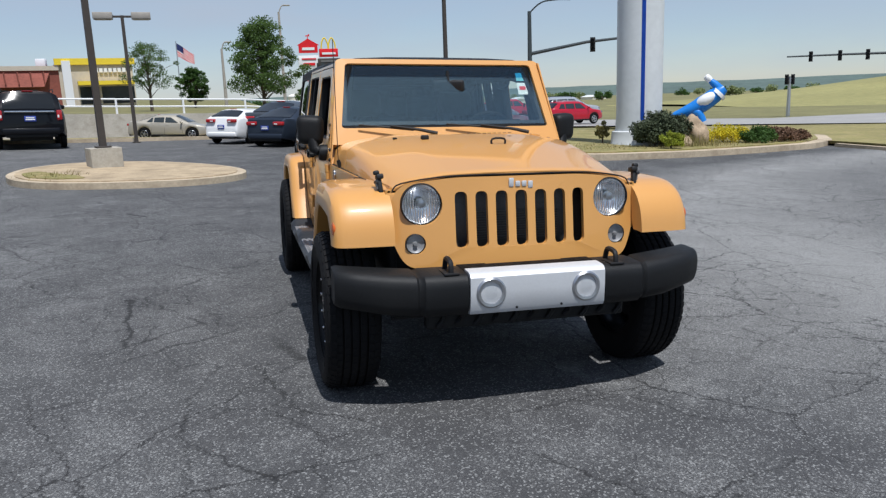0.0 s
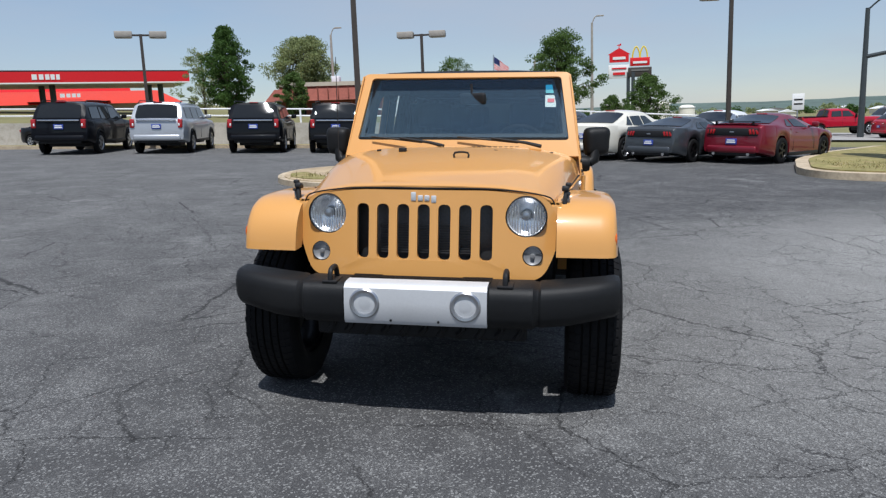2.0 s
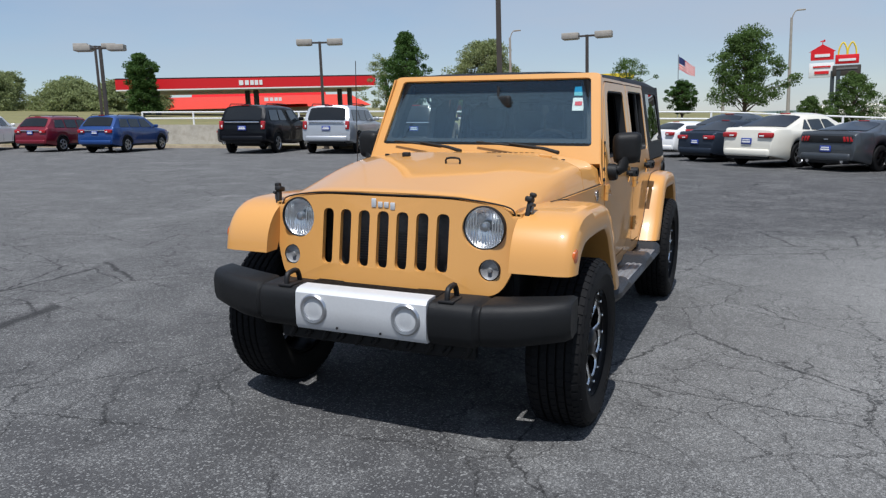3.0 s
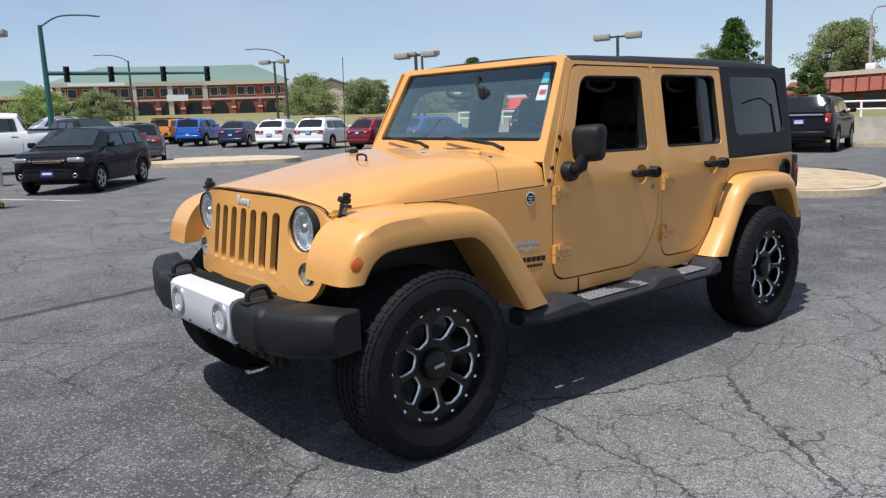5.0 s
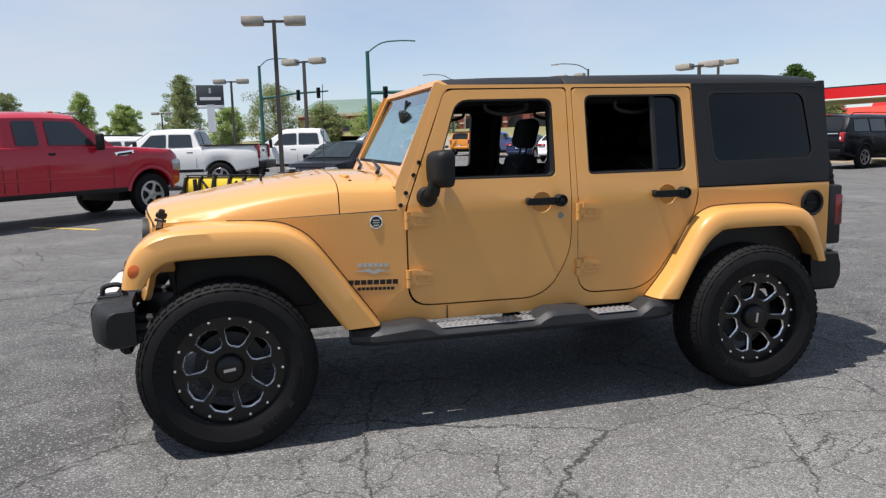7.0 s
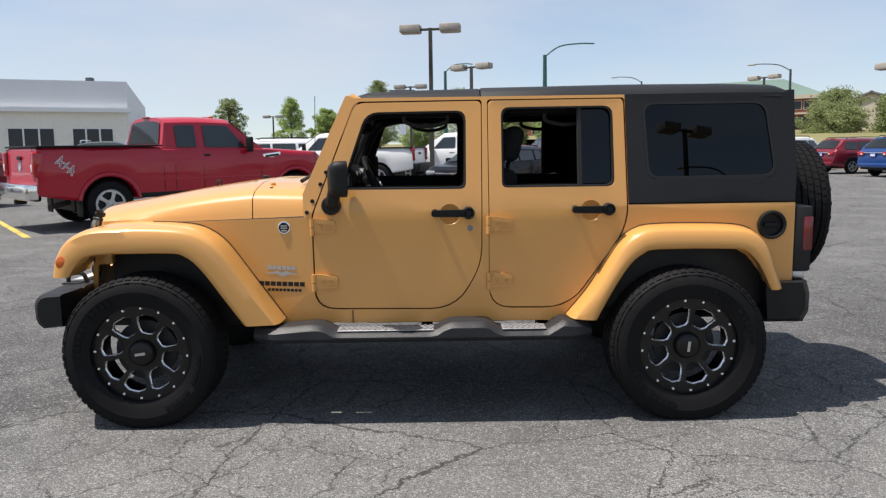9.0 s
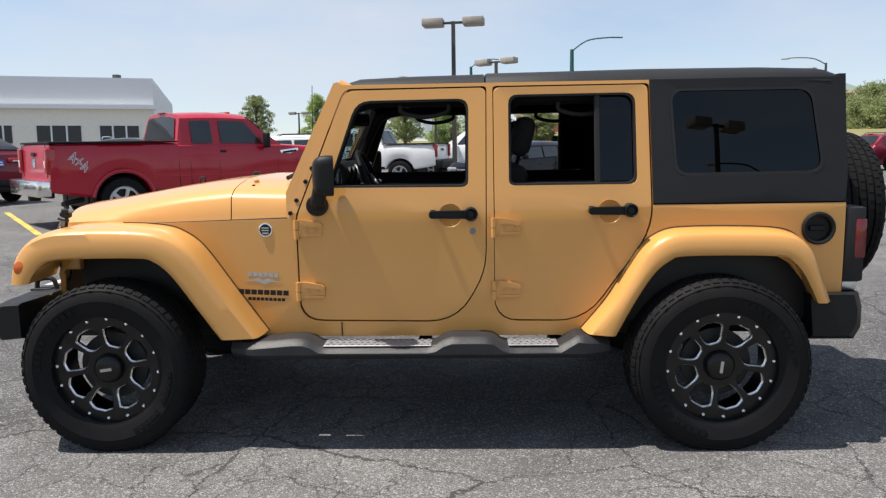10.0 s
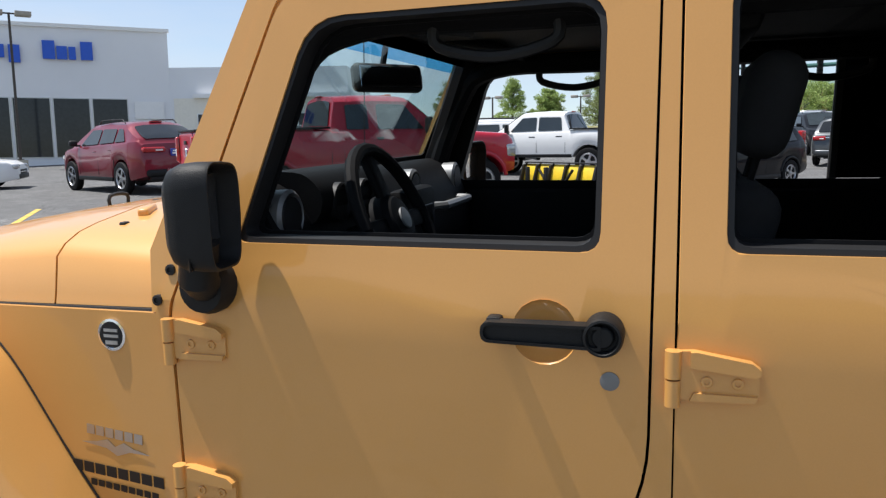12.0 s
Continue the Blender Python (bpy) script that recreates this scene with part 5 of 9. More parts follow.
# wheels
def off_road_wheel():
    """Tyre, rim and hub about the x axis, outer face towards +x."""
    R = 0.414
    prof = [(0.262, -0.118), (0.284, -0.134), (0.340, -0.140), (0.378, -0.134), (0.400, -0.120), (R - 0.003, -0.104), (R, -0.094)]
    for g in (-0.058, -0.018, 0.022, 0.062):
        prof += [(R + 0.001, g - 0.006), (R - 0.010, g - 0.004), (R - 0.010, g + 0.002), (R + 0.001, g + 0.004)]
    prof += [(R, 0.094), (R - 0.003, 0.104), (0.400, 0.120), (0.390, 0.129), (0.386, 0.127), (0.378, 0.133), (0.348, 0.139), (0.342, 0.1405), (0.336, 0.138), (0.290, 0.132), (0.272, 0.122), (0.262, 0.118)]
    tyre = lathe(prof, 72)
    lugs = bmesh.new()
    n = 58
    for k in range(n):
        a = 2 * math.pi * k / n
        for sgn in (1, -1):
            box(lugs, (0, 0, 0), (0.030, 0.030, 0.010), Matrix.Rotation(a + (0.05 if sgn > 0 else 0), 4, "X") @ Matrix.Translation((sgn * 0.104, 0, R - 0.006)) @ Matrix.Rotation(sgn * radians(24), 4, "Y"))
        for j, h in enumerate((-0.078, -0.038, 0.002, 0.042, 0.078)):
            box(lugs, (0, 0, 0), (0.026, 0.026, 0.006), Matrix.Rotation(a + 0.03 * j, 4, "X") @ Matrix.Translation((h, 0, R + 0.0005)))
    for k in range(n):
        a = 2 * math.pi * (k + 0.5) / n
        box(lugs, (0, 0, 0), (0.006, 0.022, 0.022 if k % 2 else 0.012), Matrix.Rotation(a, 4, "X") @ Matrix.Translation((0.122, 0, R - 0.028)) @ Matrix.Rotation(radians(40), 4, "Y"))
    # raised moulding on the tyre wall, plain bars
    for k in range(22):
        a = radians(18 + 6.2 * (k % 11) + (180 if k > 10 else 0))
        if k % 11 != 5:
            box(lugs, (0, 0, 0), (0.003, 0.026, 0.030 if k < 11 else 0.020), Matrix.Rotation(a, 4, "X") @ Matrix.Translation((0.1385, 0, 0.318)) @ Matrix.Rotation(radians(5), 4, "Y"))
    # rim face
    holes, edges = [], []
    for k in range(8):
        a0 = 2 * math.pi * (k + 0.5) / 8
        pts = []
        for r, s in ((0.108, -0.22), (0.130, -0.315), (0.198, -0.315), (0.215, -0.13), (0.215, 0.13), (0.198, 0.315), (0.130, 0.315), (0.108, 0.22)):
            pts.append((r * math.cos(a0 + s), r * math.sin(a0 + s)))
        holes.append(rounded(pts, 0.010, 2))
        edges.append(rounded(pts, 0.010, 3))

    def face(u, v, d):
        r = math.hypot(u, v)
        return Vector((0.088 - 0.022 * max(0, min(1, (0.21 - r) / 0.11)) * (1 if r < 0.21 else 0) - d, u, v))
    rim = plate(ring_pts((0, 0), 0.263, 48), holes, 0.030, face, [((0, 0), (math.cos(a), math.sin(a))) for a in (0, math.pi / 4, math.pi / 2, 3 * math.pi / 4)])
    bevel(rim, 0.003, 1, 50)
    lip = lathe([(0.261, 0.086), (0.262, 0.112), (0.271, 0.120), (0.274, 0.112), (0.266, 0.07), (0.262, -0.10), (0.245, -0.10), (0.248, 0.06)], 48)
    cap_ = lathe([(0.072, 0.056), (0.072, 0.078), (0.066, 0.092), (0.057, 0.102), (0.046, 0.107), (0.001, 0.109)], 28)
    mill = bmesh.new()
    # bright chamfer falling into each opening
    for pts in edges:
        mu, mv = sum(p[0] for p in pts) / len(pts), sum(p[1] for p in pts) / len(pts)
        rows_ = [[], []]
        for u, v in pts:
            l = math.hypot(mu - u, mv - v)
            rows_[0].append(mill.verts.new(face(u - (mu - u) / l * 0.0022, v - (mv - v) / l * 0.0022, -0.0012)))
            rows_[1].append(mill.verts.new(face(u + (mu - u) / l * 0.0045, v + (mv - v) / l * 0.0045, 0.0060)))
        for i in range(len(pts)):
            k = (i + 1) % len(pts)
            mill.faces.new((rows_[0][i], rows_[0][k], rows_[1][k], rows_[1][i]))
    rivet = lathe([(0.0092, 0.0), (0.0092, 0.005), (0.006, 0.009), (0.0005, 0.010)], 8)
    return tyre, joined(rim, lip), cap_, mill, rivet, lugs


WT, WR, WC, WM, WV, WL = off_road_wheel()
w_tyre = part("tyre", WT, M_RUBBER)
w_rim = part("rim", WR, M_GLOSSBLACK)
w_cap = part("hub_cap", WC, M_GLOSSBLACK)
w_mill = part("milled_edge", WM, M_MILL, smooth=False)
w_lug = part("tread", WL, M_RUBBER)
w_lug["kind"] = "stuff"
w_riv = part("rivet", WV, M_MILL)
w_disc = part("brake_disc", lathe([(0.165, -0.01), (0.165, 0.012), (0.10, 0.014), (0.095, 0.03), (0.03, 0.03)], 32), M_DARKMETAL)
w_bar = part("cap_bar", boxes([((0.1095, 0, 0), (0.0015, 0.056, 0.014))]), M_ALLOY)
PROTOS = [w_lug, w_tyre, w_rim, w_cap, w_mill, w_riv, w_disc, w_bar]


def jeep_wheel(m, name="wheel"):
    t = again(w_tyre, jeep, m)
    t.name = name
    t["label"] = "black off-road tyre on a black riveted rim"
    again(w_rim, t, Matrix())
    again(w_lug, t, Matrix())["kind"] = "stuff"
    again(w_cap, t, Matrix())
    again(w_mill, t, Matrix())["label"] = "milled silver spoke edges"
    again(w_disc, t, Matrix())
    again(w_bar, t, Matrix())
    for k in range(16):
        a = 2 * math.pi * (k + 0.5) / 16
        again(w_riv, t, pose(0.0875, 0.247 * math.cos(a), 0.247 * math.sin(a)))
    return t


WX = 0.848
for y, spin in ((-1.473, 8), (1.446, 84)):
    jeep_wheel(pose(WX, y, 0.408, spin, 0, 0))
    jeep_wheel(pose(-WX, y, 0.408, spin + 20, 0, 180))
jeep_wheel(pose(0.0, 2.33, 1.07, 0, 0, 90), "spare_wheel")
part("spare_carrier", rbox((0, 2.14, 1.0), (0.3, 0.20, 0.3), 0.03), M_BLACK, jeep)

# cabin
part("cabin_floor", boxes([((0, 0.65, 0.60), (1.42, 2.7, 0.05)), ((0, -0.58, 0.90), (1.40, 0.05, 0.62)), ((0, 0.2, 0.72), (0.24, 1.3, 0.22)), ((0.70, 1.55, 0.95), (0.08, 0.86, 0.55)), ((-0.70, 1.55, 0.95), (0.08, 0.86, 0.55))], 0.01), M_INNER, jeep)
part("headliner", rbox((0, 0.85, 1.722), (1.18, 2.25, 0.012), 0.004), M_LINER, jeep, "pale grey headliner panels")
dash = prism(rounded([(-0.59, 0.92), (-0.36, 0.92), (-0.335, 1.12), (-0.372, 1.27), (-0.415, 1.335), (-0.48, 1.362), (-0.555, 1.345), (-0.59, 1.24)], 0.03, 3), -0.70, 0.70)
bevel(dash, 0.01, 1, 60)
dashboard = part("dashboard", dash, M_INNER, jeep, "black dashboard with round vents")
part("instrument_hood", joined(prism(rounded([(-0.50, 1.27), (-0.36, 1.255), (-0.335, 1.32), (-0.38, 1.372), (-0.48, 1.378)], 0.03, 3), 0.20, 0.54)), M_INNER, dashboard)
part("centre_stack", rbox((0, -0.325, 1.16), (0.26, 0.06, 0.28), 0.02), M_INNER, dashboard)
part("stack_screen", rbox((0, -0.293, 1.21), (0.17, 0.004, 0.075), 0.001, 1), M_GLOSSBLACK, dashboard)
part("dash_grab_bar", tube([(-0.25, -0.35, 1.22), (-0.27, -0.31, 1.22), (-0.55, -0.31, 1.22), (-0.57, -0.35, 1.22)], 0.014, 8), M_VENT, dashboard)
for x in (0.625, -0.625, 0.16, -0.16):
    v = part("air_vent", lathe([(0.054, -0.420), (0.056, -0.376), (0.048, -0.369), (0.043, -0.380), (0.001, -0.380)], 24, "y", (x, 0, 1.288)), M_VENT, dashboard, "round vent with a silver ring")
    part("vent_core", lathe([(0.043, -0.378), (0.040, -0.369), (0.001, -0.367)], 16, "y", (x, 0, 1.288)), M_BLACK, v)
for x in (0.30, 0.44):
    part("gauge", lathe([(0.046, -0.375), (0.046, -0.340), (0.041, -0.337), (0.039, -0.346), (0.001, -0.346)], 20, "y", (x, 0, 1.300)), M_BLACK, dashboard)
# steering wheel
sm = pose(0.37, -0.235, 1.248, -66, 0, 0)
whl = bmesh.new()
ringp = [(0.185 * math.cos(2 * math.pi * k / 32), 0.185 * math.sin(2 * math.pi * k / 32), 0) for k in range(33)]
tube(ringp, 0.0165, 10, whl, False)
moved(whl, sm)
steer = part("steering_wheel", whl, M_INNER, jeep, "black three-spoke steering wheel")
hub = joined(lathe([(0.075, -0.03), (0.072, 0.0), (0.055, 0.018), (0.001, 0.024)], 20, "z"), rbox((0.11, 0.005, -0.005), (0.13, 0.045, 0.02), 0.008), rbox((-0.11, 0.005, -0.005), (0.13, 0.045, 0.02), 0.008), rbox((0, -0.11, -0.005), (0.06, 0.12, 0.02), 0.008))
part("wheel_hub", moved(hub, sm), M_INNER, steer)
part("hub_emblem", moved(lathe([(0.026, 0.018), (0.026, 0.026), (0.001, 0.028)], 16, "z"), sm), M_VENT, steer)
part("steering_column", moved(tube([(0, 0, -0.02), (0, 0, -0.22)], 0.035, 10), sm), M_INNER, steer)
part("column_stalk", moved(tube([(0.03, 0, -0.06), (0.16, 0.02, -0.05)], 0.010, 8), sm), M_INNER, steer)


def seat(x, y, w, head=True, back=0.62, tilt=-14):
    cush = part("front_seat" if head else "rear_seat", rbox((x, y - 0.22, 0.86), (w, 0.52, 0.16), 0.05, 3), M_CLOTH, jeep, "black cloth seat with pale stitching")
    m = Matrix.Translation((x, y + 0.02, 0.90)) @ Matrix.Rotation(radians(tilt), 4, "X")
    back_bm = joined(rbox((0, 0, back / 2 + 0.01), (w * 0.84, 0.12, back), 0.055, 4), rbox((w * 0.42, -0.03, back * 0.42), (w * 0.14, 0.13, back * 0.8), 0.045, 3), rbox((-w * 0.42, -0.03, back * 0.42), (w * 0.14, 0.13, back * 0.8), 0.045, 3))
    part("backrest", moved(back_bm, m), M_CLOTH, cush)
    part("stitching", moved(tube([(w * 0.30, -0.064, 0.10), (w * 0.33, -0.067, 0.33), (w * 0.29, -0.064, back - 0.1), (0, -0.062, back - 0.06)], 0.0022, 4), m), M_LINER, cush)
    if head:
        h = part("headrest", moved(rbox((0, -0.01, back + 0.155), (0.27, 0.105, 0.205), 0.048, 4), m), M_CLOTH, cush)
        for sx in (1, -1):
            part("headrest_post", moved(tube([(sx * 0.055, 0, back - 0.04), (sx * 0.055, 0, back + 0.09)], 0.007, 6), m), M_INNER, h)


seat(0.37, 0.40, 0.50, True, 0.45)
seat(-0.37, 0.40, 0.50, True, 0.45)
seat(0.33, 1.36, 0.56, True, 0.42, -16)
seat(-0.33, 1.36, 0.56, True, 0.42, -16)
for sx in (1, -1):
    rollbar = part("roll_bar", joined(tube(smooth_line([(sx * 0.66, -0.50, 1.20), (sx * 0.64, -0.36, 1.55), (sx * 0.60, -0.22, 1.665), (sx * 0.585, 0.2, 1.672), (sx * 0.585, 1.3, 1.672), (sx * 0.60, 1.75, 1.60), (sx * 0.66, 1.98, 1.15)], 5), 0.034, 10),
                                      tube([(sx * 0.68, 0.42, 0.75), (sx * 0.665, 0.42, 1.3), (sx * 0.60, 0.44, 1.64), (sx * 0.585, 0.46, 1.672)], 0.034, 10), tube([(sx * 0.66, 1.40, 1.1), (sx * 0.60, 1.42, 1.64)], 0.034, 10)), M_INNER, jeep, "padded black roll bar")
    part("grab_handle", tube(smooth_line([(sx * 0.60, -0.06, 1.655), (sx * 0.60, -0.05, 1.615), (sx * 0.60, 0.06, 1.592), (sx * 0.60, 0.17, 1.615), (sx * 0.60, 0.18, 1.655)], 4), 0.012, 8), M_BLACK, rollbar)
    part("grab_handle", tube(smooth_line([(sx * 0.60, 0.72, 1.655), (sx * 0.60, 0.73, 1.615), (sx * 0.60, 0.84, 1.592), (sx * 0.60, 0.95, 1.615), (sx * 0.60, 0.96, 1.655)], 4), 0.012, 8), M_BLACK, rollbar)
part("roll_bar_cross", joined(tube([(-0.6, 0.45, 1.675), (0.6, 0.45, 1.675)], 0.038, 10), rbox((0, 0.46, 1.655), (1.0, 0.16, 0.07), 0.03)), M_INNER, jeep)
part("roll_bar_cross", tube([(-0.6, 1.42, 1.66), (0.6, 1.42, 1.66)], 0.034, 10), M_INNER, jeep)
rvm = part("inner_mirror", moved(rbox((0, 0, 0), (0.225, 0.04, 0.078), 0.018, 3), pose(0.055, -0.368, 1.602, 8, 0, -34)), M_BLACK, jeep, "black inner mirror")
part("mirror_face", moved(rbox((0, 0.0185, 0), (0.200, 0.003, 0.056), 0.001, 1), pose(0.055, -0.368, 1.602, 8, 0, -34)), M_CHROME, rvm)
part("mirror_stem", tube([(0.052, -0.385, 1.62), (0.045, -0.372, 1.70)], 0.009, 8), M_BLACK, rvm)
for x in (0.36, -0.36):
    vz = part("sun_visor", moved(rbox((0, 0, 0), (0.42, 0.17, 0.02), 0.008), pose(x, -0.18, 1.705, -8, 0, 0)), M_INNER, jeep)
    part("visor_label", moved(rbox((0.0, 0.02, -0.0115), (0.14, 0.05, 0.002), 0.0005, 1), pose(x, -0.18, 1.705, -8, 0, 0)), M_LINER, vz)

# dark linings behind the painted metal
both("window_lining", plate(rounded([(-0.560, 1.13), (1.145, 1.13), (1.135, 1.715), (-0.330, 1.715)], 0.02, 3), [shrink(FW, 0.016), shrink(RW, 0.016)], 0.006, lambda u, v, d: Vector((xs(u, v) - 0.060 - d, u, v)), [((0, 1.14), (0, 1))]), M_INNER)
part("windshield_lining", plate(ws_outline(0.755, 0.690, 0.02, 0.985, 0.02), [ws_outline(0.690, 0.632, 0.20, 0.935, 0.03)], 0.008, lambda x, s_, d: on_ws(x, s_, d + 0.060)), M_INNER, jeep)
for sx in (1, -1):
    part("pillar_lining", tube([(sx * 0.715, -0.545, 1.18), (sx * 0.665, -0.42, 1.46), (sx * 0.615, -0.31, 1.715)], 0.045, 8), M_INNER, jeep)
both("hood_side_seam", loft([[(xs(y, 1.09) - 0.022, y, HOOD_E(y) - 0.010), (xs(y, 1.09) - 0.008, y, HOOD_E(y) - 0.010), (xs(y, 1.09) - 0.012, y, HOOD_E(y) - 0.001), (xs(y, 1.09) - 0.026, y, HOOD_E(y) - 0.001)] for y in (-1.80, -1.5, -1.2, -0.9, -0.61)]), M_BLACK)
for ob in jeep.children:
    if ob.name.split(".")[0] in ("door", "body_side", "grille", "windshield_frame", "hardtop_side", "pillar_cheek"):
        even(ob)

# ---- parked vehicles ----
def wheel_meshes():
    """Tyre and rim at unit radius, outer face towards +x."""
    tyre = part("tyre", lathe([(0.60, 0.16), (0.66, 0.235), (0.86, 0.25), (0.96, 0.215), (1.0, 0.15), (1.0, -0.15), (0.96, -0.215), (0.66, -0.235), (0.60, -0.16)], 28), M_RUBBER)
    holes = []
    for k in range(5):
        a0 = 2 * math.pi * k / 5
        holes.append(rounded([(math.cos(a0 + s) * r, math.sin(a0 + s) * r) for r, s in ((0.22, 0.30), (0.53, 0.16), (0.56, 0.63), (0.53, 1.10), (0.22, 0.96))], 0.05, 2))
    bm = plate(ring_pts((0, 0), 0.63, 30), holes, 0.06, lambda u, v, d: Vector((0.15 + d - 0.10 * (u * u + v * v) ** 0.5 * 0.3, u, v)))
    bm = joined(bm, lathe([(0.10, 0.19), (0.12, 0.23), (0.06, 0.24)], 12), lathe([(0.66, 0.215), (0.635, 0.235), (0.60, 0.16), (0.61, -0.1)], 28))
    rim = part("rim", bm, M_ALLOY)
    back = part("brake_disc", lathe([(0.58, 0.02), (0.58, 0.05), (0.2, 0.06)], 24), M_BLACK)
    return tyre, rim, back


TYRE, RIM, DISC = wheel_meshes()


def car_wheels(root, r, track, y_front, y_rear, rim_mat=None, zc=None):
    for y in (y_front, y_rear):
        for sx in (1, -1):
            t = again(TYRE, root, pose(sx * track, y, zc or r * 0.985, 0, 0, 0 if sx > 0 else 180) @ Matrix.Scale(r, 4))
            t.name = "wheel"
            rim = again(RIM, t, Matrix())
            rim.name = "rim"
            if rim_mat:
                rim.material_slots[0].link = "OBJECT"
                rim.material_slots[0].material = rim_mat
            again(DISC, t, Matrix())


def vehicle(name, label, category, body, m, s, group="cars parked on the lot", rim=None):
    """A parked car lofted along its length from s, which holds its sizes; it faces -y and stands on z = 0."""
    root = thing(name, label, category, m, group)
    W, H, r = s["W"] / 2, s["H"], s["r"]
    yf, yr = s["axles"]
    line = s["line"]
    nose, tail = line[0][0], line[-1][0]
    belt = ramp_fn(line)
    sill = s.get("sill", 0.26)
    R = r + s.get("gap", 0.055)
    y0, y1, y2, y3 = s["gh"]
    wt = W * s.get("tumble", 0.74)
    pinch_f, pinch_r = s.get("pinch", (0.22, 0.14))

    def low(y):
        z = sill + 0.10 * max(0, 1 - (y - nose) / 0.5) + 0.12 * max(0, 1 - (tail - y) / 0.6)
        for c in (yf, yr):
            if abs(y - c) < R:
                z = max(z, r + math.sqrt(R * R - (y - c) ** 2))
        return z

    def wide(y):
        e = W
        a, b = (y - nose) / s.get("round", 0.8), (tail - y) / 0.55
        if a < 1:
            e -= W * pinch_f * (1 - a) ** 2.2
        if b < 1:
            e -= W * pinch_r * (1 - b) ** 2.2
        return e

    def rise(y):
        if y <= y0 or y >= y3:
            return 0.0
        return min(1.0, (y - y0) / (y1 - y0), (y3 - y) / (y3 - y2))

    def half(y, z):
        zl, zb, w = sill, belt(y), wide(y)
        k = (z - zl) / max(zb - zl, 0.1)
        return w * (0.955 if k < 0.08 else 1.0 if k < 0.62 else 1.0 - 0.07 * (k - 0.62) / 0.38)

    def roof(y):
        """Roof edge, roof shoulder and middle of the slice at y, as (x, z)."""
        w, zb, c = wide(y), belt(y), rise(y)
        bow = 0.030 * math.sin(math.pi * min(max((y - y1) / max(y2 - y1, 0.1), 0), 1)) if c >= 1 else 0.0
        xe = w * 0.90 + (wt - w * 0.90) * c
        Hh = H - 0.066
        return (xe, zb + (Hh - 0.105 - zb) * c + 0.012 + bow * 0.6), (xe * (0.90 - 0.04 * c), zb + (Hh - 0.045 - zb) * c + 0.022 + bow), (xe * 0.55, zb + (Hh - 0.012 - zb) * c + 0.032 + bow), (0.0, zb + (Hh - zb) * c + 0.036 + bow)

    def slice_(y):
        w, zb = wide(y), belt(y)
        zl = min(low(y), zb - 0.12)
        h = zb - zl
        side = [(w * 0.72, zl), (w * 0.955, zl + 0.004), (w * 0.985, zl + min(0.05, h * 0.2)), (w, zl + h * 0.35), (w * 0.998, zl + h * 0.62), (w * 0.975, zl + h * 0.86), (w * 0.945, zb - 0.012), (w * 0.925, zb + 0.004)]
        right = side + list(roof(y))
        left = [(-x, z) for x, z in right[:-1]][::-1]
        return [(x, y, z) for x, z in right + left]

    ys = {nose, nose + 0.03, nose + 0.09, nose + 0.2, nose + 0.4, nose + 0.7, tail, tail - 0.02, tail - 0.06, tail - 0.15, tail - 0.3, y0, y1, y2, y3, y0 + 0.01, y3 - 0.01, (y0 + y1) / 2, (y2 + y3) / 2, y1 + 0.15, y2 - 0.15, (y1 + y2) / 2, y1 + 0.4, y2 - 0.4}
    for c in (yf, yr):
        ys |= {c + R * math.sin(radians(a)) for a in (-89.9, -82, -70, -55, -38, -20, 0, 20, 38, 55, 70, 82, 89.9)} | {c - R - 0.01, c + R + 0.01}
    ys |= {p[0] for p in line}
    ys = sorted(y for y in ys if nose <= y <= tail)
    ys = [y for k, y in enumerate(ys) if k == 0 or y - ys[k - 1] > 0.004]
    part("body", loft([slice_(y) for y in ys]), body, root, angle=28)
    part("underbody", boxes([((0, (yf + yr) / 2, sill + 0.12), (W * 1.36, (yr - yf) + 0.9, 0.16)), ((0, yf, r + 0.16), (W * 1.20, R * 1.9, 0.56)), ((0, yr, r + 0.16), (W * 1.20, R * 1.9, 0.56))]), M_BLACK, root)

    # glass
    def pane(u0, u1, v0, v1, side, r_=0.05, taper=(0, 0)):
        """Side glass between y values u0 and u1; v runs from the belt to the roof edge."""
        def place(u, v, d):
            y = u
            a = Vector((wide(y) * 0.925, 0, belt(y) + 0.004))
            e = roof(min(max(y, y1), y2))[0]
            p = a.lerp(Vector((e[0], 0, e[1])), v)
            return Vector((side * (p.x + 0.010 + d), y, p.z))
        return plate(rounded([(u0, v0), (u1, v0), (u1 - taper[1], v1), (u0 + taper[0], v1)], [r_, r_, r_ * 1.6, r_ * 1.6], 3), [], 0.008, place, [((0, 0.5), (0, 1))])

    for u0, u1, ta, tb in s["win"]:
        for side in (1, -1):
            part("side_window", pane(u0, u1, 0.07, 0.90, side, 0.04, (ta, tb)), M_CARGLASS, root)

    def screen(ya, yb, k0, k1, v0, v1, nrm):
        def place(u, v, d):
            y = ya + (yb - ya) * v
            e, sh, q, t = roof(y)
            x = u * e[0] * 0.95
            pts = [t, q, sh, e]
            z = e[1]
            for (xa, za), (xb, zb) in zip(pts, pts[1:]):
                if xa <= abs(x) <= xb:
                    z = za + (zb - za) * (abs(x) - xa) / (xb - xa)
            return Vector((x, y, z)) + nrm * (0.012 + d)
        return plate(rounded([(-k0, v0), (k0, v0), (k1, v1), (-k1, v1)], 0.07, 3), [], 0.008, place, [((u, 0), (1, 0)) for u in (-0.86, -0.55, 0, 0.55, 0.86)] + [((0, v), (0, 1)) for v in (0.3, 0.6)])
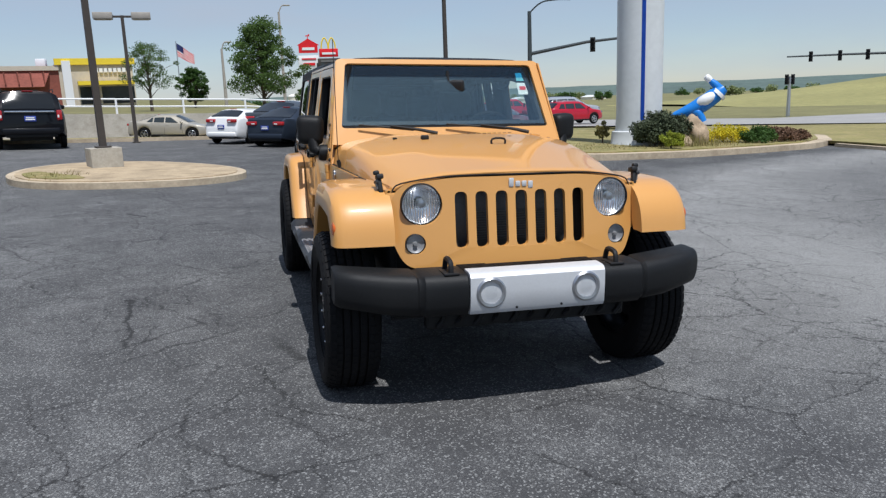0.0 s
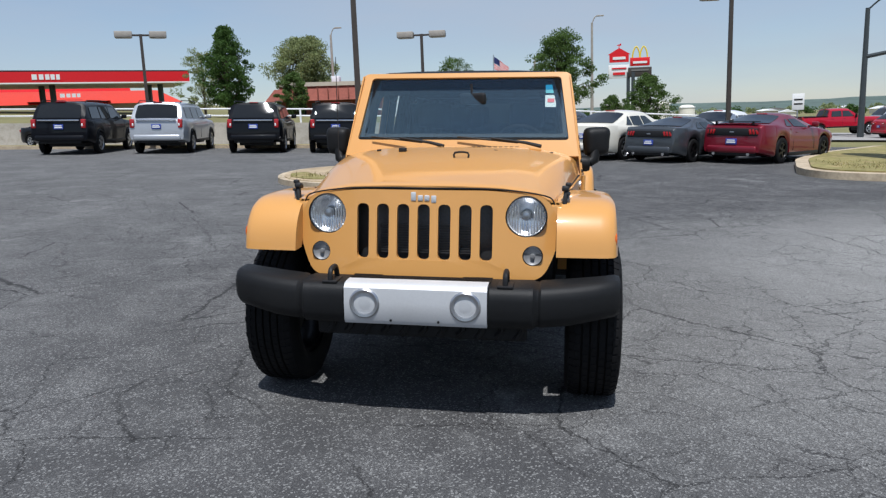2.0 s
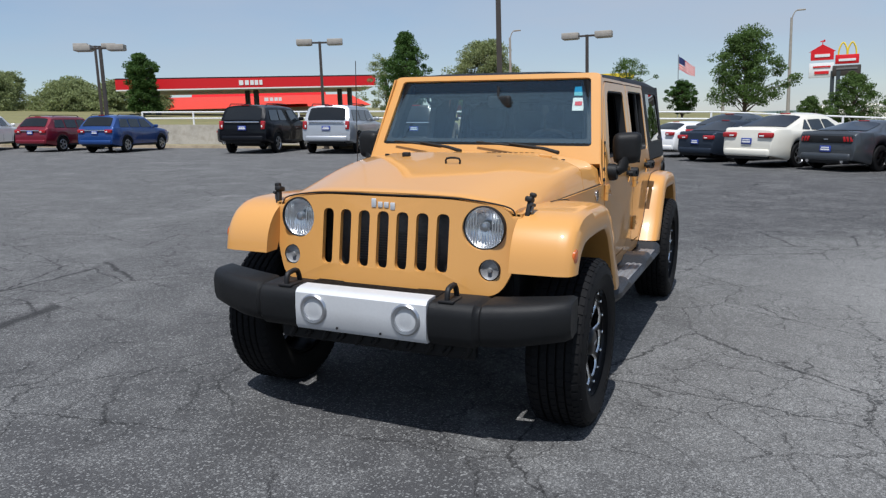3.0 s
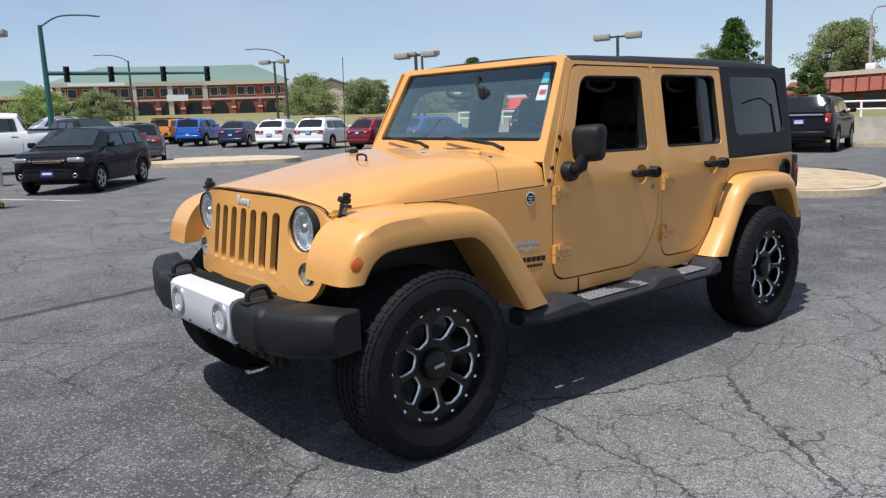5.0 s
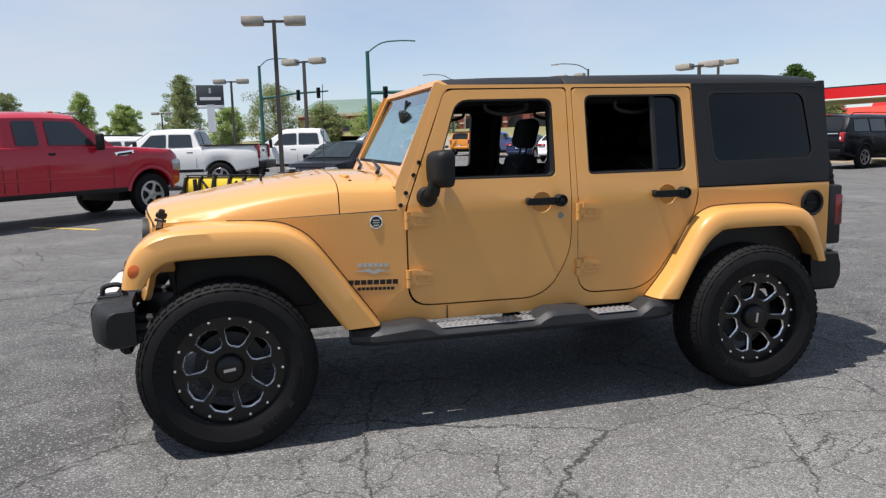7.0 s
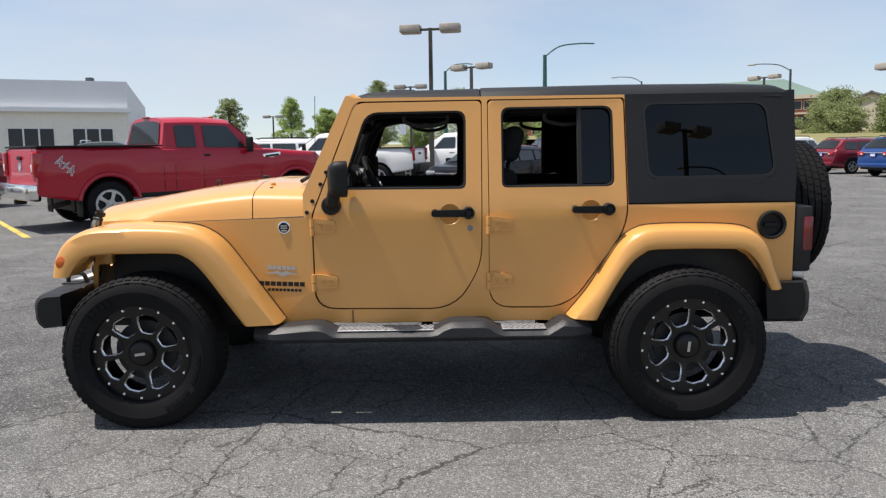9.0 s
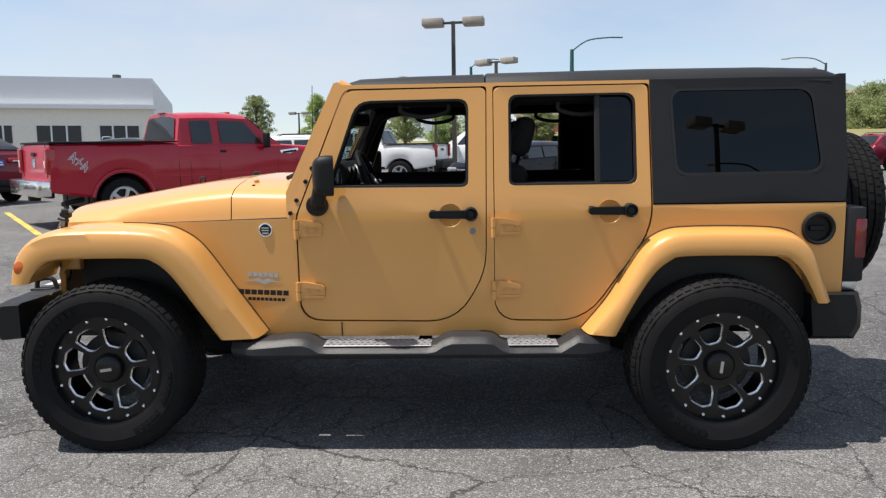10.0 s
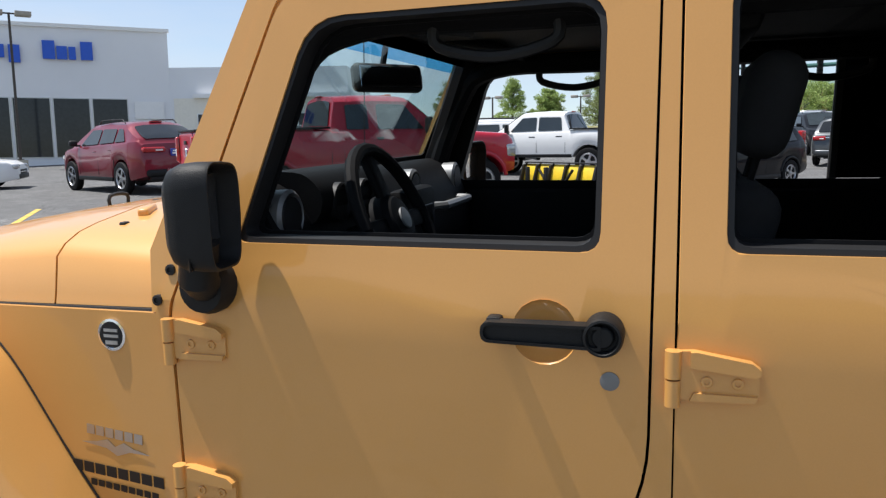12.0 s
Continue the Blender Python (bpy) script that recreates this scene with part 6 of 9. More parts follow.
    part("windshield", screen(y0, y1, 0.92, 0.90, 0.10, 0.93, Vector((0, -0.75, 0.66))), M_SCREEN, root)
    g0, g1 = s.get("rg", (0.12, 0.88))
    part("rear_window", screen(y3, y2, 0.90, 0.86, g0, g1, Vector((0, 0.8, 0.6))), M_REARGLASS, root)

    # lamps, plate, bumpers, mirrors, handles
    zt, hl, wl_ = s.get("tail", (0.9, 0.2, 0.3))
    hz, hh = s.get("hz", 0.72), s.get("hh", 0.15)
    yt = tail - s.get("tin", 0.05)
    for sx in (1, -1):
        if s.get("bars"):
            for k in range(3):
                xb = sx * (half(yt, zt) - 0.10 - 0.085 * k)
                part("tail_lamp", moved(rbox((0, 0, 0), (0.058, 0.10, hl), 0.014, 2), Matrix.Translation((xb, yt + 0.015 + 0.012 * k, zt)) @ Matrix.Rotation(sx * radians(-14), 4, "Y")), M_REDLENS, root)
            lamp = None
        else:
            lamp = part("tail_lamp", rbox((sx * (half(yt, zt) - wl_ * 0.42), yt, zt), (wl_, 0.17, hl), 0.035, 3), M_REDLENS, root)
        if lamp:
            part("reverse_lens", rbox((sx * (half(yt, zt) - wl_ * 0.62), yt + 0.012, zt - hl * 0.12), (wl_ * 0.34, 0.16, hl * 0.3), 0.012), M_WHITE, lamp)
        part("headlamp", rbox((sx * (half(nose + 0.12, hz) - 0.15), nose + 0.13, hz), (0.36, 0.26, hh), 0.05, 3), M_LENSBODY, root)
        arm = part("mirror", rbox((sx * (W + 0.075), y0 + 0.42, belt(y0 + 0.42) + 0.10), (0.19, 0.10, s.get("mir", 0.14)), 0.04, 3), s.get("mirmat", body), root)
        part("mirror_arm", rbox((sx * (W - 0.05), y0 + 0.41, belt(y0 + 0.4) + 0.045), (0.14, 0.06, 0.045), 0.015), M_BLACK, arm)
        for yh in s.get("handles", ()):
            part("handle", rbox((sx * (half(yh, belt(yh) - 0.14) + 0.004), yh, belt(yh) - s.get("hdrop", 0.14)), s.get("hsize", (0.035, 0.2, 0.035)), 0.012), s.get("hmat", body), root)
    part("rear_bumper", rbox((0, tail - 0.03 + s.get("bout", 0.0), s.get("bz", sill + 0.19)), (W * s.get("bw", 1.62), s.get("bd", 0.17), s.get("bh", 0.20)), s.get("br", 0.06), 3), s.get("bump", body), root)
    part("rear_valance", rbox((0, tail - 0.06, sill + 0.07), (W * 1.4, 0.12, 0.12), 0.03), M_PLASTIC, root)
    part("front_bumper", rbox((0, nose + 0.06, sill + 0.17), (W * 1.45, 0.15, 0.18), 0.06, 3), M_PLASTIC, root)
    gr = part("grille", rbox((0, nose + 0.035, s.get("gzc", 0.62)), (W * 1.0, 0.08, s.get("gh_h", 0.18)), 0.035, 3), M_BLACK, root)
    part("grille_bar", rbox((0, nose - 0.006, s.get("gzc", 0.62)), (W * 0.94, 0.02, 0.03), 0.008), M_CHROME, gr)
    if s.get("face"):
        zc = s["gzc"]
        frame_ = plate(rounded([(-0.34, zc - 0.050), (0.34, zc - 0.050), (0.36, zc + 0.045), (-0.36, zc + 0.045)], 0.025, 3), [rounded([(-0.315, zc - 0.030), (0.315, zc - 0.030), (0.33, zc + 0.026), (-0.33, zc + 0.026)], 0.018, 3)], 0.03, lambda u, v, d: Vector((u, nose - 0.028 + d + 0.05 * u * u, v)))
        part("grille_frame", frame_, M_CHROME, gr, "chrome grille frame")
        part("lower_intake", rbox((0, nose + 0.03, sill + 0.21), (W * 1.30, 0.12, 0.24), 0.05, 3), M_PLASTIC, root, "broad black lower intake")
        part("intake_bar", rbox((0, nose - 0.03, sill + 0.34), (W * 1.2, 0.04, 0.02), 0.006), M_PLASTIC, root)
        for sx in (1, -1):
            part("fog_lamp", lathe([(0.055, nose + 0.05), (0.055, nose - 0.01), (0.045, nose - 0.018), (0.030, nose + 0.0), (0.001, nose + 0.004)], 18, "y", (sx * W * 0.70, 0, sill + 0.20)), M_CHROME, root)
    if s.get("trim"):
        part("tail_trim", rbox((0, tail - 0.005, s["trim"]), (W * 1.36, 0.05, 0.05), 0.015), M_CHROME, root)
    if s.get("panel"):
        part("tail_panel", rbox((0, tail - 0.012, s["panel"]), (W * 1.52, 0.05, 0.20), 0.03), M_BLACK, root)
        part("tail_emblem", rbox((0, tail + 0.016, s["panel"]), (0.12, 0.01, 0.03), 0.004), M_ALLOY, root)
        part("diffuser", rbox((0, tail - 0.03, sill + 0.10), (W * 1.2, 0.10, 0.13), 0.03), M_BLACK, root)
        for sx in (1, -1):
            part("exhaust_tip", tube([(sx * W * 0.52, tail - 0.1, sill + 0.07), (sx * W * 0.52, tail + 0.03, sill + 0.07)], 0.045, 10), M_CHROME, root)
    if s.get("spoiler"):
        part("spoiler", joined(rbox((0, tail - 0.12, s["spoiler"] + 0.10), (W * 1.45, 0.16, 0.022), 0.01), rbox((W * 0.55, tail - 0.12, s["spoiler"] + 0.05), (0.03, 0.10, 0.11), 0.01), rbox((-W * 0.55, tail - 0.12, s["spoiler"] + 0.05), (0.03, 0.10, 0.11), 0.01)), M_BLACK, root)
    zp = s.get("plate", 0.85)
    pl = part("licence_plate", rbox((0, tail + 0.012, zp), (0.31, 0.03, 0.16), 0.008), M_PLATEBLUE, root)
    part("plate_bar", boxes([((0, tail + 0.029, zp + 0.035), (0.22, 0.006, 0.03)), ((0, tail + 0.029, zp - 0.02), (0.25, 0.006, 0.04))]), M_WHITE, pl)
    if s.get("front_plate"):
        pl = part("licence_plate", rbox((0, nose - 0.02, s["front_plate"]), (0.31, 0.03, 0.16), 0.008), M_PLATEBLUE, root)
        part("plate_bar", boxes([((0, nose - 0.037, s["front_plate"]), (0.22, 0.006, 0.05))]), M_WHITE, pl)
    if s.get("rack"):
        for sx in (1, -1):
            xr = sx * wt * 0.90
            part("roof_rail", tube([(xr, y1 + 0.30, H - 0.06), (xr, y1 + 0.42, H + 0.02), (xr, (y1 + y2) / 2, H + 0.03), (xr, y2 - 0.30, H + 0.02), (xr, y2 - 0.18, H - 0.06)], 0.016, 6), s.get("railmat", M_BLACK), root)
    if s.get("cap"):
        part("roof_panel", rbox((0, (y1 + y2) / 2, H - 0.02), (wt * 1.66, y2 - y1 + 0.1, 0.05), 0.02), s["cap"], root, "black roof panel")
    if s.get("wiper", True):
        part("third_lamp", rbox((0, y2 + 0.02, H - 0.03), (0.30, 0.05, 0.025), 0.008), M_REDLENS, root)
    car_wheels(root, r, W - 0.25 * r + 0.005, yf, yr, rim)
    # door seams, arch lips and the dark sill
    for yd in s.get("seams", ()):
        for sx in (1, -1):
            rows = [[(sx * (half(yd, z) + k), yd + e, z) for k, e in ((-0.01, -0.005), (0.002, -0.005), (0.002, 0.005), (-0.01, 0.005))] for z in [sill + 0.14 + (belt(yd) - sill - 0.16) * i / 5 for i in range(6)]]
            part("door_seam", loft(rows), M_BLACK, root)
    lip = s.get("lip", M_PLASTIC)
    for sx in (1, -1):
        if lip:
            for y in (yf, yr):
                pts = [(sx * (wide(y + R * math.sin(radians(a))) * 0.985), y + R * math.sin(radians(a)), r + R * math.cos(radians(a))) for a in range(-80, 81, 10)]
                part("arch_lip", tube(pts, s.get("flare", 0.030), 8), lip, root)
        part("sill_trim", rbox((sx * (W * 0.965), (yf + yr) / 2, sill + 0.045), (0.06, yr - yf - 2 * R, 0.10), 0.015), M_PLASTIC, root)
    return root


M_LENSBODY = material("headlamp_unit", (0.42, 0.43, 0.44), rough=0.08, metal=0.6, coat=0.6, vary=0.2)

SUV_BIG = dict(W=1.93, H=1.76, r=0.375, axles=(-1.48, 1.50), sill=0.36, round=0.5, pinch=(0.12, 0.09), line=[(-2.42, 0.88), (-2.38, 0.98), (-2.25, 1.05), (-1.25, 1.13), (-1.05, 1.14), (2.40, 1.16), (2.47, 1.06), (2.50, 0.80)],
               gh=(-1.20, -0.50, 2.10, 2.44), tumble=0.80, win=[(-0.72, 0.22, 0.36, 0.0), (0.30, 1.12, 0, 0), (1.22, 2.02, 0, 0.06)], tail=(1.02, 0.30, 0.15), plate=0.92, trim=1.13, rack=True, seams=(-0.85, 0.26, 1.16), handles=(0.05, 0.98), hz=0.86, gzc=0.82, gh_h=0.30, rg=(0.06, 0.86), hh=0.18)
SUV_MID = dict(W=1.93, H=1.72, r=0.37, axles=(-1.46, 1.46), sill=0.30, pinch=(0.18, 0.12), line=[(-2.42, 0.78), (-2.38, 0.88), (-2.2, 0.97), (-1.3, 1.08), (2.30, 1.14), (2.42, 1.05), (2.48, 0.75)],
               gh=(-1.3, -0.45, 1.85, 2.34), tumble=0.76, win=[(-0.72, 0.20, 0.42, 0.0), (0.28, 1.08, 0, 0), (1.17, 1.88, 0, 0.16)], tail=(0.98, 0.16, 0.34), plate=0.92, rack=True, seams=(-0.85, 0.24, 1.12), handles=(0.05, 0.95), hz=0.82, gzc=0.76, gh_h=0.24, rg=(0.08, 0.84), trim=1.02)
SUV_SMALL = dict(W=1.86, H=1.66, r=0.355, axles=(-1.35, 1.35), sill=0.27, pinch=(0.24, 0.16), line=[(-2.22, 0.70), (-2.18, 0.80), (-2.0, 0.92), (-1.2, 1.04), (2.05, 1.13), (2.18, 1.04), (2.25, 0.74)],
                 gh=(-1.25, -0.35, 1.40, 2.08), tumble=0.74, win=[(-0.66, 0.20, 0.40, 0.0), (0.28, 1.02, 0, 0.02), (1.10, 1.62, 0, 0.26)], tail=(0.96, 0.13, 0.44), plate=0.76, rack=True, railmat=M_ALLOY, seams=(-0.8, 0.24, 1.06), handles=(0.05, 0.88), hz=0.80, gzc=0.66, rg=(0.08, 0.82))
BOXY = dict(W=1.80, H=1.56, r=0.335, axles=(-1.285, 1.285), sill=0.25, round=0.55, pinch=(0.16, 0.08), line=[(-2.05, 0.72), (-2.02, 0.84), (-1.88, 0.94), (-1.2, 1.02), (1.92, 1.10), (2.0, 1.0), (2.05, 0.68)],
            gh=(-1.22, -0.48, 1.66, 1.96), tumble=0.80, win=[(-0.66, 0.26, 0.40, 0.0), (0.34, 1.06, 0, 0), (1.16, 1.58, 0.02, 0.12)], tail=(1.16, 0.36, 0.14), plate=0.7, seams=(-0.8, 0.30, 1.1), handles=(0.1, 0.92), hz=0.80, hh=0.13, gzc=0.79, gh_h=0.10, front_plate=0.50, rg=(0.08, 0.85), face=True)
SEDAN = dict(W=1.84, H=1.46, r=0.335, axles=(-1.40, 1.38), sill=0.21, pinch=(0.28, 0.22), line=[(-2.30, 0.58), (-2.26, 0.66), (-2.05, 0.76), (-1.2, 0.92), (1.3, 1.00), (2.22, 1.03), (2.33, 0.96), (2.38, 0.66)],
             gh=(-1.25, -0.35, 0.72, 1.80), tumble=0.70, win=[(-0.62, 0.14, 0.46, 0.0), (0.21, 0.80, 0, 0.02), (0.87, 1.22, 0, 0.30)], tail=(0.86, 0.14, 0.42), plate=0.70, seams=(-0.85, 0.18, 0.95), handles=(0.0, 0.80), hz=0.64, gzc=0.5, rg=(0.08, 0.88), bw=1.5)
COUPE = dict(W=1.88, H=1.36, r=0.35, axles=(-1.36, 1.36), sill=0.20, pinch=(0.26, 0.16), line=[(-2.38, 0.58), (-2.34, 0.68), (-2.1, 0.80), (-1.0, 0.92), (1.0, 0.98), (1.6, 1.03), (2.24, 1.03), (2.34, 0.96), (2.38, 0.62)],
             gh=(-0.85, 0.0, 0.70, 1.82), tumble=0.68, win=[(-0.28, 0.62, 0.44, 0.0), (0.72, 1.08, 0.0, 0.26)], tail=(0.86, 0.14, 0.40), plate=0.60, seams=(-0.62, 0.72), handles=(0.5,), hz=0.66, gzc=0.5, rg=(0.06, 0.90), panel=0.85, bw=1.5, bars=True)
HATCH = dict(W=1.77, H=1.46, r=0.33, axles=(-1.30, 1.30), sill=0.22, pinch=(0.26, 0.18), line=[(-2.15, 0.58), (-2.10, 0.68), (-1.9, 0.78), (-1.1, 0.92), (1.75, 1.06), (2.05, 1.02), (2.16, 0.62)],
             gh=(-1.2, -0.35, 1.15, 1.98), tumble=0.72, win=[(-0.60, 0.16, 0.44, 0.0), (0.23, 0.92, 0, 0.02), (0.99, 1.36, 0, 0.26)], tail=(0.96, 0.14, 0.40), plate=0.72, seams=(-0.8, 0.2, 0.96), handles=(0.0, 0.80), hz=0.66, gzc=0.5, rg=(0.14, 0.86), bw=1.5)
BRONCO = dict(BOXY, H=1.74, face=False, front_plate=None, sill=0.38, r=0.37, gap=0.08, line=[(-2.05, 0.95), (-2.02, 1.05), (-1.88, 1.12), (-1.0, 1.15), (1.92, 1.16), (2.0, 1.10), (2.05, 0.80)], gh=(-1.05, -0.62, 1.76, 1.98), tumble=0.84, win=[(-0.72, 0.10, 0.22, 0.0), (0.18, 0.92, 0, 0), (1.02, 1.70, 0.0, 0.06)], tail=(1.02, 0.26, 0.13), rg=(0.06, 0.84), hz=0.95, gzc=0.95, lip=M_PLASTIC)
ESCAPE = dict(SUV_SMALL, r=0.37, sill=0.29, lip=None, mirmat=M_BLACK, railmat=M_BLACK, tail=(1.00, 0.11, 0.52), trim=None, plate=0.93, line=[(-2.22, 0.72), (-2.18, 0.82), (-2.02, 0.94), (-1.2, 1.05), (1.2, 1.15), (2.05, 1.19), (2.18, 1.10), (2.25, 0.78)],
              gh=(-1.30, -0.45, 1.35, 2.14), win=[(-0.76, 0.18, 0.44, 0.0), (0.26, 1.00, 0, 0.04), (1.06, 1.56, 0.0, 0.30)], bump=M_PLASTIC, bz=0.48, bh=0.16)
for one in (SEDAN, COUPE, HATCH):
    one["lip"] = None


def on_lot(x, y, rz):
    """A pose on the tilted lot, facing -y turned by rz."""
    return Matrix.Translation((x, y, gz(x, y))) @ pose(0, 0, 0, 0, math.degrees(math.atan(SLOPE)), 0) @ pose(0, 0, 0, 0, 0, rz)


def by_rear(x, y, rz, s):
    """Pose from the middle of the rear axle."""
    yr = s["axles"][1]
    return on_lot(x + yr * math.sin(radians(rz)), y - yr * math.cos(radians(rz)), rz)

P_BLACK = paint("black_car_paint", (0.006, 0.0066, 0.009))
P_SILVER = paint("silver_car_paint", (0.42, 0.44, 0.47), 0.35)
P_WHITE = paint("white_car_paint", (0.75, 0.75, 0.74))
P_CREAM = paint("pearl_white_paint", (0.70, 0.67, 0.58))
P_GREY = paint("grey_car_paint", (0.055, 0.062, 0.070), 0.3)
P_RED = paint("ruby_red_paint", (0.17, 0.008, 0.020), 0.2)
P_BRED = paint("race_red_paint", (0.40, 0.005, 0.022))
P_NAVY = paint("navy_car_paint", (0.015, 0.025, 0.075), 0.2)
P_BLUE = paint("blue_car_paint", (0.012, 0.05, 0.19), 0.2)
P_VBLUE = paint("bright_blue_paint", (0.015, 0.10, 0.42))
P_ORANGE = paint("orange_car_paint", (0.62, 0.22, 0.02))
P_BEIGE = paint("beige_car_paint", (0.42, 0.38, 0.31), 0.3)
P_SLATE = paint("slate_blue_paint", (0.022, 0.030, 0.045), 0.2)

ROW = 194.5
vehicle("suv", "silver full-size SUV seen tail-on, parked at the far kerb", "car", P_SILVER, by_rear(-13.2, 18.9, ROW, SUV_BIG), SUV_BIG)
vehicle("suv", "black full-size SUV with chrome tailgate trim", "car", P_BLACK, by_rear(-10.15, 19.8, ROW, SUV_BIG), SUV_BIG)
vehicle("suv", "black full-size SUV with bright tailgate trim beside the lamp island", "car", P_BLACK, by_rear(-7.45, 20.5, ROW, SUV_BIG), SUV_BIG)
vehicle("suv", "dark grey full-size SUV with bright tailgate trim", "car", P_BLACK, by_rear(-15.95, 17.7, ROW, SUV_BIG), SUV_BIG)
vehicle("suv", "blue mid-size SUV at the end of the far row", "car", P_BLUE, on_lot(-21.64, 17.12, 194) @ Matrix.Scale(0.82, 4), SUV_MID)
vehicle("suv", "dark red mid-size SUV beside the blue one", "car", P_RED, on_lot(-24.6, 16.8, 192) @ Matrix.Scale(0.80, 4), SUV_MID)
vehicle("suv", "white mid-size SUV in the distant row", "car", P_WHITE, on_lot(-27.98, 15.67, 214) @ Matrix.Scale(0.85, 4), dict(SUV_MID, lip=M_PLASTIC))
vehicle("suv", "white crossover in the distant row", "car", P_WHITE, on_lot(-31.36, 15.0, 224) @ Matrix.Scale(0.86, 4), SUV_SMALL)
vehicle("suv", "navy crossover in the distant row", "car", P_NAVY, on_lot(-34.3, 14.3, 224) @ Matrix.Scale(0.81, 4), dict(SUV_SMALL, lip=None))
vehicle("suv", "bright blue boxy off-roader in the distant row", "car", P_VBLUE, on_lot(-37.25, 13.15, 226) @ Matrix.Scale(0.86, 4), BRONCO)
vehicle("suv", "orange boxy off-roader with a black roof in the distant row", "car", P_ORANGE, on_lot(-41.2, 13.1, 224) @ Matrix.Scale(0.84, 4), dict(BRONCO, cap=M_BLACK))
vehicle("coupe", "dark red coupe with a rear spoiler", "car", P_RED, by_rear(5.68, 16.5, 141, COUPE), dict(COUPE, spoiler=1.03), rim=M_GLOSSBLACK)
vehicle("coupe", "dark grey coupe with black wheels", "car", P_GREY, by_rear(3.40, 16.6, 144, COUPE) @ Matrix.Scale(0.93, 4), COUPE, rim=M_GLOSSBLACK)
vehicle("sedan", "pearl white sedan with red tail lamps", "car", P_CREAM, by_rear(1.60, 17.6, 146, SEDAN), SEDAN)
vehicle("sedan", "dark slate sedan parked at the far kerb", "car", P_SLATE, by_rear(-0.10, 19.3, 147, SEDAN) @ Matrix.Scale(0.86, 4), SEDAN)
vehicle("hatchback", "white hatchback parked at the far kerb", "car", P_WHITE, by_rear(-1.55, 21.4, 147, HATCH) @ Matrix.Scale(0.82, 4), HATCH)
vehicle("crossover", "black boxy crossover facing the lot with a dealer plate", "car", P_BLACK, on_lot(-15.5, 1.5, 50) @ Matrix.Scale(0.91, 4), BOXY)
vehicle("suv", "dark grey SUV parked tail-out behind the boxy crossover", "car", P_GREY, on_lot(-25.1, 5.9, 250) @ Matrix.Scale(0.86, 4), dict(SUV_MID, tail=(1.0, 0.14, 0.42)))
vehicle("sedan", "beige sedan on the drive below the wall", "car", P_BEIGE, on_lot(-3.7, 26.0, 75) @ Matrix.Scale(0.66, 4), SEDAN)
vehicle("suv", "ruby red crossover with black mirrors parked near the showroom", "car", P_RED, on_lot(-15.25, -13.9, 335) @ Matrix.Scale(1.12, 4), ESCAPE)

# ---- pickups and more parked cars ----
PICKUP = dict(W=2.03, H=1.98, r=0.42, axles=(-1.95, 1.95), sill=0.56, gap=0.08, round=0.5, pinch=(0.10, 0.03), line=[(-2.80, 1.05), (-2.77, 1.22), (-2.62, 1.31), (-1.1, 1.38), (0.90, 1.38), (0.915, 1.42), (3.29, 1.42), (3.32, 1.38), (3.33, 1.0)],
              gh=(-1.05, -0.32, 0.74, 0.90), tumble=0.80, win=[(-0.60, 0.14, 0.34, 0.0), (0.24, 0.62, 0, 0.0)], tail=(1.16, 0.42, 0.15), tin=0.03, plate=0.66, seams=(-0.92, 0.19, 0.68, 0.905), handles=(0.05,), hz=1.02, hh=0.26,
              gzc=0.98, gh_h=0.40, mir=0.32, mirmat=M_PLASTIC, bump=M_CHROME, hmat=M_PLASTIC, rg=(0.12, 0.86), bw=1.9, bout=0.14, bz=0.74, bd=0.24, bh=0.25, br=0.03)


def pickup(label, body, m, s=PICKUP, rim=None):
    t = vehicle("pickup_truck", label, "truck", body, m, s, "trucks parked on the lot", rim)
    tail, cab = s["line"][-1][0], s["gh"][3]
    zb = s["line"][-3][1] + 0.045
    mid, ln = (tail + cab) / 2, tail - cab - 0.04
    for sx in (1, -1):
        part("bed_rail", rbox((sx * 0.95, mid, zb), (0.11, ln, 0.035), 0.01), M_PLASTIC, t, "black bed rail cap")
    part("tailgate_cap", rbox((0, tail - 0.05, zb), (1.9, 0.09, 0.035), 0.01), M_PLASTIC, t)
    part("bed_liner", rbox((0, mid, zb - 0.003), (1.76, ln - 0.1, 0.01), 0.002), M_BLACK, t)
    part("hitch", rbox((0, tail + 0.05, 0.52), (0.12, 0.2, 0.1), 0.02), M_BLACK, t)
    part("tailgate_handle", rbox((0, tail + 0.012, zb - 0.20), (0.24, 0.02, 0.07), 0.008), M_BLACK, t)
    for sx in (1, -1):
        part("tailgate_seam", boxes([((sx * 0.80, tail + 0.001, zb - 0.33), (0.012, 0.012, 0.58))]), M_BLACK, t)
    return t


RED = dict(PICKUP)
RED.update(H=2.13, r=0.44, gap=0.12, sill=0.53, lip=P_BRED, flare=0.042, axles=(-2.0, 2.10), line=[(-2.80, 1.05), (-2.77, 1.24), (-2.62, 1.34), (-1.3, 1.43), (1.03, 1.45), (1.045, 1.48), (3.29, 1.48), (3.32, 1.42), (3.33, 1.0)],
           gh=(-1.25, -0.52, 0.90, 1.02), win=[(-0.80, 0.12, 0.36, 0.0), (0.30, 0.72, 0, 0.0)], seams=(-1.12, 0.20, 0.80, 1.035), handles=(0.10,), hdrop=0.17, hsize=(0.03, 0.15, 0.15), tail=(1.20, 0.46, 0.16), bz=0.72, bh=0.28)
red_truck = pickup("bright red extended-cab pickup with chrome rear bumper", P_BRED, on_lot(-11.45, -5.28, 224), RED)
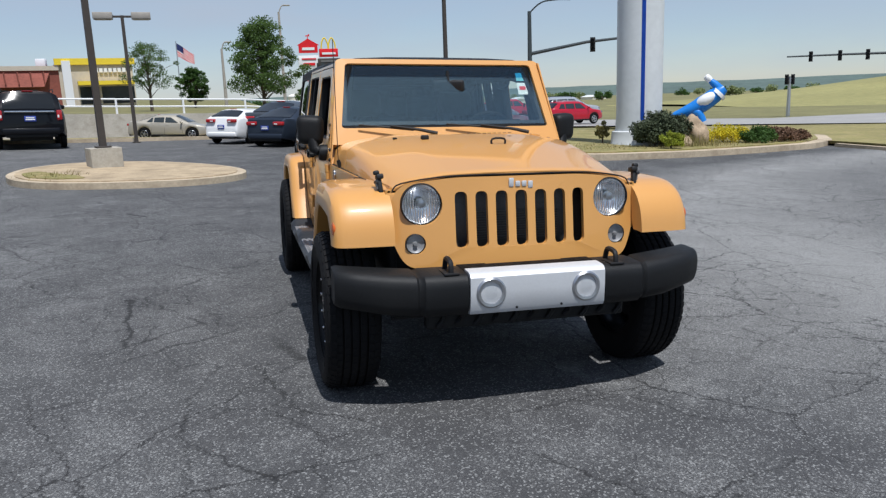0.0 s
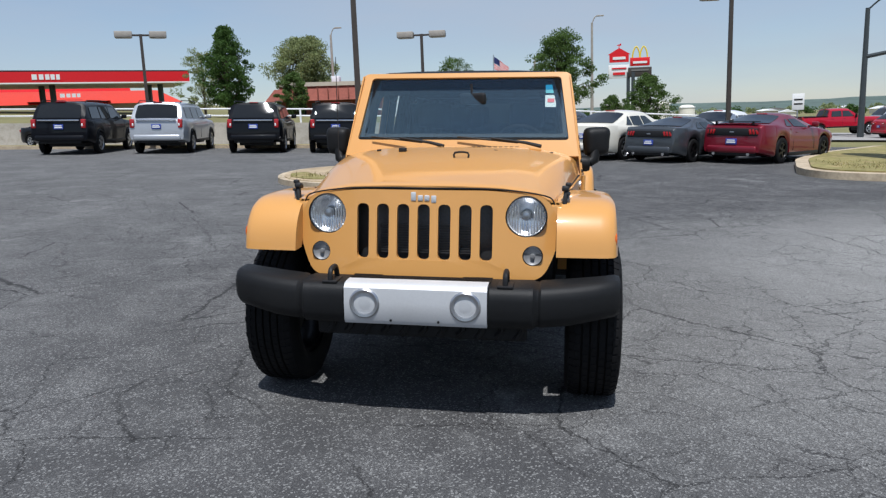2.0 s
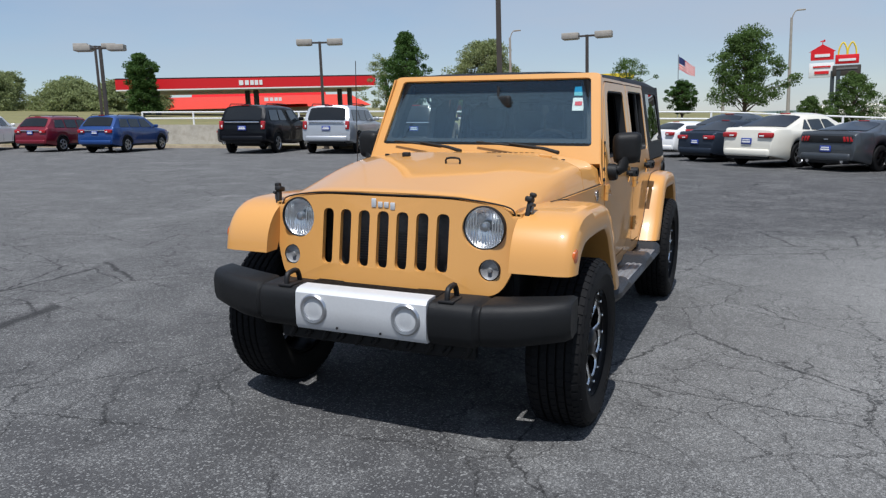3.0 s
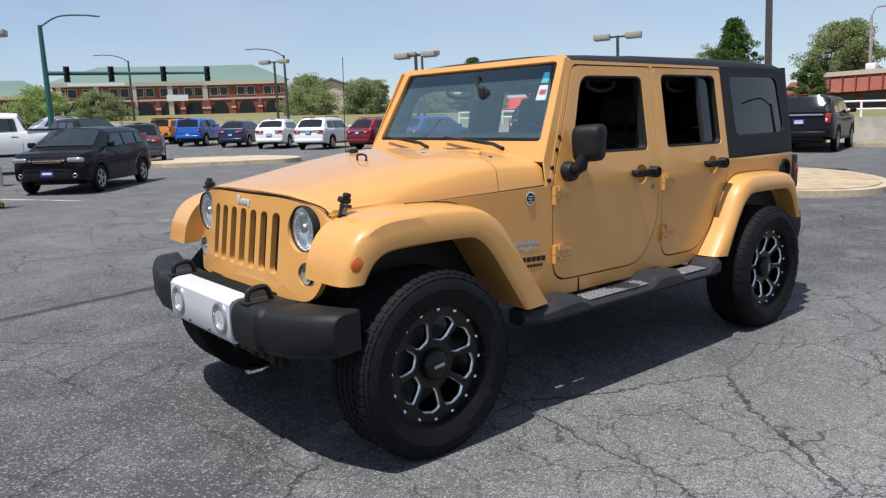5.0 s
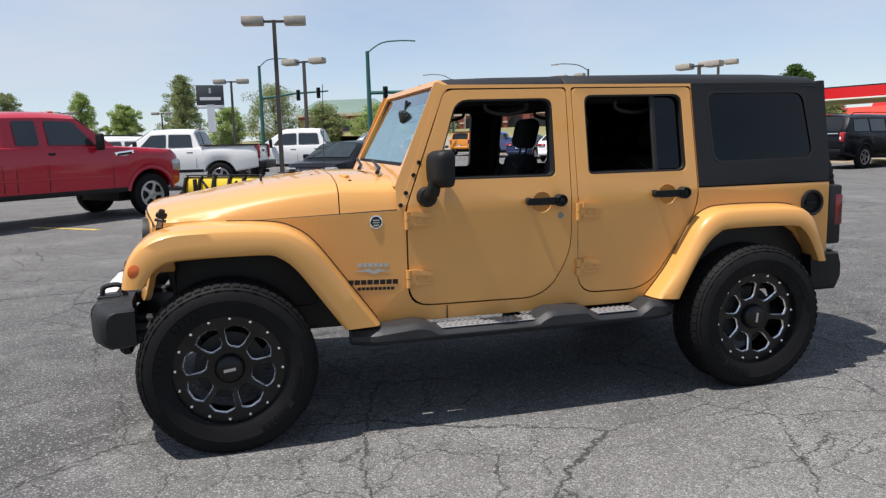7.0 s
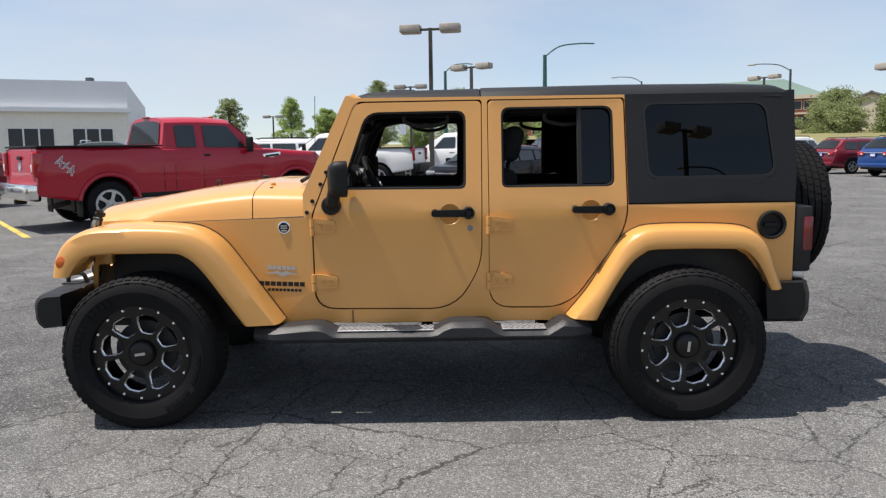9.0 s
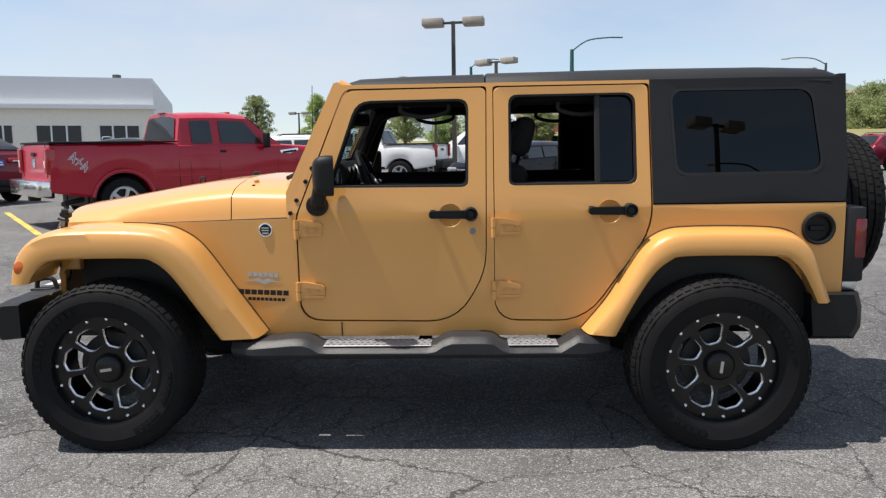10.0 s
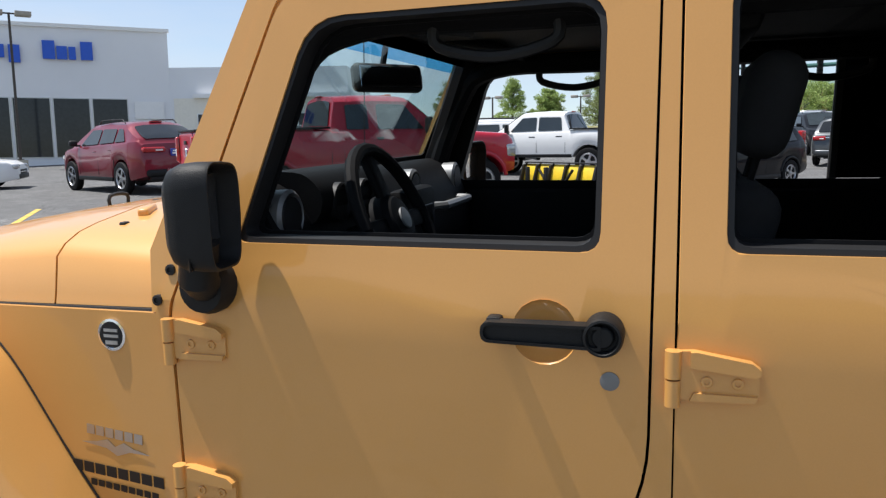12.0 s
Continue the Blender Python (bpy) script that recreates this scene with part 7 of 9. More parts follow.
for sx in (1, -1):
    vent = part("fender_vent", moved(rbox((0, 0, 0), (0.02, 0.44, 0.11), 0.03, 3), Matrix.Translation((sx * 0.985, -1.42, 1.29)) @ Matrix.Rotation(radians(-6), 4, "X")), M_CHROME, red_truck, "chrome fender vent")
    part("vent_slot", moved(rbox((0, 0, 0), (0.02, 0.34, 0.045), 0.015, 2), Matrix.Translation((sx * 0.992, -1.42, 1.29)) @ Matrix.Rotation(radians(-6), 4, "X")), M_BLACK, vent)
    part("mud_flap", rbox((sx * 0.86, 2.62, 0.40), (0.28, 0.03, 0.34), 0.01), M_BLACK, red_truck)
    part("lower_crease", rbox((sx * 1.012, 0.05, 0.86), (0.014, 2.3, 0.03), 0.006), P_BRED, red_truck)
for x in (-0.28, 0, 0.28):
    part("marker_lamp", rbox((x, -0.36, 2.115), (0.13, 0.10, 0.045), 0.02, 2), M_AMBER, red_truck, "amber cab marker lamp")
part("tailgate_emblem", lathe([(0.085, 3.336), (0.08, 3.352), (0.001, 3.354)], 20, "y", (0, 0, 1.16)), M_CHROME, red_truck)
part("exhaust_pipe", tube([(-0.72, 2.75, 0.50), (-0.80, 3.0, 0.46), (-0.92, 3.15, 0.44)], 0.045, 10), M_DARKMETAL, red_truck)
def bed_decal(sx):
    """The pale 4x4 mark, its three figures stepping down the bed side."""
    for ch, u, v, size in (("4", 0.0, 0.085, 0.27), ("x", 0.125, 0.05, 0.24), ("4", 0.185, -0.085, 0.27)):
        tx = bpy.data.curves.new("side_decal", "FONT")
        tx.body, tx.size, tx.shear, tx.fill_mode, tx.bevel_depth, tx.bevel_resolution = ch, size, 0.25, "NONE", 0.006, 0
        tmp = new("tmp_text", tx)
        me = bpy.data.meshes.new_from_object(tmp.evaluated_get(bpy.context.evaluated_depsgraph_get()))
        bpy.data.objects.remove(tmp)
        me.name = "side_decal"
        me.materials.clear()
        me.materials.append(M_PANEL)
        o = new("side_decal", me)
        o.parent = red_truck
        o["label"] = "pale outlined lettering on the bed side"
        o.matrix_basis = pose(sx * 1.016, (3.05 - u) if sx < 0 else (2.63 + u), 1.08 + v, 90, 0, -90 if sx < 0 else 90)


bed_decal(-1)
bed_decal(1)
plow = thing("snow_plow", "yellow snow plow blade on a black frame before the red pickup", "plow", on_lot(-12.75, -1.75, 235) @ Matrix.Scale(0.82, 4))
arc = [(-0.16, 0.02), (-0.08, 0.10), (0.0, 0.28), (0.02, 0.50), (-0.03, 0.72), (-0.13, 0.86)]
blade = prism(arc + [(y + 0.03, z) for y, z in arc[::-1]], -1.2, 1.2)
part("blade", blade, M_PLOW, plow, "curved yellow steel blade")
for x in (-1.18, -0.7, -0.25, 0.25, 0.7, 1.18):
    part("blade_rib", prism([(0.0, 0.05), (0.16, 0.12), (0.18, 0.45), (0.05, 0.84), (-0.10, 0.88), (0.04, 0.50), (0.02, 0.28)], x - 0.025, x + 0.025), M_BLACK, plow)
part("cutting_edge", rbox((0, -0.15, 0.05), (2.42, 0.03, 0.12), 0.005), M_BLACK, plow)
part("top_deflector", rbox((0, -0.10, 0.90), (2.42, 0.12, 0.03), 0.008), M_BLACK, plow)
for sx in (1, -1):
    part("push_arm", tube([(sx * 0.7, 0.15, 0.35), (sx * 0.35, 0.75, 0.45)], 0.05, 8), M_BLACK, plow)
    part("diagonal_brace", tube([(sx * 0.55, 0.12, 0.75), (sx * 0.10, 0.12, 0.20)], 0.035, 6), M_BLACK, plow)
part("lift_frame", joined(rbox((0, 0.75, 0.40), (0.9, 0.12, 0.12), 0.03), rbox((0.3, 0.75, 0.62), (0.08, 0.10, 0.45), 0.02), rbox((-0.3, 0.75, 0.62), (0.08, 0.10, 0.45), 0.02)), M_BLACK, plow)

F150 = dict(PICKUP)
F150.update(H=1.93, axles=(-1.80, 1.80), lip=None, line=[(-2.72, 1.0), (-2.69, 1.15), (-2.55, 1.23), (-1.1, 1.29), (1.22, 1.31), (1.235, 1.34), (2.94, 1.34), (2.98, 1.30), (3.0, 0.9)], rg=(0.1, 0.86),
            gh=(-1.15, -0.35, 1.00, 1.20), win=[(-0.66, 0.16, 0.36, 0.0), (0.24, 0.98, 0, 0.06)], seams=(-0.95, 0.20, 1.10), bump=M_PLASTIC, handles=(0.05, 0.9))
pickup("white crew-cab pickup parked tail-out with red tail lamps", P_WHITE, on_lot(-21.3, -3.5, -12), F150)
pickup("white crew-cab pickup beside the lamp base", P_WHITE, on_lot(-24.0, 0.75, -14), F150)
vehicle("suv", "white SUV parked beyond the red pickup", "car", P_WHITE, on_lot(-22.6, -6.4, 20), SUV_BIG)
vehicle("crossover", "grey crossover parked beyond the red pickup's bed", "car", P_GREY, on_lot(-19.0, -10.5, 105), dict(SUV_MID, railmat=M_CHROME))
vehicle("sedan", "white car parked by the showroom", "car", P_WHITE, on_lot(-14.7, -20.5, 215), COUPE, rim=M_GLOSSBLACK)
vehicle("sedan", "black sedan on the drive below the wall", "car", P_BLACK, on_lot(-19.9, 22.6, 75) @ Matrix.Scale(0.75, 4), SEDAN)
vehicle("crossover", "bright red crossover on the main road", "car", P_BRED, Matrix.Translation((18.3, 36.6, terrain(18.3, 36.6) + 0.1)) @ pose(0, 0, 0, 0, 0, 100) @ Matrix.Scale(0.84, 4), SUV_SMALL)
pickup("red pickup on the main road", P_BRED, Matrix.Translation((16.2, 41.5, terrain(16.2, 41.5) + 0.1)) @ pose(0, 0, 0, 0, 0, 100) @ Matrix.Scale(0.80, 4), F150)
vehicle("suv", "silver SUV on the main road", "car", P_SILVER, Matrix.Translation((22.0, 45.5, terrain(22, 45.5) + 0.1)) @ pose(0, 0, 0, 0, 0, 95), SUV_MID)
vehicle("sedan", "white sedan beyond the coupes", "car", P_WHITE, on_lot(6.2, 22.6, 150), SEDAN)
vehicle("sedan", "dark sedan beyond the pale one", "car", P_GREY, on_lot(0.6, 23.0, 155), SEDAN)
vehicle("suv", "black SUV beyond the distant row", "car", P_BLACK, on_lot(-33.0, 6.2, 100), SUV_MID)
vehicle("crossover", "silver crossover in the distant row", "car", P_SILVER, on_lot(-45.0, 8.5, 178), SUV_SMALL)

sign = thing("dealer_sign", "dark rectangular dealer sign on a pale post", "sign", pose(-70.65, -3.6, 5.1, 0, 0, 92))
part("post", boxes([((0, 0, 1.2), (0.7, 0.4, 2.6))]), M_PANEL, sign)
part("board", rbox((0, 0, 3.35), (2.5, 0.4, 1.85), 0.03), M_GREY, sign, "dark grey board")
part("lower_board", rbox((0, 0, 2.25), (2.5, 0.36, 0.3), 0.02), M_PANEL, sign)
for y in (-0.22, 0.22):
    part("sign_bar", boxes([((0, y, 3.0), (1.9, 0.03, 0.28))]), M_WHITE, sign)
    part("emblem_bar", boxes([((0, y, 3.75), (0.18, 0.03, 0.5))]), M_ALLOY, sign)

for proto in [TYRE, RIM, DISC, *PROTOS]:
    bpy.data.objects.remove(proto)

# ---- lamps, signals and signs ----
def lot_lamp(x, y, height, turn, head=0.62, base=True, gap=0.30, label="bronze lot lamp with twin shoebox heads on a concrete base"):
    m = pose(x, y, gz(x, y), 0, 0, turn)
    root = thing("lot_lamp", label, "lamp post", m, "lot lamps")
    if base:
        bm = prism(rounded([(-0.30, -0.30), (0.30, -0.30), (0.30, 0.30), (-0.30, 0.30)], 0.03, 2), -0.3, 0.50, "z")
        bevel(bm, 0.02, 2, 50)
        part("base", bm, M_CONCRETE, root, "stained concrete base")
    z0 = 0.5 if base else 0.0
    part("flange", rbox((0, 0, z0 + 0.02), (0.28, 0.28, 0.035), 0.008), M_POLE, root)
    bm = loft([[(sx * w, sy * w, z) for sx, sy in ((-1, -1), (1, -1), (1, 1), (-1, 1))] for z, w in ((z0, 0.065), (height, 0.052))])
    bevel(bm, 0.01, 1, 60)
    part("pole", bm, M_POLE, root)
    for sx in (1, -1):
        h = part("lamp_head", joined(rbox((sx * (gap + head / 2), 0, height - 0.02), (head, 0.46, 0.22), 0.02, 2)), M_HEAD, root, "weathered shoebox lamp head")
        part("arm", rbox((sx * gap / 2, 0, height - 0.04), (gap, 0.07, 0.07), 0.01), M_POLE, root)
        part("lens", rbox((sx * (gap + head / 2), 0, height - 0.137), (head - 0.1, 0.36, 0.02), 0.006), M_CONCRETE, h)
    return root


lot_lamp(-3.95, 11.15, 5.6, 20)
lot_lamp(-18.4, -0.12, 4.98, 82)
lot_lamp(-27.5, 1.5, 4.75, 60, base=False)
lot_lamp(-15.2, 21.4, 4.3, 30, base=False)
lot_lamp(-22.0, 16.6, 3.95, 30, base=False)
lot_lamp(-4.75, 23.3, 4.35, 5, base=False)
lot_lamp(5.74, 19.63, 4.95, 8, base=False)
lot_lamp(-27.8, 21.6, 4.65, 40, base=False)
lot_lamp(-39.1, 19.0, 4.8, 40, base=False)
lot_lamp(-37.7, -1.5, 4.6, 80, base=False)
lot_lamp(-63.5, -15.0, 3.6, 80, base=False)
lot_lamp(-70, -8.0, 3.6, 80, base=False)
lot_lamp(-26.95, -30.1, 7.5, 140, 0.70, gap=0.25, label="tall dark lot lamp before the showroom")
lot_lamp(15.8, 6.9, 6.5, 70, label="bronze lot lamp with twin heads at the lawn's edge")


def mast(x, y, z0, height, arm_way, arm_len, mat, name="street_lamp", label="curved-arm street lamp on a tall pole", lamp_rise=0.5):
    root = thing(name, label, "street lamp", pose(x, y, z0), "street lamps")
    part("pole", tube([(0, 0, 0), (0, 0, height)], [0.13, 0.08], 10), mat, root)
    d = Vector((arm_way[0], arm_way[1], 0)).normalized()
    p = [Vector((0, 0, height - 0.1)), d * arm_len * 0.3 + Vector((0, 0, height + lamp_rise * 0.7)), d * arm_len * 0.7 + Vector((0, 0, height + lamp_rise)), d * arm_len + Vector((0, 0, height + lamp_rise))]
    part("lamp_arm", tube(smooth_line(p, 5), 0.04, 6), mat, root)
    b = rbox((0, 0, 0), (0.22, 0.55, 0.09), 0.03)
    moved(b, Matrix.Translation(d * arm_len + Vector((0, 0, height + lamp_rise - 0.02))) @ Vector((d.x, d.y, 0)).to_track_quat("Y", "Z").to_matrix().to_4x4())
    part("lamp_head", b, M_HEAD, root)
    return root


def signal_head(parent, p, way):
    """A three-lamp traffic signal hanging at p, facing way."""
    m = Matrix.Translation(p) @ Vector((way[0], way[1], 0)).to_track_quat("-Y", "Z").to_matrix().to_4x4() @ Matrix.Scale(0.72, 4)
    h = part("traffic_signal", moved(joined(rbox((0, 0, 0), (0.42, 0.05, 1.15), 0.02), rbox((0, -0.09, 0), (0.34, 0.18, 1.02), 0.03)), m), M_BLACK, parent, "black three-lamp traffic signal")
    for k in (-1, 0, 1):
        part("visor", moved(lathe([(0.13, -0.18), (0.14, -0.36), (0.13, -0.36), (0.12, -0.18)], 14, "y", (0, 0, k * 0.33)), m), M_BLACK, h)
    return h


def signal_mast(x, y, z0, height, way, length, at, heads, mat, facing, lamp_way=None, rise=0.0, label="traffic signal mast arm at the crossroads", lamp_len=2.4):
    root = thing("signal_mast", label, "traffic signal", pose(x, y, z0), "traffic signals")
    part("pole", tube([(0, 0, 0), (0, 0, height)], [0.17, 0.11], 10), mat, root)
    d = Vector((way[0], way[1], 0)).normalized()
    part("mast_arm", tube([Vector((0, 0, at)), d * length * 0.5 + Vector((0, 0, at + rise * 0.7)), d * length + Vector((0, 0, at + rise))], [0.11, 0.085, 0.06], 8), mat, root)
    for k in heads:
        signal_head(root, d * length * k + Vector((0, 0, at + rise * k - 0.05)), facing)
    if lamp_way:
        l = Vector((lamp_way[0], lamp_way[1], 0)).normalized()
        p = [Vector((0, 0, height - 0.1)), l * lamp_len * 0.3 + Vector((0, 0, height + 0.45)), l * lamp_len * 0.7 + Vector((0, 0, height + 0.55)), l * lamp_len + Vector((0, 0, height + 0.5))]
        part("lamp_arm", tube(smooth_line(p, 4), 0.045, 6), mat, root)
    return root


signal_mast(16.0, 37.4, -0.55, 6.8, (0.87, -0.49), 6.7, 4.35, (0.55, 0.80), M_DARKPOLE, (-0.5, -0.9), (0.8, -0.5), 0.75)
signal_mast(49.5, 43.0, -1.3, 5.2, (-0.72, 0.69), 8.2, 4.9, (0.28, 0.52, 0.78), M_DARKPOLE, (-0.7, -0.7), None, 0.1)
signal_mast(43.6, 48.2, -1.2, 3.3, (1, 0), 0.5, 3.1, (-0.6, 0.6), M_ALLOY, (-0.7, -0.7), None, 0.0, "pair of traffic signals on a short post")
signal_mast(-40.5, 6.45, 1.5, 6.6, (0.30, 0.95), 8.3, 4.15, (0.12, 0.38, 0.98, 0.70), M_GREENPOLE, (1, -0.1), (0.27, 0.96), -0.05, "green signal mast with four traffic signals", 2.9)
signal_mast(-55.6, 0.6, 2.2, 7.0, (0.05, 0.99), 5.2, 4.5, (0.85, 0.55), M_GREENPOLE, (1, 0), (0.05, 1), 0.55, "green signal mast beside the far road", 2.2)
mast(-68, 19.6, 2.6, 7.0, (-0.3, -0.95), 2.6, M_DARKPOLE)
mast(-49.4, 25.3, 2.0, 6.2, (-0.45, -0.9), 2.6, M_DARKPOLE)
mast(2.6, 54.5, 1.2, 7.0, (0.6, 0), 0.6, M_HEAD, label="tall grey floodlight pole")
mast(-1.8, 54.7, 1.4, 4.2, (0.5, 0), 0.5, M_HEAD, label="grey floodlight pole beyond the terrace")
mast(-17.3, 51.8, 1.6, 6.5, (0.6, 0), 0.6, M_HEAD, label="tall grey floodlight pole behind the restaurant")
mast(30.0, 14.5, -0.9, 9.0, (0.2, -0.98), 2.6, M_DARKPOLE, label="dark street lamp across the lot")


def pylon():
    """The dealer's tall round sign pylon: only its foot is in view."""
    x, y = 9.72, 13.8
    root = thing("sign_pylon", "tall pale round sign pylon with a blue stripe", "pylon", pose(x, y, gz(x, y)))
    part("column", lathe([(0.66, 0.55), (0.63, 1.0), (0.63, 9.0), (0.3, 9.05), (0.001, 9.05)], 40, "z"), M_PYLON, root)
    part("foot", lathe([(0.84, -0.2), (0.84, 0.10), (0.79, 0.16), (0.75, 0.55), (0.64, 0.58), (0.001, 0.58)], 40, "z"), M_PYLON, root)
    stripe = bmesh.new()
    a0 = math.atan2(-19.1, -11.05) + 0.06
    rows = [[stripe.verts.new((0.638 * math.cos(a0 + k * 0.055), 0.638 * math.sin(a0 + k * 0.055), z)) for k in range(4)] for z in (0.7, 9.0)]
    for k in range(3):
        stripe.faces.new((rows[0][k], rows[0][k + 1], rows[1][k + 1], rows[1][k]))
    bmesh.ops.solidify(stripe, geom=stripe.faces[:], thickness=-0.008)
    part("stripe", stripe, M_BLUE, root, "royal blue vertical stripe")


pylon()


# ---- plants ----
LEAF_FORM = np.array(((-0.5, 0, 0), (0, -0.26, 0.07), (0.5, 0, 0), (0, 0.26, 0.07)))


def leaf_cloud(clumps, seed):
    """Corner points of many small four-sided leaves; a clump is (centre, radius, count, leaf size, flatness)."""
    g = np.random.default_rng(seed)
    out = []
    for c, r, n, size, flat in clumps:
        p = g.normal(size=(n, 3))
        p *= (g.random(n) ** 0.42 / np.linalg.norm(p, axis=1))[:, None] * r
        p[:, 2] *= flat
        q = g.normal(size=(n, 4))
        w, x, y, z = (q / np.linalg.norm(q, axis=1)[:, None]).T
        rot = np.array([[1 - 2 * (y * y + z * z), 2 * (x * y - z * w), 2 * (x * z + y * w)], [2 * (x * y + z * w), 1 - 2 * (x * x + z * z), 2 * (y * z - x * w)],
                        [2 * (x * z - y * w), 2 * (y * z + x * w), 1 - 2 * (x * x + y * y)]]).transpose(2, 0, 1)
        s_ = size * g.uniform(0.55, 1.3, n)
        out.append((np.array(c) + p)[:, None, :] + np.einsum("nij,kj->nki", rot, LEAF_FORM) * s_[:, None, None])
    return np.concatenate(out).reshape(-1, 3)


def foliage(name, clumps, seed, mat, parent):
    pts = leaf_cloud(clumps, seed)
    me = bpy.data.meshes.new(name)
    me.from_pydata(pts.tolist(), [], np.arange(len(pts)).reshape(-1, 4).tolist())
    me.materials.append(mat)
    ob = new(name, me)
    ob.parent = parent
    return ob


def tree(x, y, z, height, crown, leaf, seed, size=0.28, low=0.28, shape="round", dense=1.0, label="leafy deciduous tree", tone="tree"):
    """Tapered trunk, limbs reaching every clump, and clumps of small leaves with gaps between."""
    rng = random.Random(seed)
    root = thing("tree", label, "tree", pose(x, y, z), "trees")
    top = height * 0.88
    lean = [Vector((rng.uniform(-0.03, 0.03) * height * k, rng.uniform(-0.03, 0.03) * height * k, top * k)) for k in (0, 0.25, 0.5, 0.75, 1.0)]
    r0 = 0.016 * height + 0.03
    wood = tube(lean, [r0, r0 * 0.8, r0 * 0.6, r0 * 0.35, r0 * 0.12], 8)
    clumps = []
    n = int(120 * dense)
    lobes = [rng.uniform(0.55, 1.25) for _ in range(9)]
    tiers = [rng.uniform(0.70, 1.15) for _ in range(6)]
    for i in range(n):
        f = (i + rng.random()) / n
        h = low + (1 - low) * f
        t = (h - low) / (1 - low)
        if shape == "cone":
            rad = crown * ((1.0 - t ** 1.7) * (0.70 + 0.30 * min(1, t / 0.15)) + 0.08)
        else:
            rad = crown * math.sin(math.pi * min(0.97, 0.16 + 0.80 * t)) ** 0.6
        a = i * 2.4 + rng.uniform(-0.5, 0.5)
        rad *= lobes[int((a % 6.283) / 6.284 * 9)] * tiers[min(5, int(t * 6))]
        rr = rad * math.sqrt(rng.uniform(0.10, 0.95))
        c = Vector((math.cos(a) * rr, math.sin(a) * rr, h * height * rng.uniform(0.93, 1.0)))
        clumps.append((c, crown * rng.uniform(0.13, 0.29), int(150 * dense ** 0.5), size * 0.50, rng.uniform(0.45, 0.8)))
        if i % 2 == 0:
            k = max(0.1, min(0.95, (h - 0.14)))
            s = lean[0].lerp(lean[-1], k * 0.9)
            tube([s, s.lerp(c, 0.5) + Vector((0, 0, 0.03 * height)), c], [r0 * 0.28, r0 * 0.17, r0 * 0.06], 5, wood)
    part("trunk", wood, M_BARK, root)
    foliage("crown", clumps, seed, leaf, root)
    return root


def terr(x, y):
    """Ground of the raised terrace."""
    return gz(x, WALL_AT(min(x, 5))) + (0.95 if x < 0 else 0.95 * max(0, 1 - x / 7)) + 0.012 * max(0, y - WALL_AT(min(x, 5)))


tree(-20.4, 39.6, terr(-20, 39), 5.6, 1.9, M_LEAF, 1, 0.26, 0.14, "cone", 1.3, "dense dark green maple behind the wall")
tree(-24.3, 65.3, terr(-24, 60), 7.2, 3.6, M_LEAF3, 2, 0.42, 0.12, "round", 1.5, "broad dusty green tree far behind the restaurant")
tree(-5.2, 34.5, terr(-5, 34), 3.3, 1.25, M_LEAF2, 3, 0.15, 0.38, "round", 0.55, "thin young locust tree with an airy crown")
tree(-3.6, 44.6, terr(-3, 44), 2.4, 0.95, M_LEAF, 4, 0.2, 0.2, "round", 0.9, "small round tree on the terrace")
tree(0.3, 36.6, terr(0, 36), 4.7, 2.05, M_LEAF2, 5, 0.24, 0.22, "round", 1.1, "spreading locust tree on the terrace")
tree(6.3, 49.6, terr(6, 49) - 0.6, 4.3, 1.75, M_LEAF2, 6, 0.24, 0.2, "round", 1.0, "spreading tree beside the road signs")
tree(3.9, 50.5, terr(4, 49) - 0.6, 2.6, 1.2, M_LEAF2, 7, 0.22, 0.15, "round", 0.8, "low tree beside the road signs")
tree(-40.6, 36.9, terr(-41, 36), 4.5, 1.65, M_LEAF, 8, 0.3, 0.10, "round", 1.2, "dark green maple beside the fuel canopy")
tree(-17.5, 43.5, terr(-17, 43), 2.9, 1.3, M_LEAF2, 9, 0.25, 0.1, "round", 0.8, "bright green small tree beside the restaurant")
tree(-24.5, 44.5, terr(-24, 44), 4.6, 1.8, M_LEAF3, 10, 0.25, 0.15, "round", 0.5, "half-bare greyish tree beside the canopy")
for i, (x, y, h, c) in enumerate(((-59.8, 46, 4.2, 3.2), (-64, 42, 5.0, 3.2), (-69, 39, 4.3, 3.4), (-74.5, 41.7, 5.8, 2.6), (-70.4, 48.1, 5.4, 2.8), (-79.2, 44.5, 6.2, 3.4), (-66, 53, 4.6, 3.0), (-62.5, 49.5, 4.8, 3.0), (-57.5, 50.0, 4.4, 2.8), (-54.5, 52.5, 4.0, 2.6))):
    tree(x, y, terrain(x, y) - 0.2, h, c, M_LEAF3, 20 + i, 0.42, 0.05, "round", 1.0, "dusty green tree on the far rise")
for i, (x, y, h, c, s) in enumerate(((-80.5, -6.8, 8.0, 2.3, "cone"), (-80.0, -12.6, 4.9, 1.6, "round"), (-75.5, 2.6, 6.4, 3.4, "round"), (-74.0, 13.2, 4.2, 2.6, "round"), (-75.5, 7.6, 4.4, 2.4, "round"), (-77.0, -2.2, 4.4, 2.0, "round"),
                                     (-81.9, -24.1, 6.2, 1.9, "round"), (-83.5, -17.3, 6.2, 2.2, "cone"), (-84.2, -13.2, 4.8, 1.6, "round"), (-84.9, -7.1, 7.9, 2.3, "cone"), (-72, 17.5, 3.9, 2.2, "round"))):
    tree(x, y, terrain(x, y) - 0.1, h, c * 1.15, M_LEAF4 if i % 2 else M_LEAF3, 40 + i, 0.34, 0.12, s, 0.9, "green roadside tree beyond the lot")


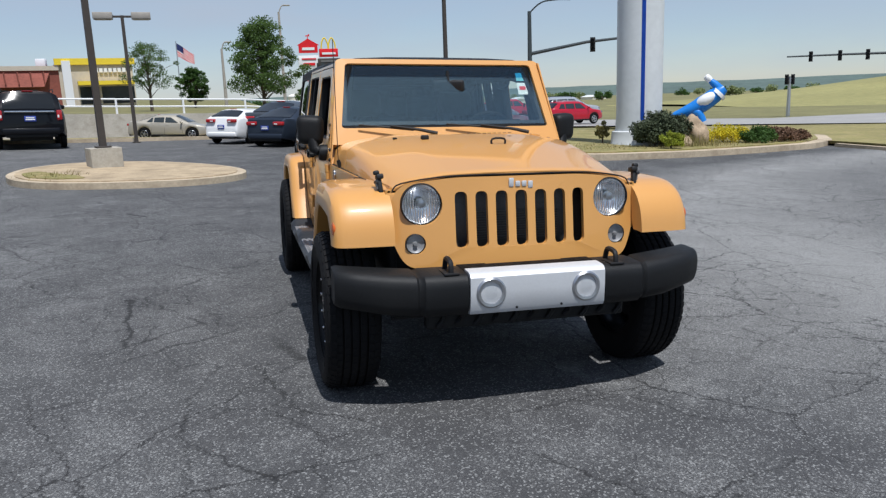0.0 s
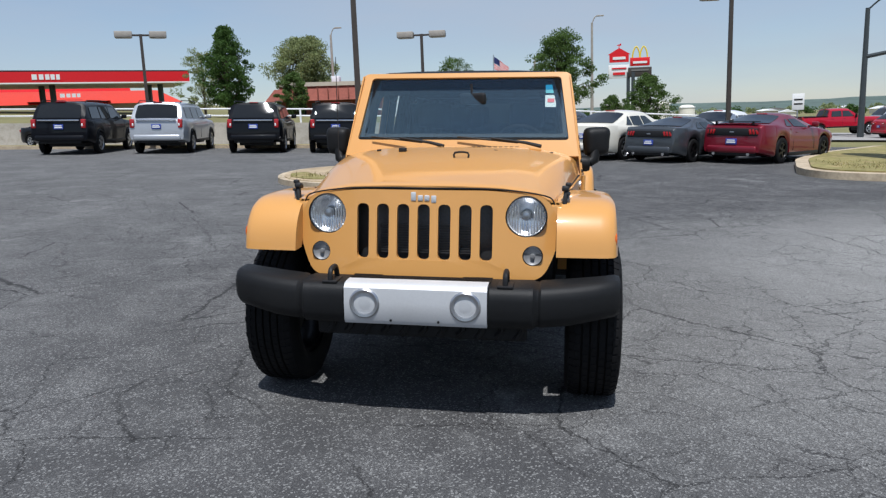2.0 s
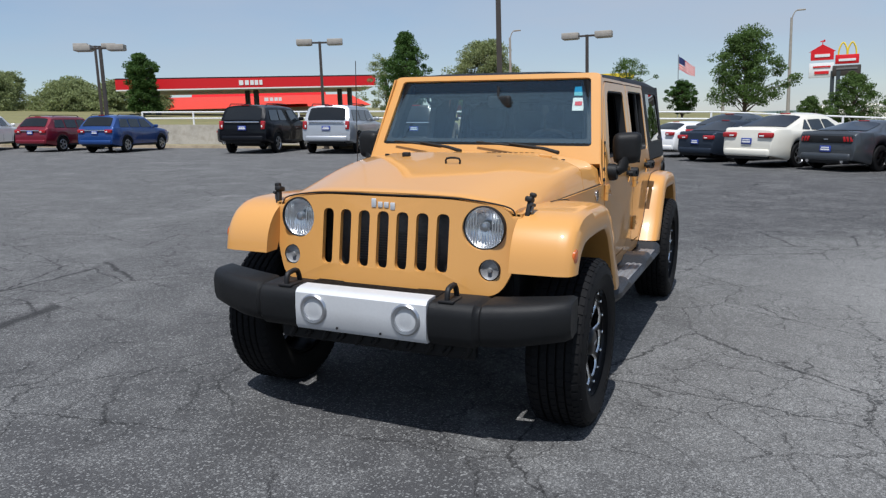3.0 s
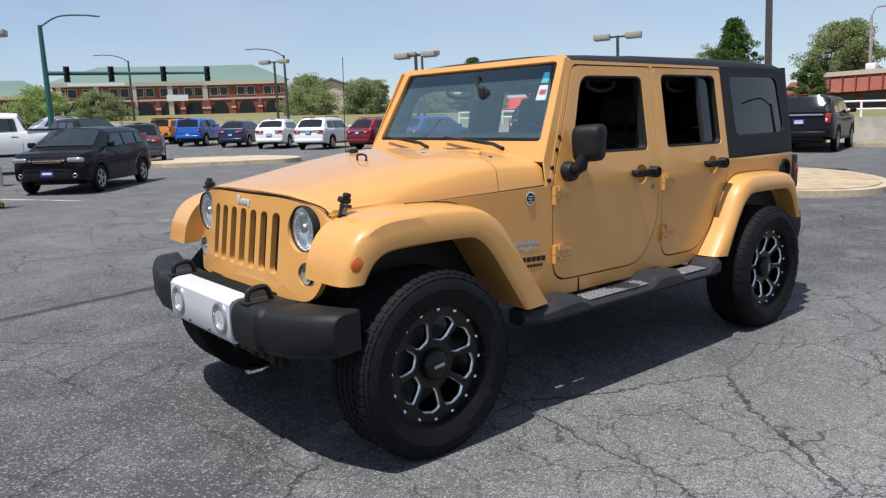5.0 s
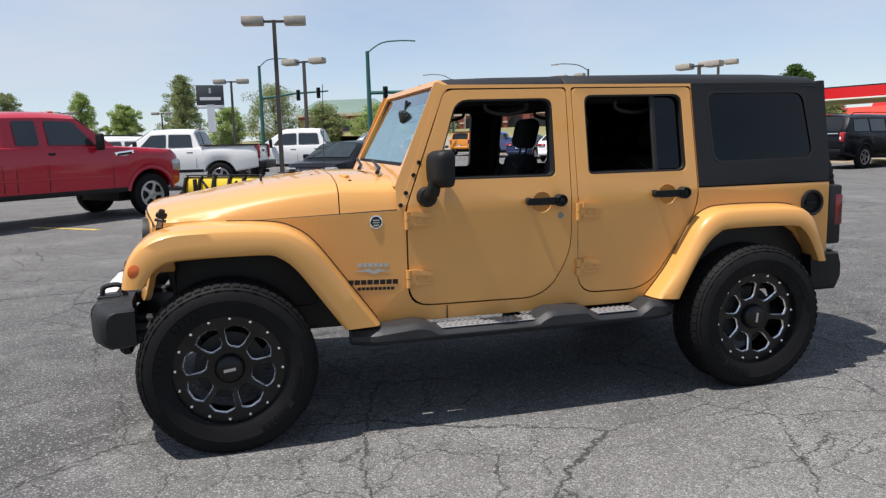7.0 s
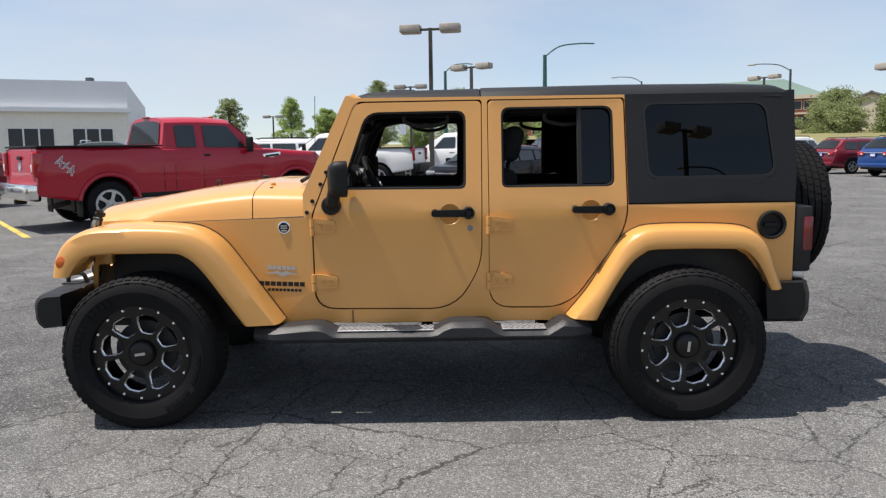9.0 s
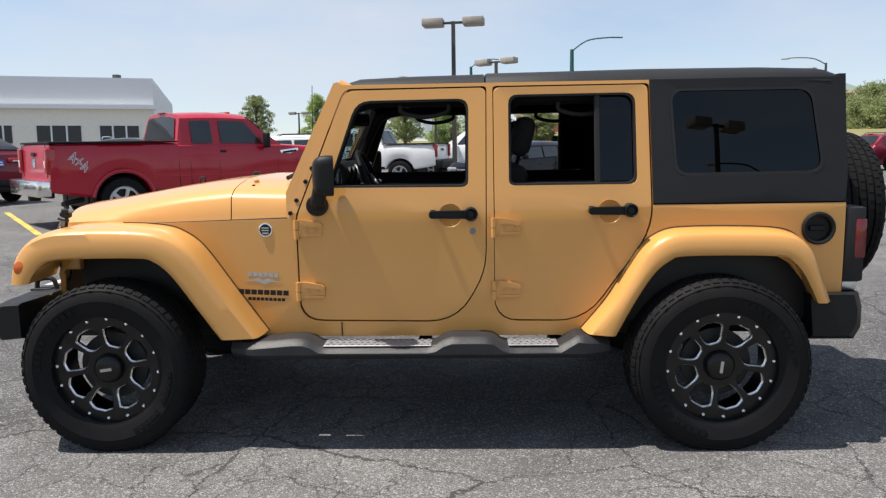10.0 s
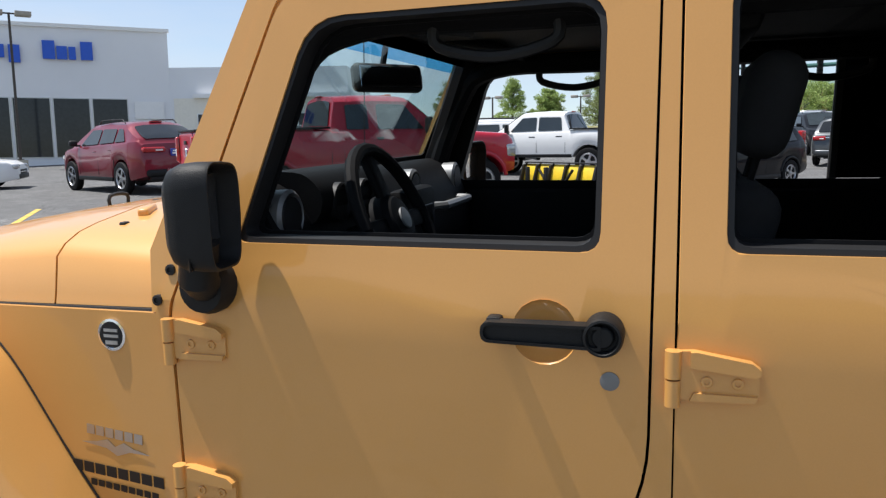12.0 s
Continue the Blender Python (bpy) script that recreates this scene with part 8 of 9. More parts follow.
def shrub(x, y, r, h, leaf, seed, name, label, size=0.07, n=34, per=110):
    rng = random.Random(seed)
    root = thing(name, label, "shrub", pose(x, y, gz(x, y) + 0.17), "shrubs of the corner bed")
    clumps = []
    for i in range(n):
        a, f = rng.uniform(0, 6.28), rng.random()
        rr = r * math.sqrt(f) * 0.85
        clumps.append(((math.cos(a) * rr, math.sin(a) * rr, h * (0.25 + 0.6 * rng.random() * (1 - 0.5 * f))), r * 0.26, per, size, min(1.0, h / r)))
    foliage("foliage", clumps, seed, leaf, root)
    part("stem", tube([(0, 0, -0.05), (0.02, 0.01, h * 0.5)], [0.03, 0.015], 6), M_BARK, root)


shrub(9.62, 12.75, 0.72, 1.05, M_JUNIPER, 1, "shrub", "dark rounded evergreen shrub at the pylon's foot", 0.075, 70, 130)
shrub(10.25, 13.05, 0.62, 0.98, M_JUNIPER, 2, "shrub", "dark evergreen shrub beside the boulder", 0.075, 60, 130)
shrub(9.45, 11.72, 0.33, 0.50, M_LIMELEAF, 3, "shrub", "small lime green shrub", 0.055, 24, 130)
shrub(12.6, 13.9, 0.68, 0.56, M_YELLOWLEAF, 4, "shrub", "golden yellow shrub in the corner bed", 0.06, 34, 150)
shrub(13.2, 13.4, 0.66, 0.50, M_LEAF, 5, "shrub", "low green shrub in the corner bed", 0.075, 32, 140)
shrub(14.4, 13.9, 0.75, 0.45, M_RUSTLEAF, 6, "shrub", "low rust brown shrub", 0.075, 32, 130)
shrub(15.3, 14.1, 0.55, 0.36, M_RUSTLEAF, 7, "shrub", "low brownish shrub at the bed's end", 0.075, 22, 130)
shrub(9.0, 14.6, 0.20, 0.75, M_GRASS, 8, "ornamental_grass", "clump of dry ornamental grass", 0.12, 14, 60)


def boulder():
    x, y = 11.0, 13.0
    bm = bmesh.new()
    bmesh.ops.create_icosphere(bm, subdivisions=4, radius=0.38)
    for v in bm.verts:
        k = 1 + 0.34 * noise.noise(v.co * 2.6) + 0.16 * noise.noise(v.co * 7) + 0.05 * noise.noise(v.co * 19)
        v.co = Vector((v.co.x * 1.0, v.co.y * 0.8, v.co.z * 1.25)) * k
    ob = part("boulder", bm, M_ROCK)
    ob.matrix_basis = pose(x, y, gz(x, y) + 0.50)
    tagged(ob, "tan split boulder in the planted bed", "rock")
    bm = bmesh.new()
    bmesh.ops.create_icosphere(bm, subdivisions=3, radius=0.4)
    for v in bm.verts:
        v.co = v.co * (1 + 0.3 * noise.noise(v.co * 3))
        v.co.z *= 0.6
    ob = part("boulder", bm, M_ROCK)
    ob.matrix_basis = pose(10.35, 12.75, gz(10.35, 12.75) + 0.26)
    tagged(ob, "low tan stone in the planted bed", "rock")


boulder()


def statue():
    """A blue and white outdoor figure leaning on the boulder, kept as one plain shape."""
    x, y = 11.28, 13.05
    line = smooth_line([(-0.95, 0, -0.12), (-0.5, 0, 0.02), (-0.05, 0, 0.22), (0.35, 0, 0.50), (0.62, 0, 0.72)], 5)
    rad = ramp_fn([(0, 0.08), (5, 0.19), (10, 0.26), (15, 0.24), (20, 0.14)])
    bm = tube(line, [rad(i) for i in range(len(line))], 18)
    tube(smooth_line([(0.50, 0, 0.60), (0.40, 0.02, 0.78), (0.20, 0.03, 0.96)], 4), [0.13, 0.14, 0.14, 0.13, 0.13, 0.12, 0.11, 0.10, 0.09], 12, bm)
    tube(smooth_line([(-0.35, 0, 0.05), (-0.15, -0.1, -0.05), (-0.02, -0.12, -0.32)], 4), [0.16] * 5 + [0.14] * 4, 12, bm)
    k = len(bm.faces)
    tube(smooth_line([(0.22, 0.03, 0.94), (0.10, 0.03, 1.06), (0.04, 0.03, 1.12)], 3), [0.08, 0.10, 0.11, 0.11, 0.10, 0.09, 0.05], 12, bm)
    tube(smooth_line([(-0.25, -0.10, 0.20), (0.05, -0.13, 0.36), (0.36, -0.12, 0.56)], 4), [0.05, 0.10, 0.15, 0.18, 0.19, 0.18, 0.16, 0.12, 0.06], 14, bm)
    tube([(0.42, -0.02, 0.50), (0.50, -0.02, 0.58)], [0.25, 0.23], 14, bm)
    ob = part("statue", bm, [M_AZURE, M_WHITE])
    for f in list(ob.data.polygons)[k:]:
        f.material_index = 1
    ob.matrix_basis = pose(x, y, gz(x, y) + 1.08, 0, 0, -28) @ Matrix.Scale(0.87, 4)
    tagged(ob, "blue and white moulded figure leaning over a boulder", "statue")


statue()


# ---- buildings ----
def block(root, name, pts, z0, z1, mat, label=""):
    bm = prism(pts, z0, z1, "z")
    return part(name, bm, mat, root, label, angle=20)


def face_panel(root, name, a, b, u0, u1, z0, z1, mat, out=0.05, depth=0.12, label=""):
    """A flat piece on the wall that runs from a to b (in plan), between u0 and u1 metres along it."""
    a, b = Vector((*a, 0)), Vector((*b, 0))
    d = (b - a).normalized()
    nrm = Vector((d.y, -d.x, 0))
    bm = bmesh.new()
    c = a + d * (u0 + u1) / 2 + nrm * (out - depth / 2) + Vector((0, 0, (z0 + z1) / 2))
    box(bm, (0, 0, 0), (u1 - u0, depth, z1 - z0), Matrix.Translation(c) @ d.to_track_quat("X", "Z").to_matrix().to_4x4())
    return part(name, bm, mat, root, label)


def wall_quad(a, b, depth):
    a, b = Vector(a), Vector(b)
    d = (b - a).normalized()
    n = Vector((-d.y, d.x)) * depth
    return [tuple(a), tuple(b), tuple(b + n), tuple(a + n)]


def window_row(root, a, b, us, w, z0, z1, frame=M_PANEL, name="window"):
    for u in us:
        win = face_panel(root, name, a, b, u - w / 2 - 0.08, u + w / 2 + 0.08, z0 - 0.08, z1 + 0.08, frame, 0.05, 0.12)
        face_panel(win, "pane", a, b, u - w / 2, u + w / 2, z0, z1, M_WINDOW, 0.062, 0.05)


def fuel_station():
    g = 1.3
    A, B = Vector((-45.1, 38.84)), Vector((-29.2, 51.4))
    d = (B - A).normalized()
    n = Vector((-d.y, d.x))
    root = thing("fuel_canopy", "flat fuel station canopy with a red fascia on paired dark posts", "canopy")
    q = [A, B, B + n * 8, A + n * 8]
    block(root, "deck", [tuple(p) for p in q], 5.0, 5.75, M_PANEL)
    fas = face_panel(root, "fascia", A, B, -0.05, (B - A).length + 0.05, 5.08, 5.85, M_REDSIGN, 0.10, 0.08, "bright red fascia band")
    face_panel(root, "fascia_edge", A, B, -0.05, (B - A).length + 0.05, 5.85, 5.95, M_BLACK, 0.10, 0.10)
    face_panel(root, "fascia_stripe", A, B, -0.05, (B - A).length + 0.05, 4.98, 5.08, M_WHITE, 0.10, 0.08)
    mid = (B - A).length / 2
    for k, w in ((-0.75, 0.34), (-0.3, 0.30), (0.1, 0.28), (0.45, 0.28), (0.8, 0.24)):
        face_panel(fas, "sign_bar", A, B, mid + k - w / 2, mid + k + w / 2, 5.28, 5.66, M_WHITE, 0.13, 0.03)
    for u in (1.9, 2.7, mid - 0.3, mid + 0.4, (B - A).length - 2.6, (B - A).length - 1.9):
        p = A + d * u + n * (2.0 if int(u * 10) % 2 else 3.2)
        part("post", rbox((p.x, p.y, (g + 5.0) / 2), (0.32, 0.32, 5.0 - g), 0.02), M_DARKPOLE, root)
    shop = thing("station_shop", "fuel station shop with a red metal roof and pale walls", "building")
    C, D = A + n * 16 + d * 1.0, A + n * 16 + d * 21.5
    block(shop, "wall", wall_quad(C, D, 10), g - 0.5, 4.25, M_BEIGE)
    L = (D - C).length
    bm = loft([[(*(C - n * 1.0 - d * 0.8), 3.95), (*(D - n * 1.0 + d * 0.8), 3.95), (*(D + n * 11 + d * 0.8), 3.95), (*(C + n * 11 - d * 0.8), 3.95)],
               [(*(C + n * 2.0 + d * 1.0), 5.25), (*(D + n * 2.0 - d * 1.0), 5.25), (*(D + n * 8 - d * 1.0), 5.25), (*(C + n * 8 + d * 1.0), 5.25)]])
    part("roof", bm, M_REDROOF, shop, "red standing-seam metal roof")
    bm = loft([[(*(C - n * 1.6 + d * (L * 0.38)), 4.2), (*(C - n * 1.6 + d * (L * 0.72)), 4.2), (*(C + n * 3 + d * (L * 0.72)), 4.2), (*(C + n * 3 + d * (L * 0.38)), 4.2)],
               [(*(C + n * 1.0 + d * (L * 0.42)), 5.15), (*(C + n * 1.0 + d * (L * 0.68)), 5.15), (*(C + n * 3 + d * (L * 0.68)), 5.15), (*(C + n * 3 + d * (L * 0.42)), 5.15)]])
    part("porch_roof", bm, M_REDROOF, shop)
    for k, w in ((-0.6, 0.4), (-0.1, 0.34), (0.35, 0.34), (0.75, 0.3)):
        face_panel(shop, "sign_bar", C - n * 1.25, D - n * 1.25, L * 0.55 + k - w / 2, L * 0.55 + k + w / 2, 4.55, 4.9, M_WHITE, 0.2, 0.05)
    window_row(shop, C, D, [1.5 + 2.1 * i for i in range(7)], 1.6, g + 0.5, 3.4)
    bm = loft([[(*(C + n * 6 + d * 3), 5.2), (*(D + n * 6 - d * 3), 5.2), (*(D + n * 10 - d * 3), 5.2), (*(C + n * 10 + d * 3), 5.2)], [(*(C + n * 6.6 + d * 3.6), 7.35), (*(D + n * 6.6 - d * 3.6), 7.35), (*(D + n * 9.4 - d * 3.6), 7.35), (*(C + n * 9.4 + d * 3.6), 7.35)]])
    part("upper_roof", bm, M_REDSIGN, shop)


fuel_station()


def restaurant():
    g = 1.75
    root = thing("restaurant", "low brick restaurant with a beige front and yellow roof trim", "building")
    A, B, C = (-19.5, 46.0), (-11.9, 48.3), (-7.6, 49.4)
    block(root, "brick_wing", wall_quad(A, B, 14), g - 0.4, 4.15, M_BRICK)
    face_panel(root, "parapet", A, B, 0, 7.95, 4.02, 4.30, M_BEIGE, 0.12, 0.2)
    block(root, "beige_front", wall_quad(B, C, 15), g - 0.4, 4.6, M_BEIGE)
    face_panel(root, "roof_trim", B, C, -0.2, 4.6, 4.35, 4.75, M_YELLOW, 0.18, 0.25, "yellow curved roof trim")
    face_panel(root, "awning", B, C, 1.0, 4.4, 3.05, 3.3, M_YELLOW, 0.7, 0.6, "yellow entrance awning")
    bm = loft([[(-20.2, 44.9, 3.0), (-12.6, 47.2, 3.0), (-12.4, 48.0, 3.85), (-19.8, 45.8, 3.85)], [(-20.2, 45.0, 2.95), (-12.6, 47.3, 2.95), (-12.4, 48.1, 3.80), (-19.8, 45.9, 3.80)]])
    part("awning_roof", bm, M_BRICK, root, "red tiled sloping awning")
    for k in range(10):
        face_panel(root, "awning_rib", A, B, 0.5 + 0.72 * k, 0.56 + 0.72 * k, 3.15, 3.9, M_BRICK, 0.95, 0.9)
    window_row(root, A, B, [1.2, 2.8, 4.4, 6.0], 1.2, g + 0.3, 2.85, M_BRICK)
    window_row(root, B, C, [1.6, 2.9, 3.9], 1.0, g + 0.1, 2.95, M_BEIGE)
    face_panel(root, "door_pillar", B, C, 0.2, 0.7, g, 4.6, M_PANEL, 0.3, 0.3)
    for k in range(8):
        face_panel(root, "sign_bar", B, C, 2.1 + 0.28 * k, 2.31 + 0.28 * k, 3.85, 4.12, M_WHITE, 0.12, 0.08)
    for k in (0, 0.30):
        pts = [(0.0 + k, 3.3), (0.03 + k, 3.6), (0.12 + k, 3.75), (0.21 + k, 3.6), (0.24 + k, 3.3)]
        a, b = Vector((*A, 0)), Vector((*B, 0))
        dd = (b - a).normalized()
        part("sign_arch", tube([a + dd * (6.6 + u) + Vector((dd.y, -dd.x, 0)) * 0.12 + Vector((0, 0, z)) for u, z in smooth_line(pts, 3)], 0.04, 6), M_YELLOW, root)
    for x in (-16.5, -13.2):
        part("roof_vent", rbox((x, 50, 4.5), (0.6, 0.6, 0.7), 0.05), M_PANEL, root)


restaurant()


def road_signs():
    g = 0.9
    s = thing("pole_sign", "tall road sign with a red house-shaped board over a white board", "sign", pose(4.65, 54.8, g, 0, 0, 0))
    part("pole", boxes([((0.7, 0, 1.7), (0.25, 0.25, 3.6))]), M_DARKPOLE, s)
    part("red_board", prism([(-0.72, 4.28), (0.72, 4.28), (0.72, 4.85), (0.85, 4.85), (0, 5.35), (-0.85, 4.85), (-0.72, 4.85)], -0.12, 0.12, "y"), M_REDSIGN, s, "red house-shaped board")
    part("weathervane", joined(tube([(0, 0, 5.3), (0, 0, 5.62)], 0.03, 6), boxes([((0, 0, 5.55), (0.32, 0.05, 0.07)), ((0.1, 0, 5.62), (0.10, 0.05, 0.1))])), M_REDSIGN, s)
    part("white_board", rbox((-0.02, 0, 3.58), (1.56, 0.22, 1.0), 0.02), M_WHITE, s)
    for k, (w, z, mt) in enumerate(((0.95, 4.58, M_WHITE), (0.9, 3.42, M_REDSIGN), (1.1, 3.82, M_REDSIGN))):
        part("sign_bar", boxes([((0, -0.14, z), (w, 0.03, 0.2 if k < 2 else 0.10))]), mt, s)
    t = thing("pole_sign", "tall restaurant road sign with yellow arches over a red board", "sign", pose(6.2, 54.7, g, 0, 0, 0))
    part("pole", boxes([((-0.5, 0, 1.7), (0.25, 0.25, 3.6))]), M_DARKPOLE, t)
    part("red_board", rbox((0, 0, 4.25), (1.45, 0.25, 0.62), 0.03), M_REDSIGN, t)
    part("dark_board", rbox((0, 0, 3.48), (1.75, 0.22, 0.72), 0.03), M_POLE, t)
    part("sign_bar", boxes([((0, -0.14, 4.2), (1.05, 0.03, 0.16))]), M_WHITE, t)
    part("sign_bar", boxes([((0, -0.13, 3.62), (1.3, 0.03, 0.12))]), M_LINER, t)
    for k in (-0.28, 0.28):
        part("arch", tube(smooth_line([(k - 0.27, 0, 4.5), (k - 0.22, 0, 5.0), (k, 0, 5.38), (k + 0.22, 0, 5.0), (k + 0.27, 0, 4.5)], 4), 0.055, 8), M_YELLOW, t, "yellow arch")


road_signs()


def flag():
    f = thing("flagpole", "tall flagpole with a red, white and blue flag hanging slack", "flag", pose(-5.0, 54.6, 1.5))
    part("pole", tube([(0, 0, 0), (0, 0, 4.7)], 0.035, 8), M_ALLOY, f)
    bm = bmesh.new()
    rows = []
    for i in range(14):
        u = i / 13
        rows.append([bm.verts.new((0.04 + u * 1.15, 0.10 * math.sin(u * 9), 4.55 - u * 0.85 - v * (0.95 - 0.25 * u) / 13 + 0.03 * math.sin(u * 7 + v))) for v in range(14)])
    for a, b in zip(rows, rows[1:]):
        for k in range(13):
            bm.faces.new((a[k], a[k + 1], b[k + 1], b[k]))
    ob = part("flag_cloth", bm, [M_REDSIGN, M_WHITE, M_NAVYCLOTH], f, "striped flag cloth")
    for i, p in enumerate(ob.data.polygons):
        k, u = i % 13, i // 13
        p.material_index = 2 if (k < 7 and u < 5) else (k % 2)


M_NAVYCLOTH = material("navy_cloth", (0.02, 0.03, 0.12), rough=0.8)
flag()


def brick_office():
    """Two-storey brick offices with arches and a green hipped roof, far across the road."""
    z = 6.3
    root = thing("office_building", "two-storey red brick office with pale green hipped roof", "building")
    A, B, C = (-113.4, 23.5), (-107.4, 43.2), (-102.2, 53.9)
    for p, q in ((A, B), (B, C)):
        L = (Vector(q) - Vector(p)).length
        block(root, "wall", wall_quad(p, q, 16), z - 2, z + 5.0, M_BRICK)
        face_panel(root, "cornice", p, q, -0.3, L + 0.3, z + 4.55, z + 5.1, M_BEIGE, 0.35, 0.6, "pale stone cornice")
        face_panel(root, "string_course", p, q, 0, L, z + 2.35, z + 2.6, M_BEIGE, 0.12, 0.2)
        n = int(L / 3.4)
        us = [(i + 0.5) * L / n for i in range(n)]
        window_row(root, p, q, [u + k for u in us for k in (-0.72, 0.72)], 1.05, z + 3.05, z + 4.2, M_BEIGE)
        for k in range(n + 1):
            u = min(max(k * L / n, 0.3), L - 0.3)
            face_panel(root, "pier", p, q, u - 0.28, u + 0.28, z - 1.5, z + 2.3, M_BRICK, 0.45, 0.5, "brick pier between the arches")
            face_panel(root, "pier_cap", p, q, u - 0.36, u + 0.36, z + 1.05, z + 1.3, M_BEIGE, 0.53, 0.6, "pale stone pier cap")
        for u in us:
            a, b = Vector((*p, 0)), Vector((*q, 0))
            d = (b - a).normalized()
            nn = Vector((d.y, -d.x, 0))
            pts = [(-1.15, 0.0), (1.15, 0.0), (1.15, 1.2), (0.95, 1.75), (0.5, 2.05), (0, 2.15), (-0.5, 2.05), (-0.95, 1.75), (-1.15, 1.2)]
            bm = prism(pts, 0, 0.12, "y")
            for v in bm.verts:
                v.co = a + d * (u + v.co.x) + nn * (v.co.y * 1.0 - 0.02) + Vector((0, 0, z + v.co.z))
            part("arch_window", bm, M_BLACK, root, "dark arched opening")
    bm = loft([[(-114, 22.6, z + 5.1), (-107.2, 43.4, z + 5.1), (-101.6, 54.5, z + 5.1), (-117, 60, z + 5.1), (-130, 28, z + 5.1)], [(-117, 31, z + 7.9), (-111.5, 45, z + 7.9), (-108, 51.5, z + 7.9), (-114, 53, z + 7.9), (-122, 34, z + 7.9)]])
    part("roof", bm, M_GREENROOF, root, "pale green metal hipped roof")
    D = (-118.1, 8.2)
    L = (Vector(A) - Vector(D)).length
    block(root, "low_wing", wall_quad(D, A, 14), z - 2, z + 3.4, M_BRICK)
    face_panel(root, "cornice", D, A, -0.3, L, z + 3.0, z + 3.5, M_BEIGE, 0.3, 0.5)
    window_row(root, D, A, [1.8 + 3.1 * k for k in range(5)], 1.9, z + 0.6, z + 2.4, M_BEIGE)
    wing = loft([[(-118.6, 7.4, z + 3.5), (-113.0, 23.4, z + 3.5), (-127, 28, z + 3.5), (-132, 12, z + 3.5)], [(-122, 12, z + 6.0), (-119, 21, z + 6.0), (-123, 22, z + 6.0), (-127, 13.5, z + 6.0)]])
    part("wing_roof", wing, M_GREENROOF, root, "lower green metal roof")
    for u in (0.4, 5.2, 10.2, 15.2, 20.2):
        face_panel(root, "pilaster", A, B, u, u + 0.7, z - 1.5, z + 4.6, M_BEIGE, 0.25, 0.3)
    face_panel(root, "sign_bar", A, B, 2.0, 9.5, z + 4.65, z + 5.05, M_WHITE, 0.4, 0.1)
    face_panel(root, "sign_bar", A, B, 15.0, 18.0, z + 2.3, z + 3.2, M_WHITE, 0.4, 0.1)
    house = thing("house", "beige gabled house among trees", "house")
    bm = prism([(-5, 0), (5, 0), (5, 2.6), (0, 4.4), (-5, 2.6)], -6, 6, "y")
    moved(bm, pose(-90.5, 54.5, 5.4, 0, 0, 62))
    part("wall", bm, M_BEIGE, house)
    for sx in (1, -1):
        b2 = bmesh.new()
        box(b2, (sx * 2.6, 0, 3.62), (5.9, 12.6, 0.22), None)
        bmesh.ops.rotate(b2, cent=(sx * 2.6, 0, 3.62), matrix=Matrix.Rotation(sx * math.atan2(1.8, 5), 3, "Y"), verts=b2.verts)
        part("roof", moved(b2, pose(-90.5, 54.5, 5.4, 0, 0, 62)), M_LINER, house)


brick_office()


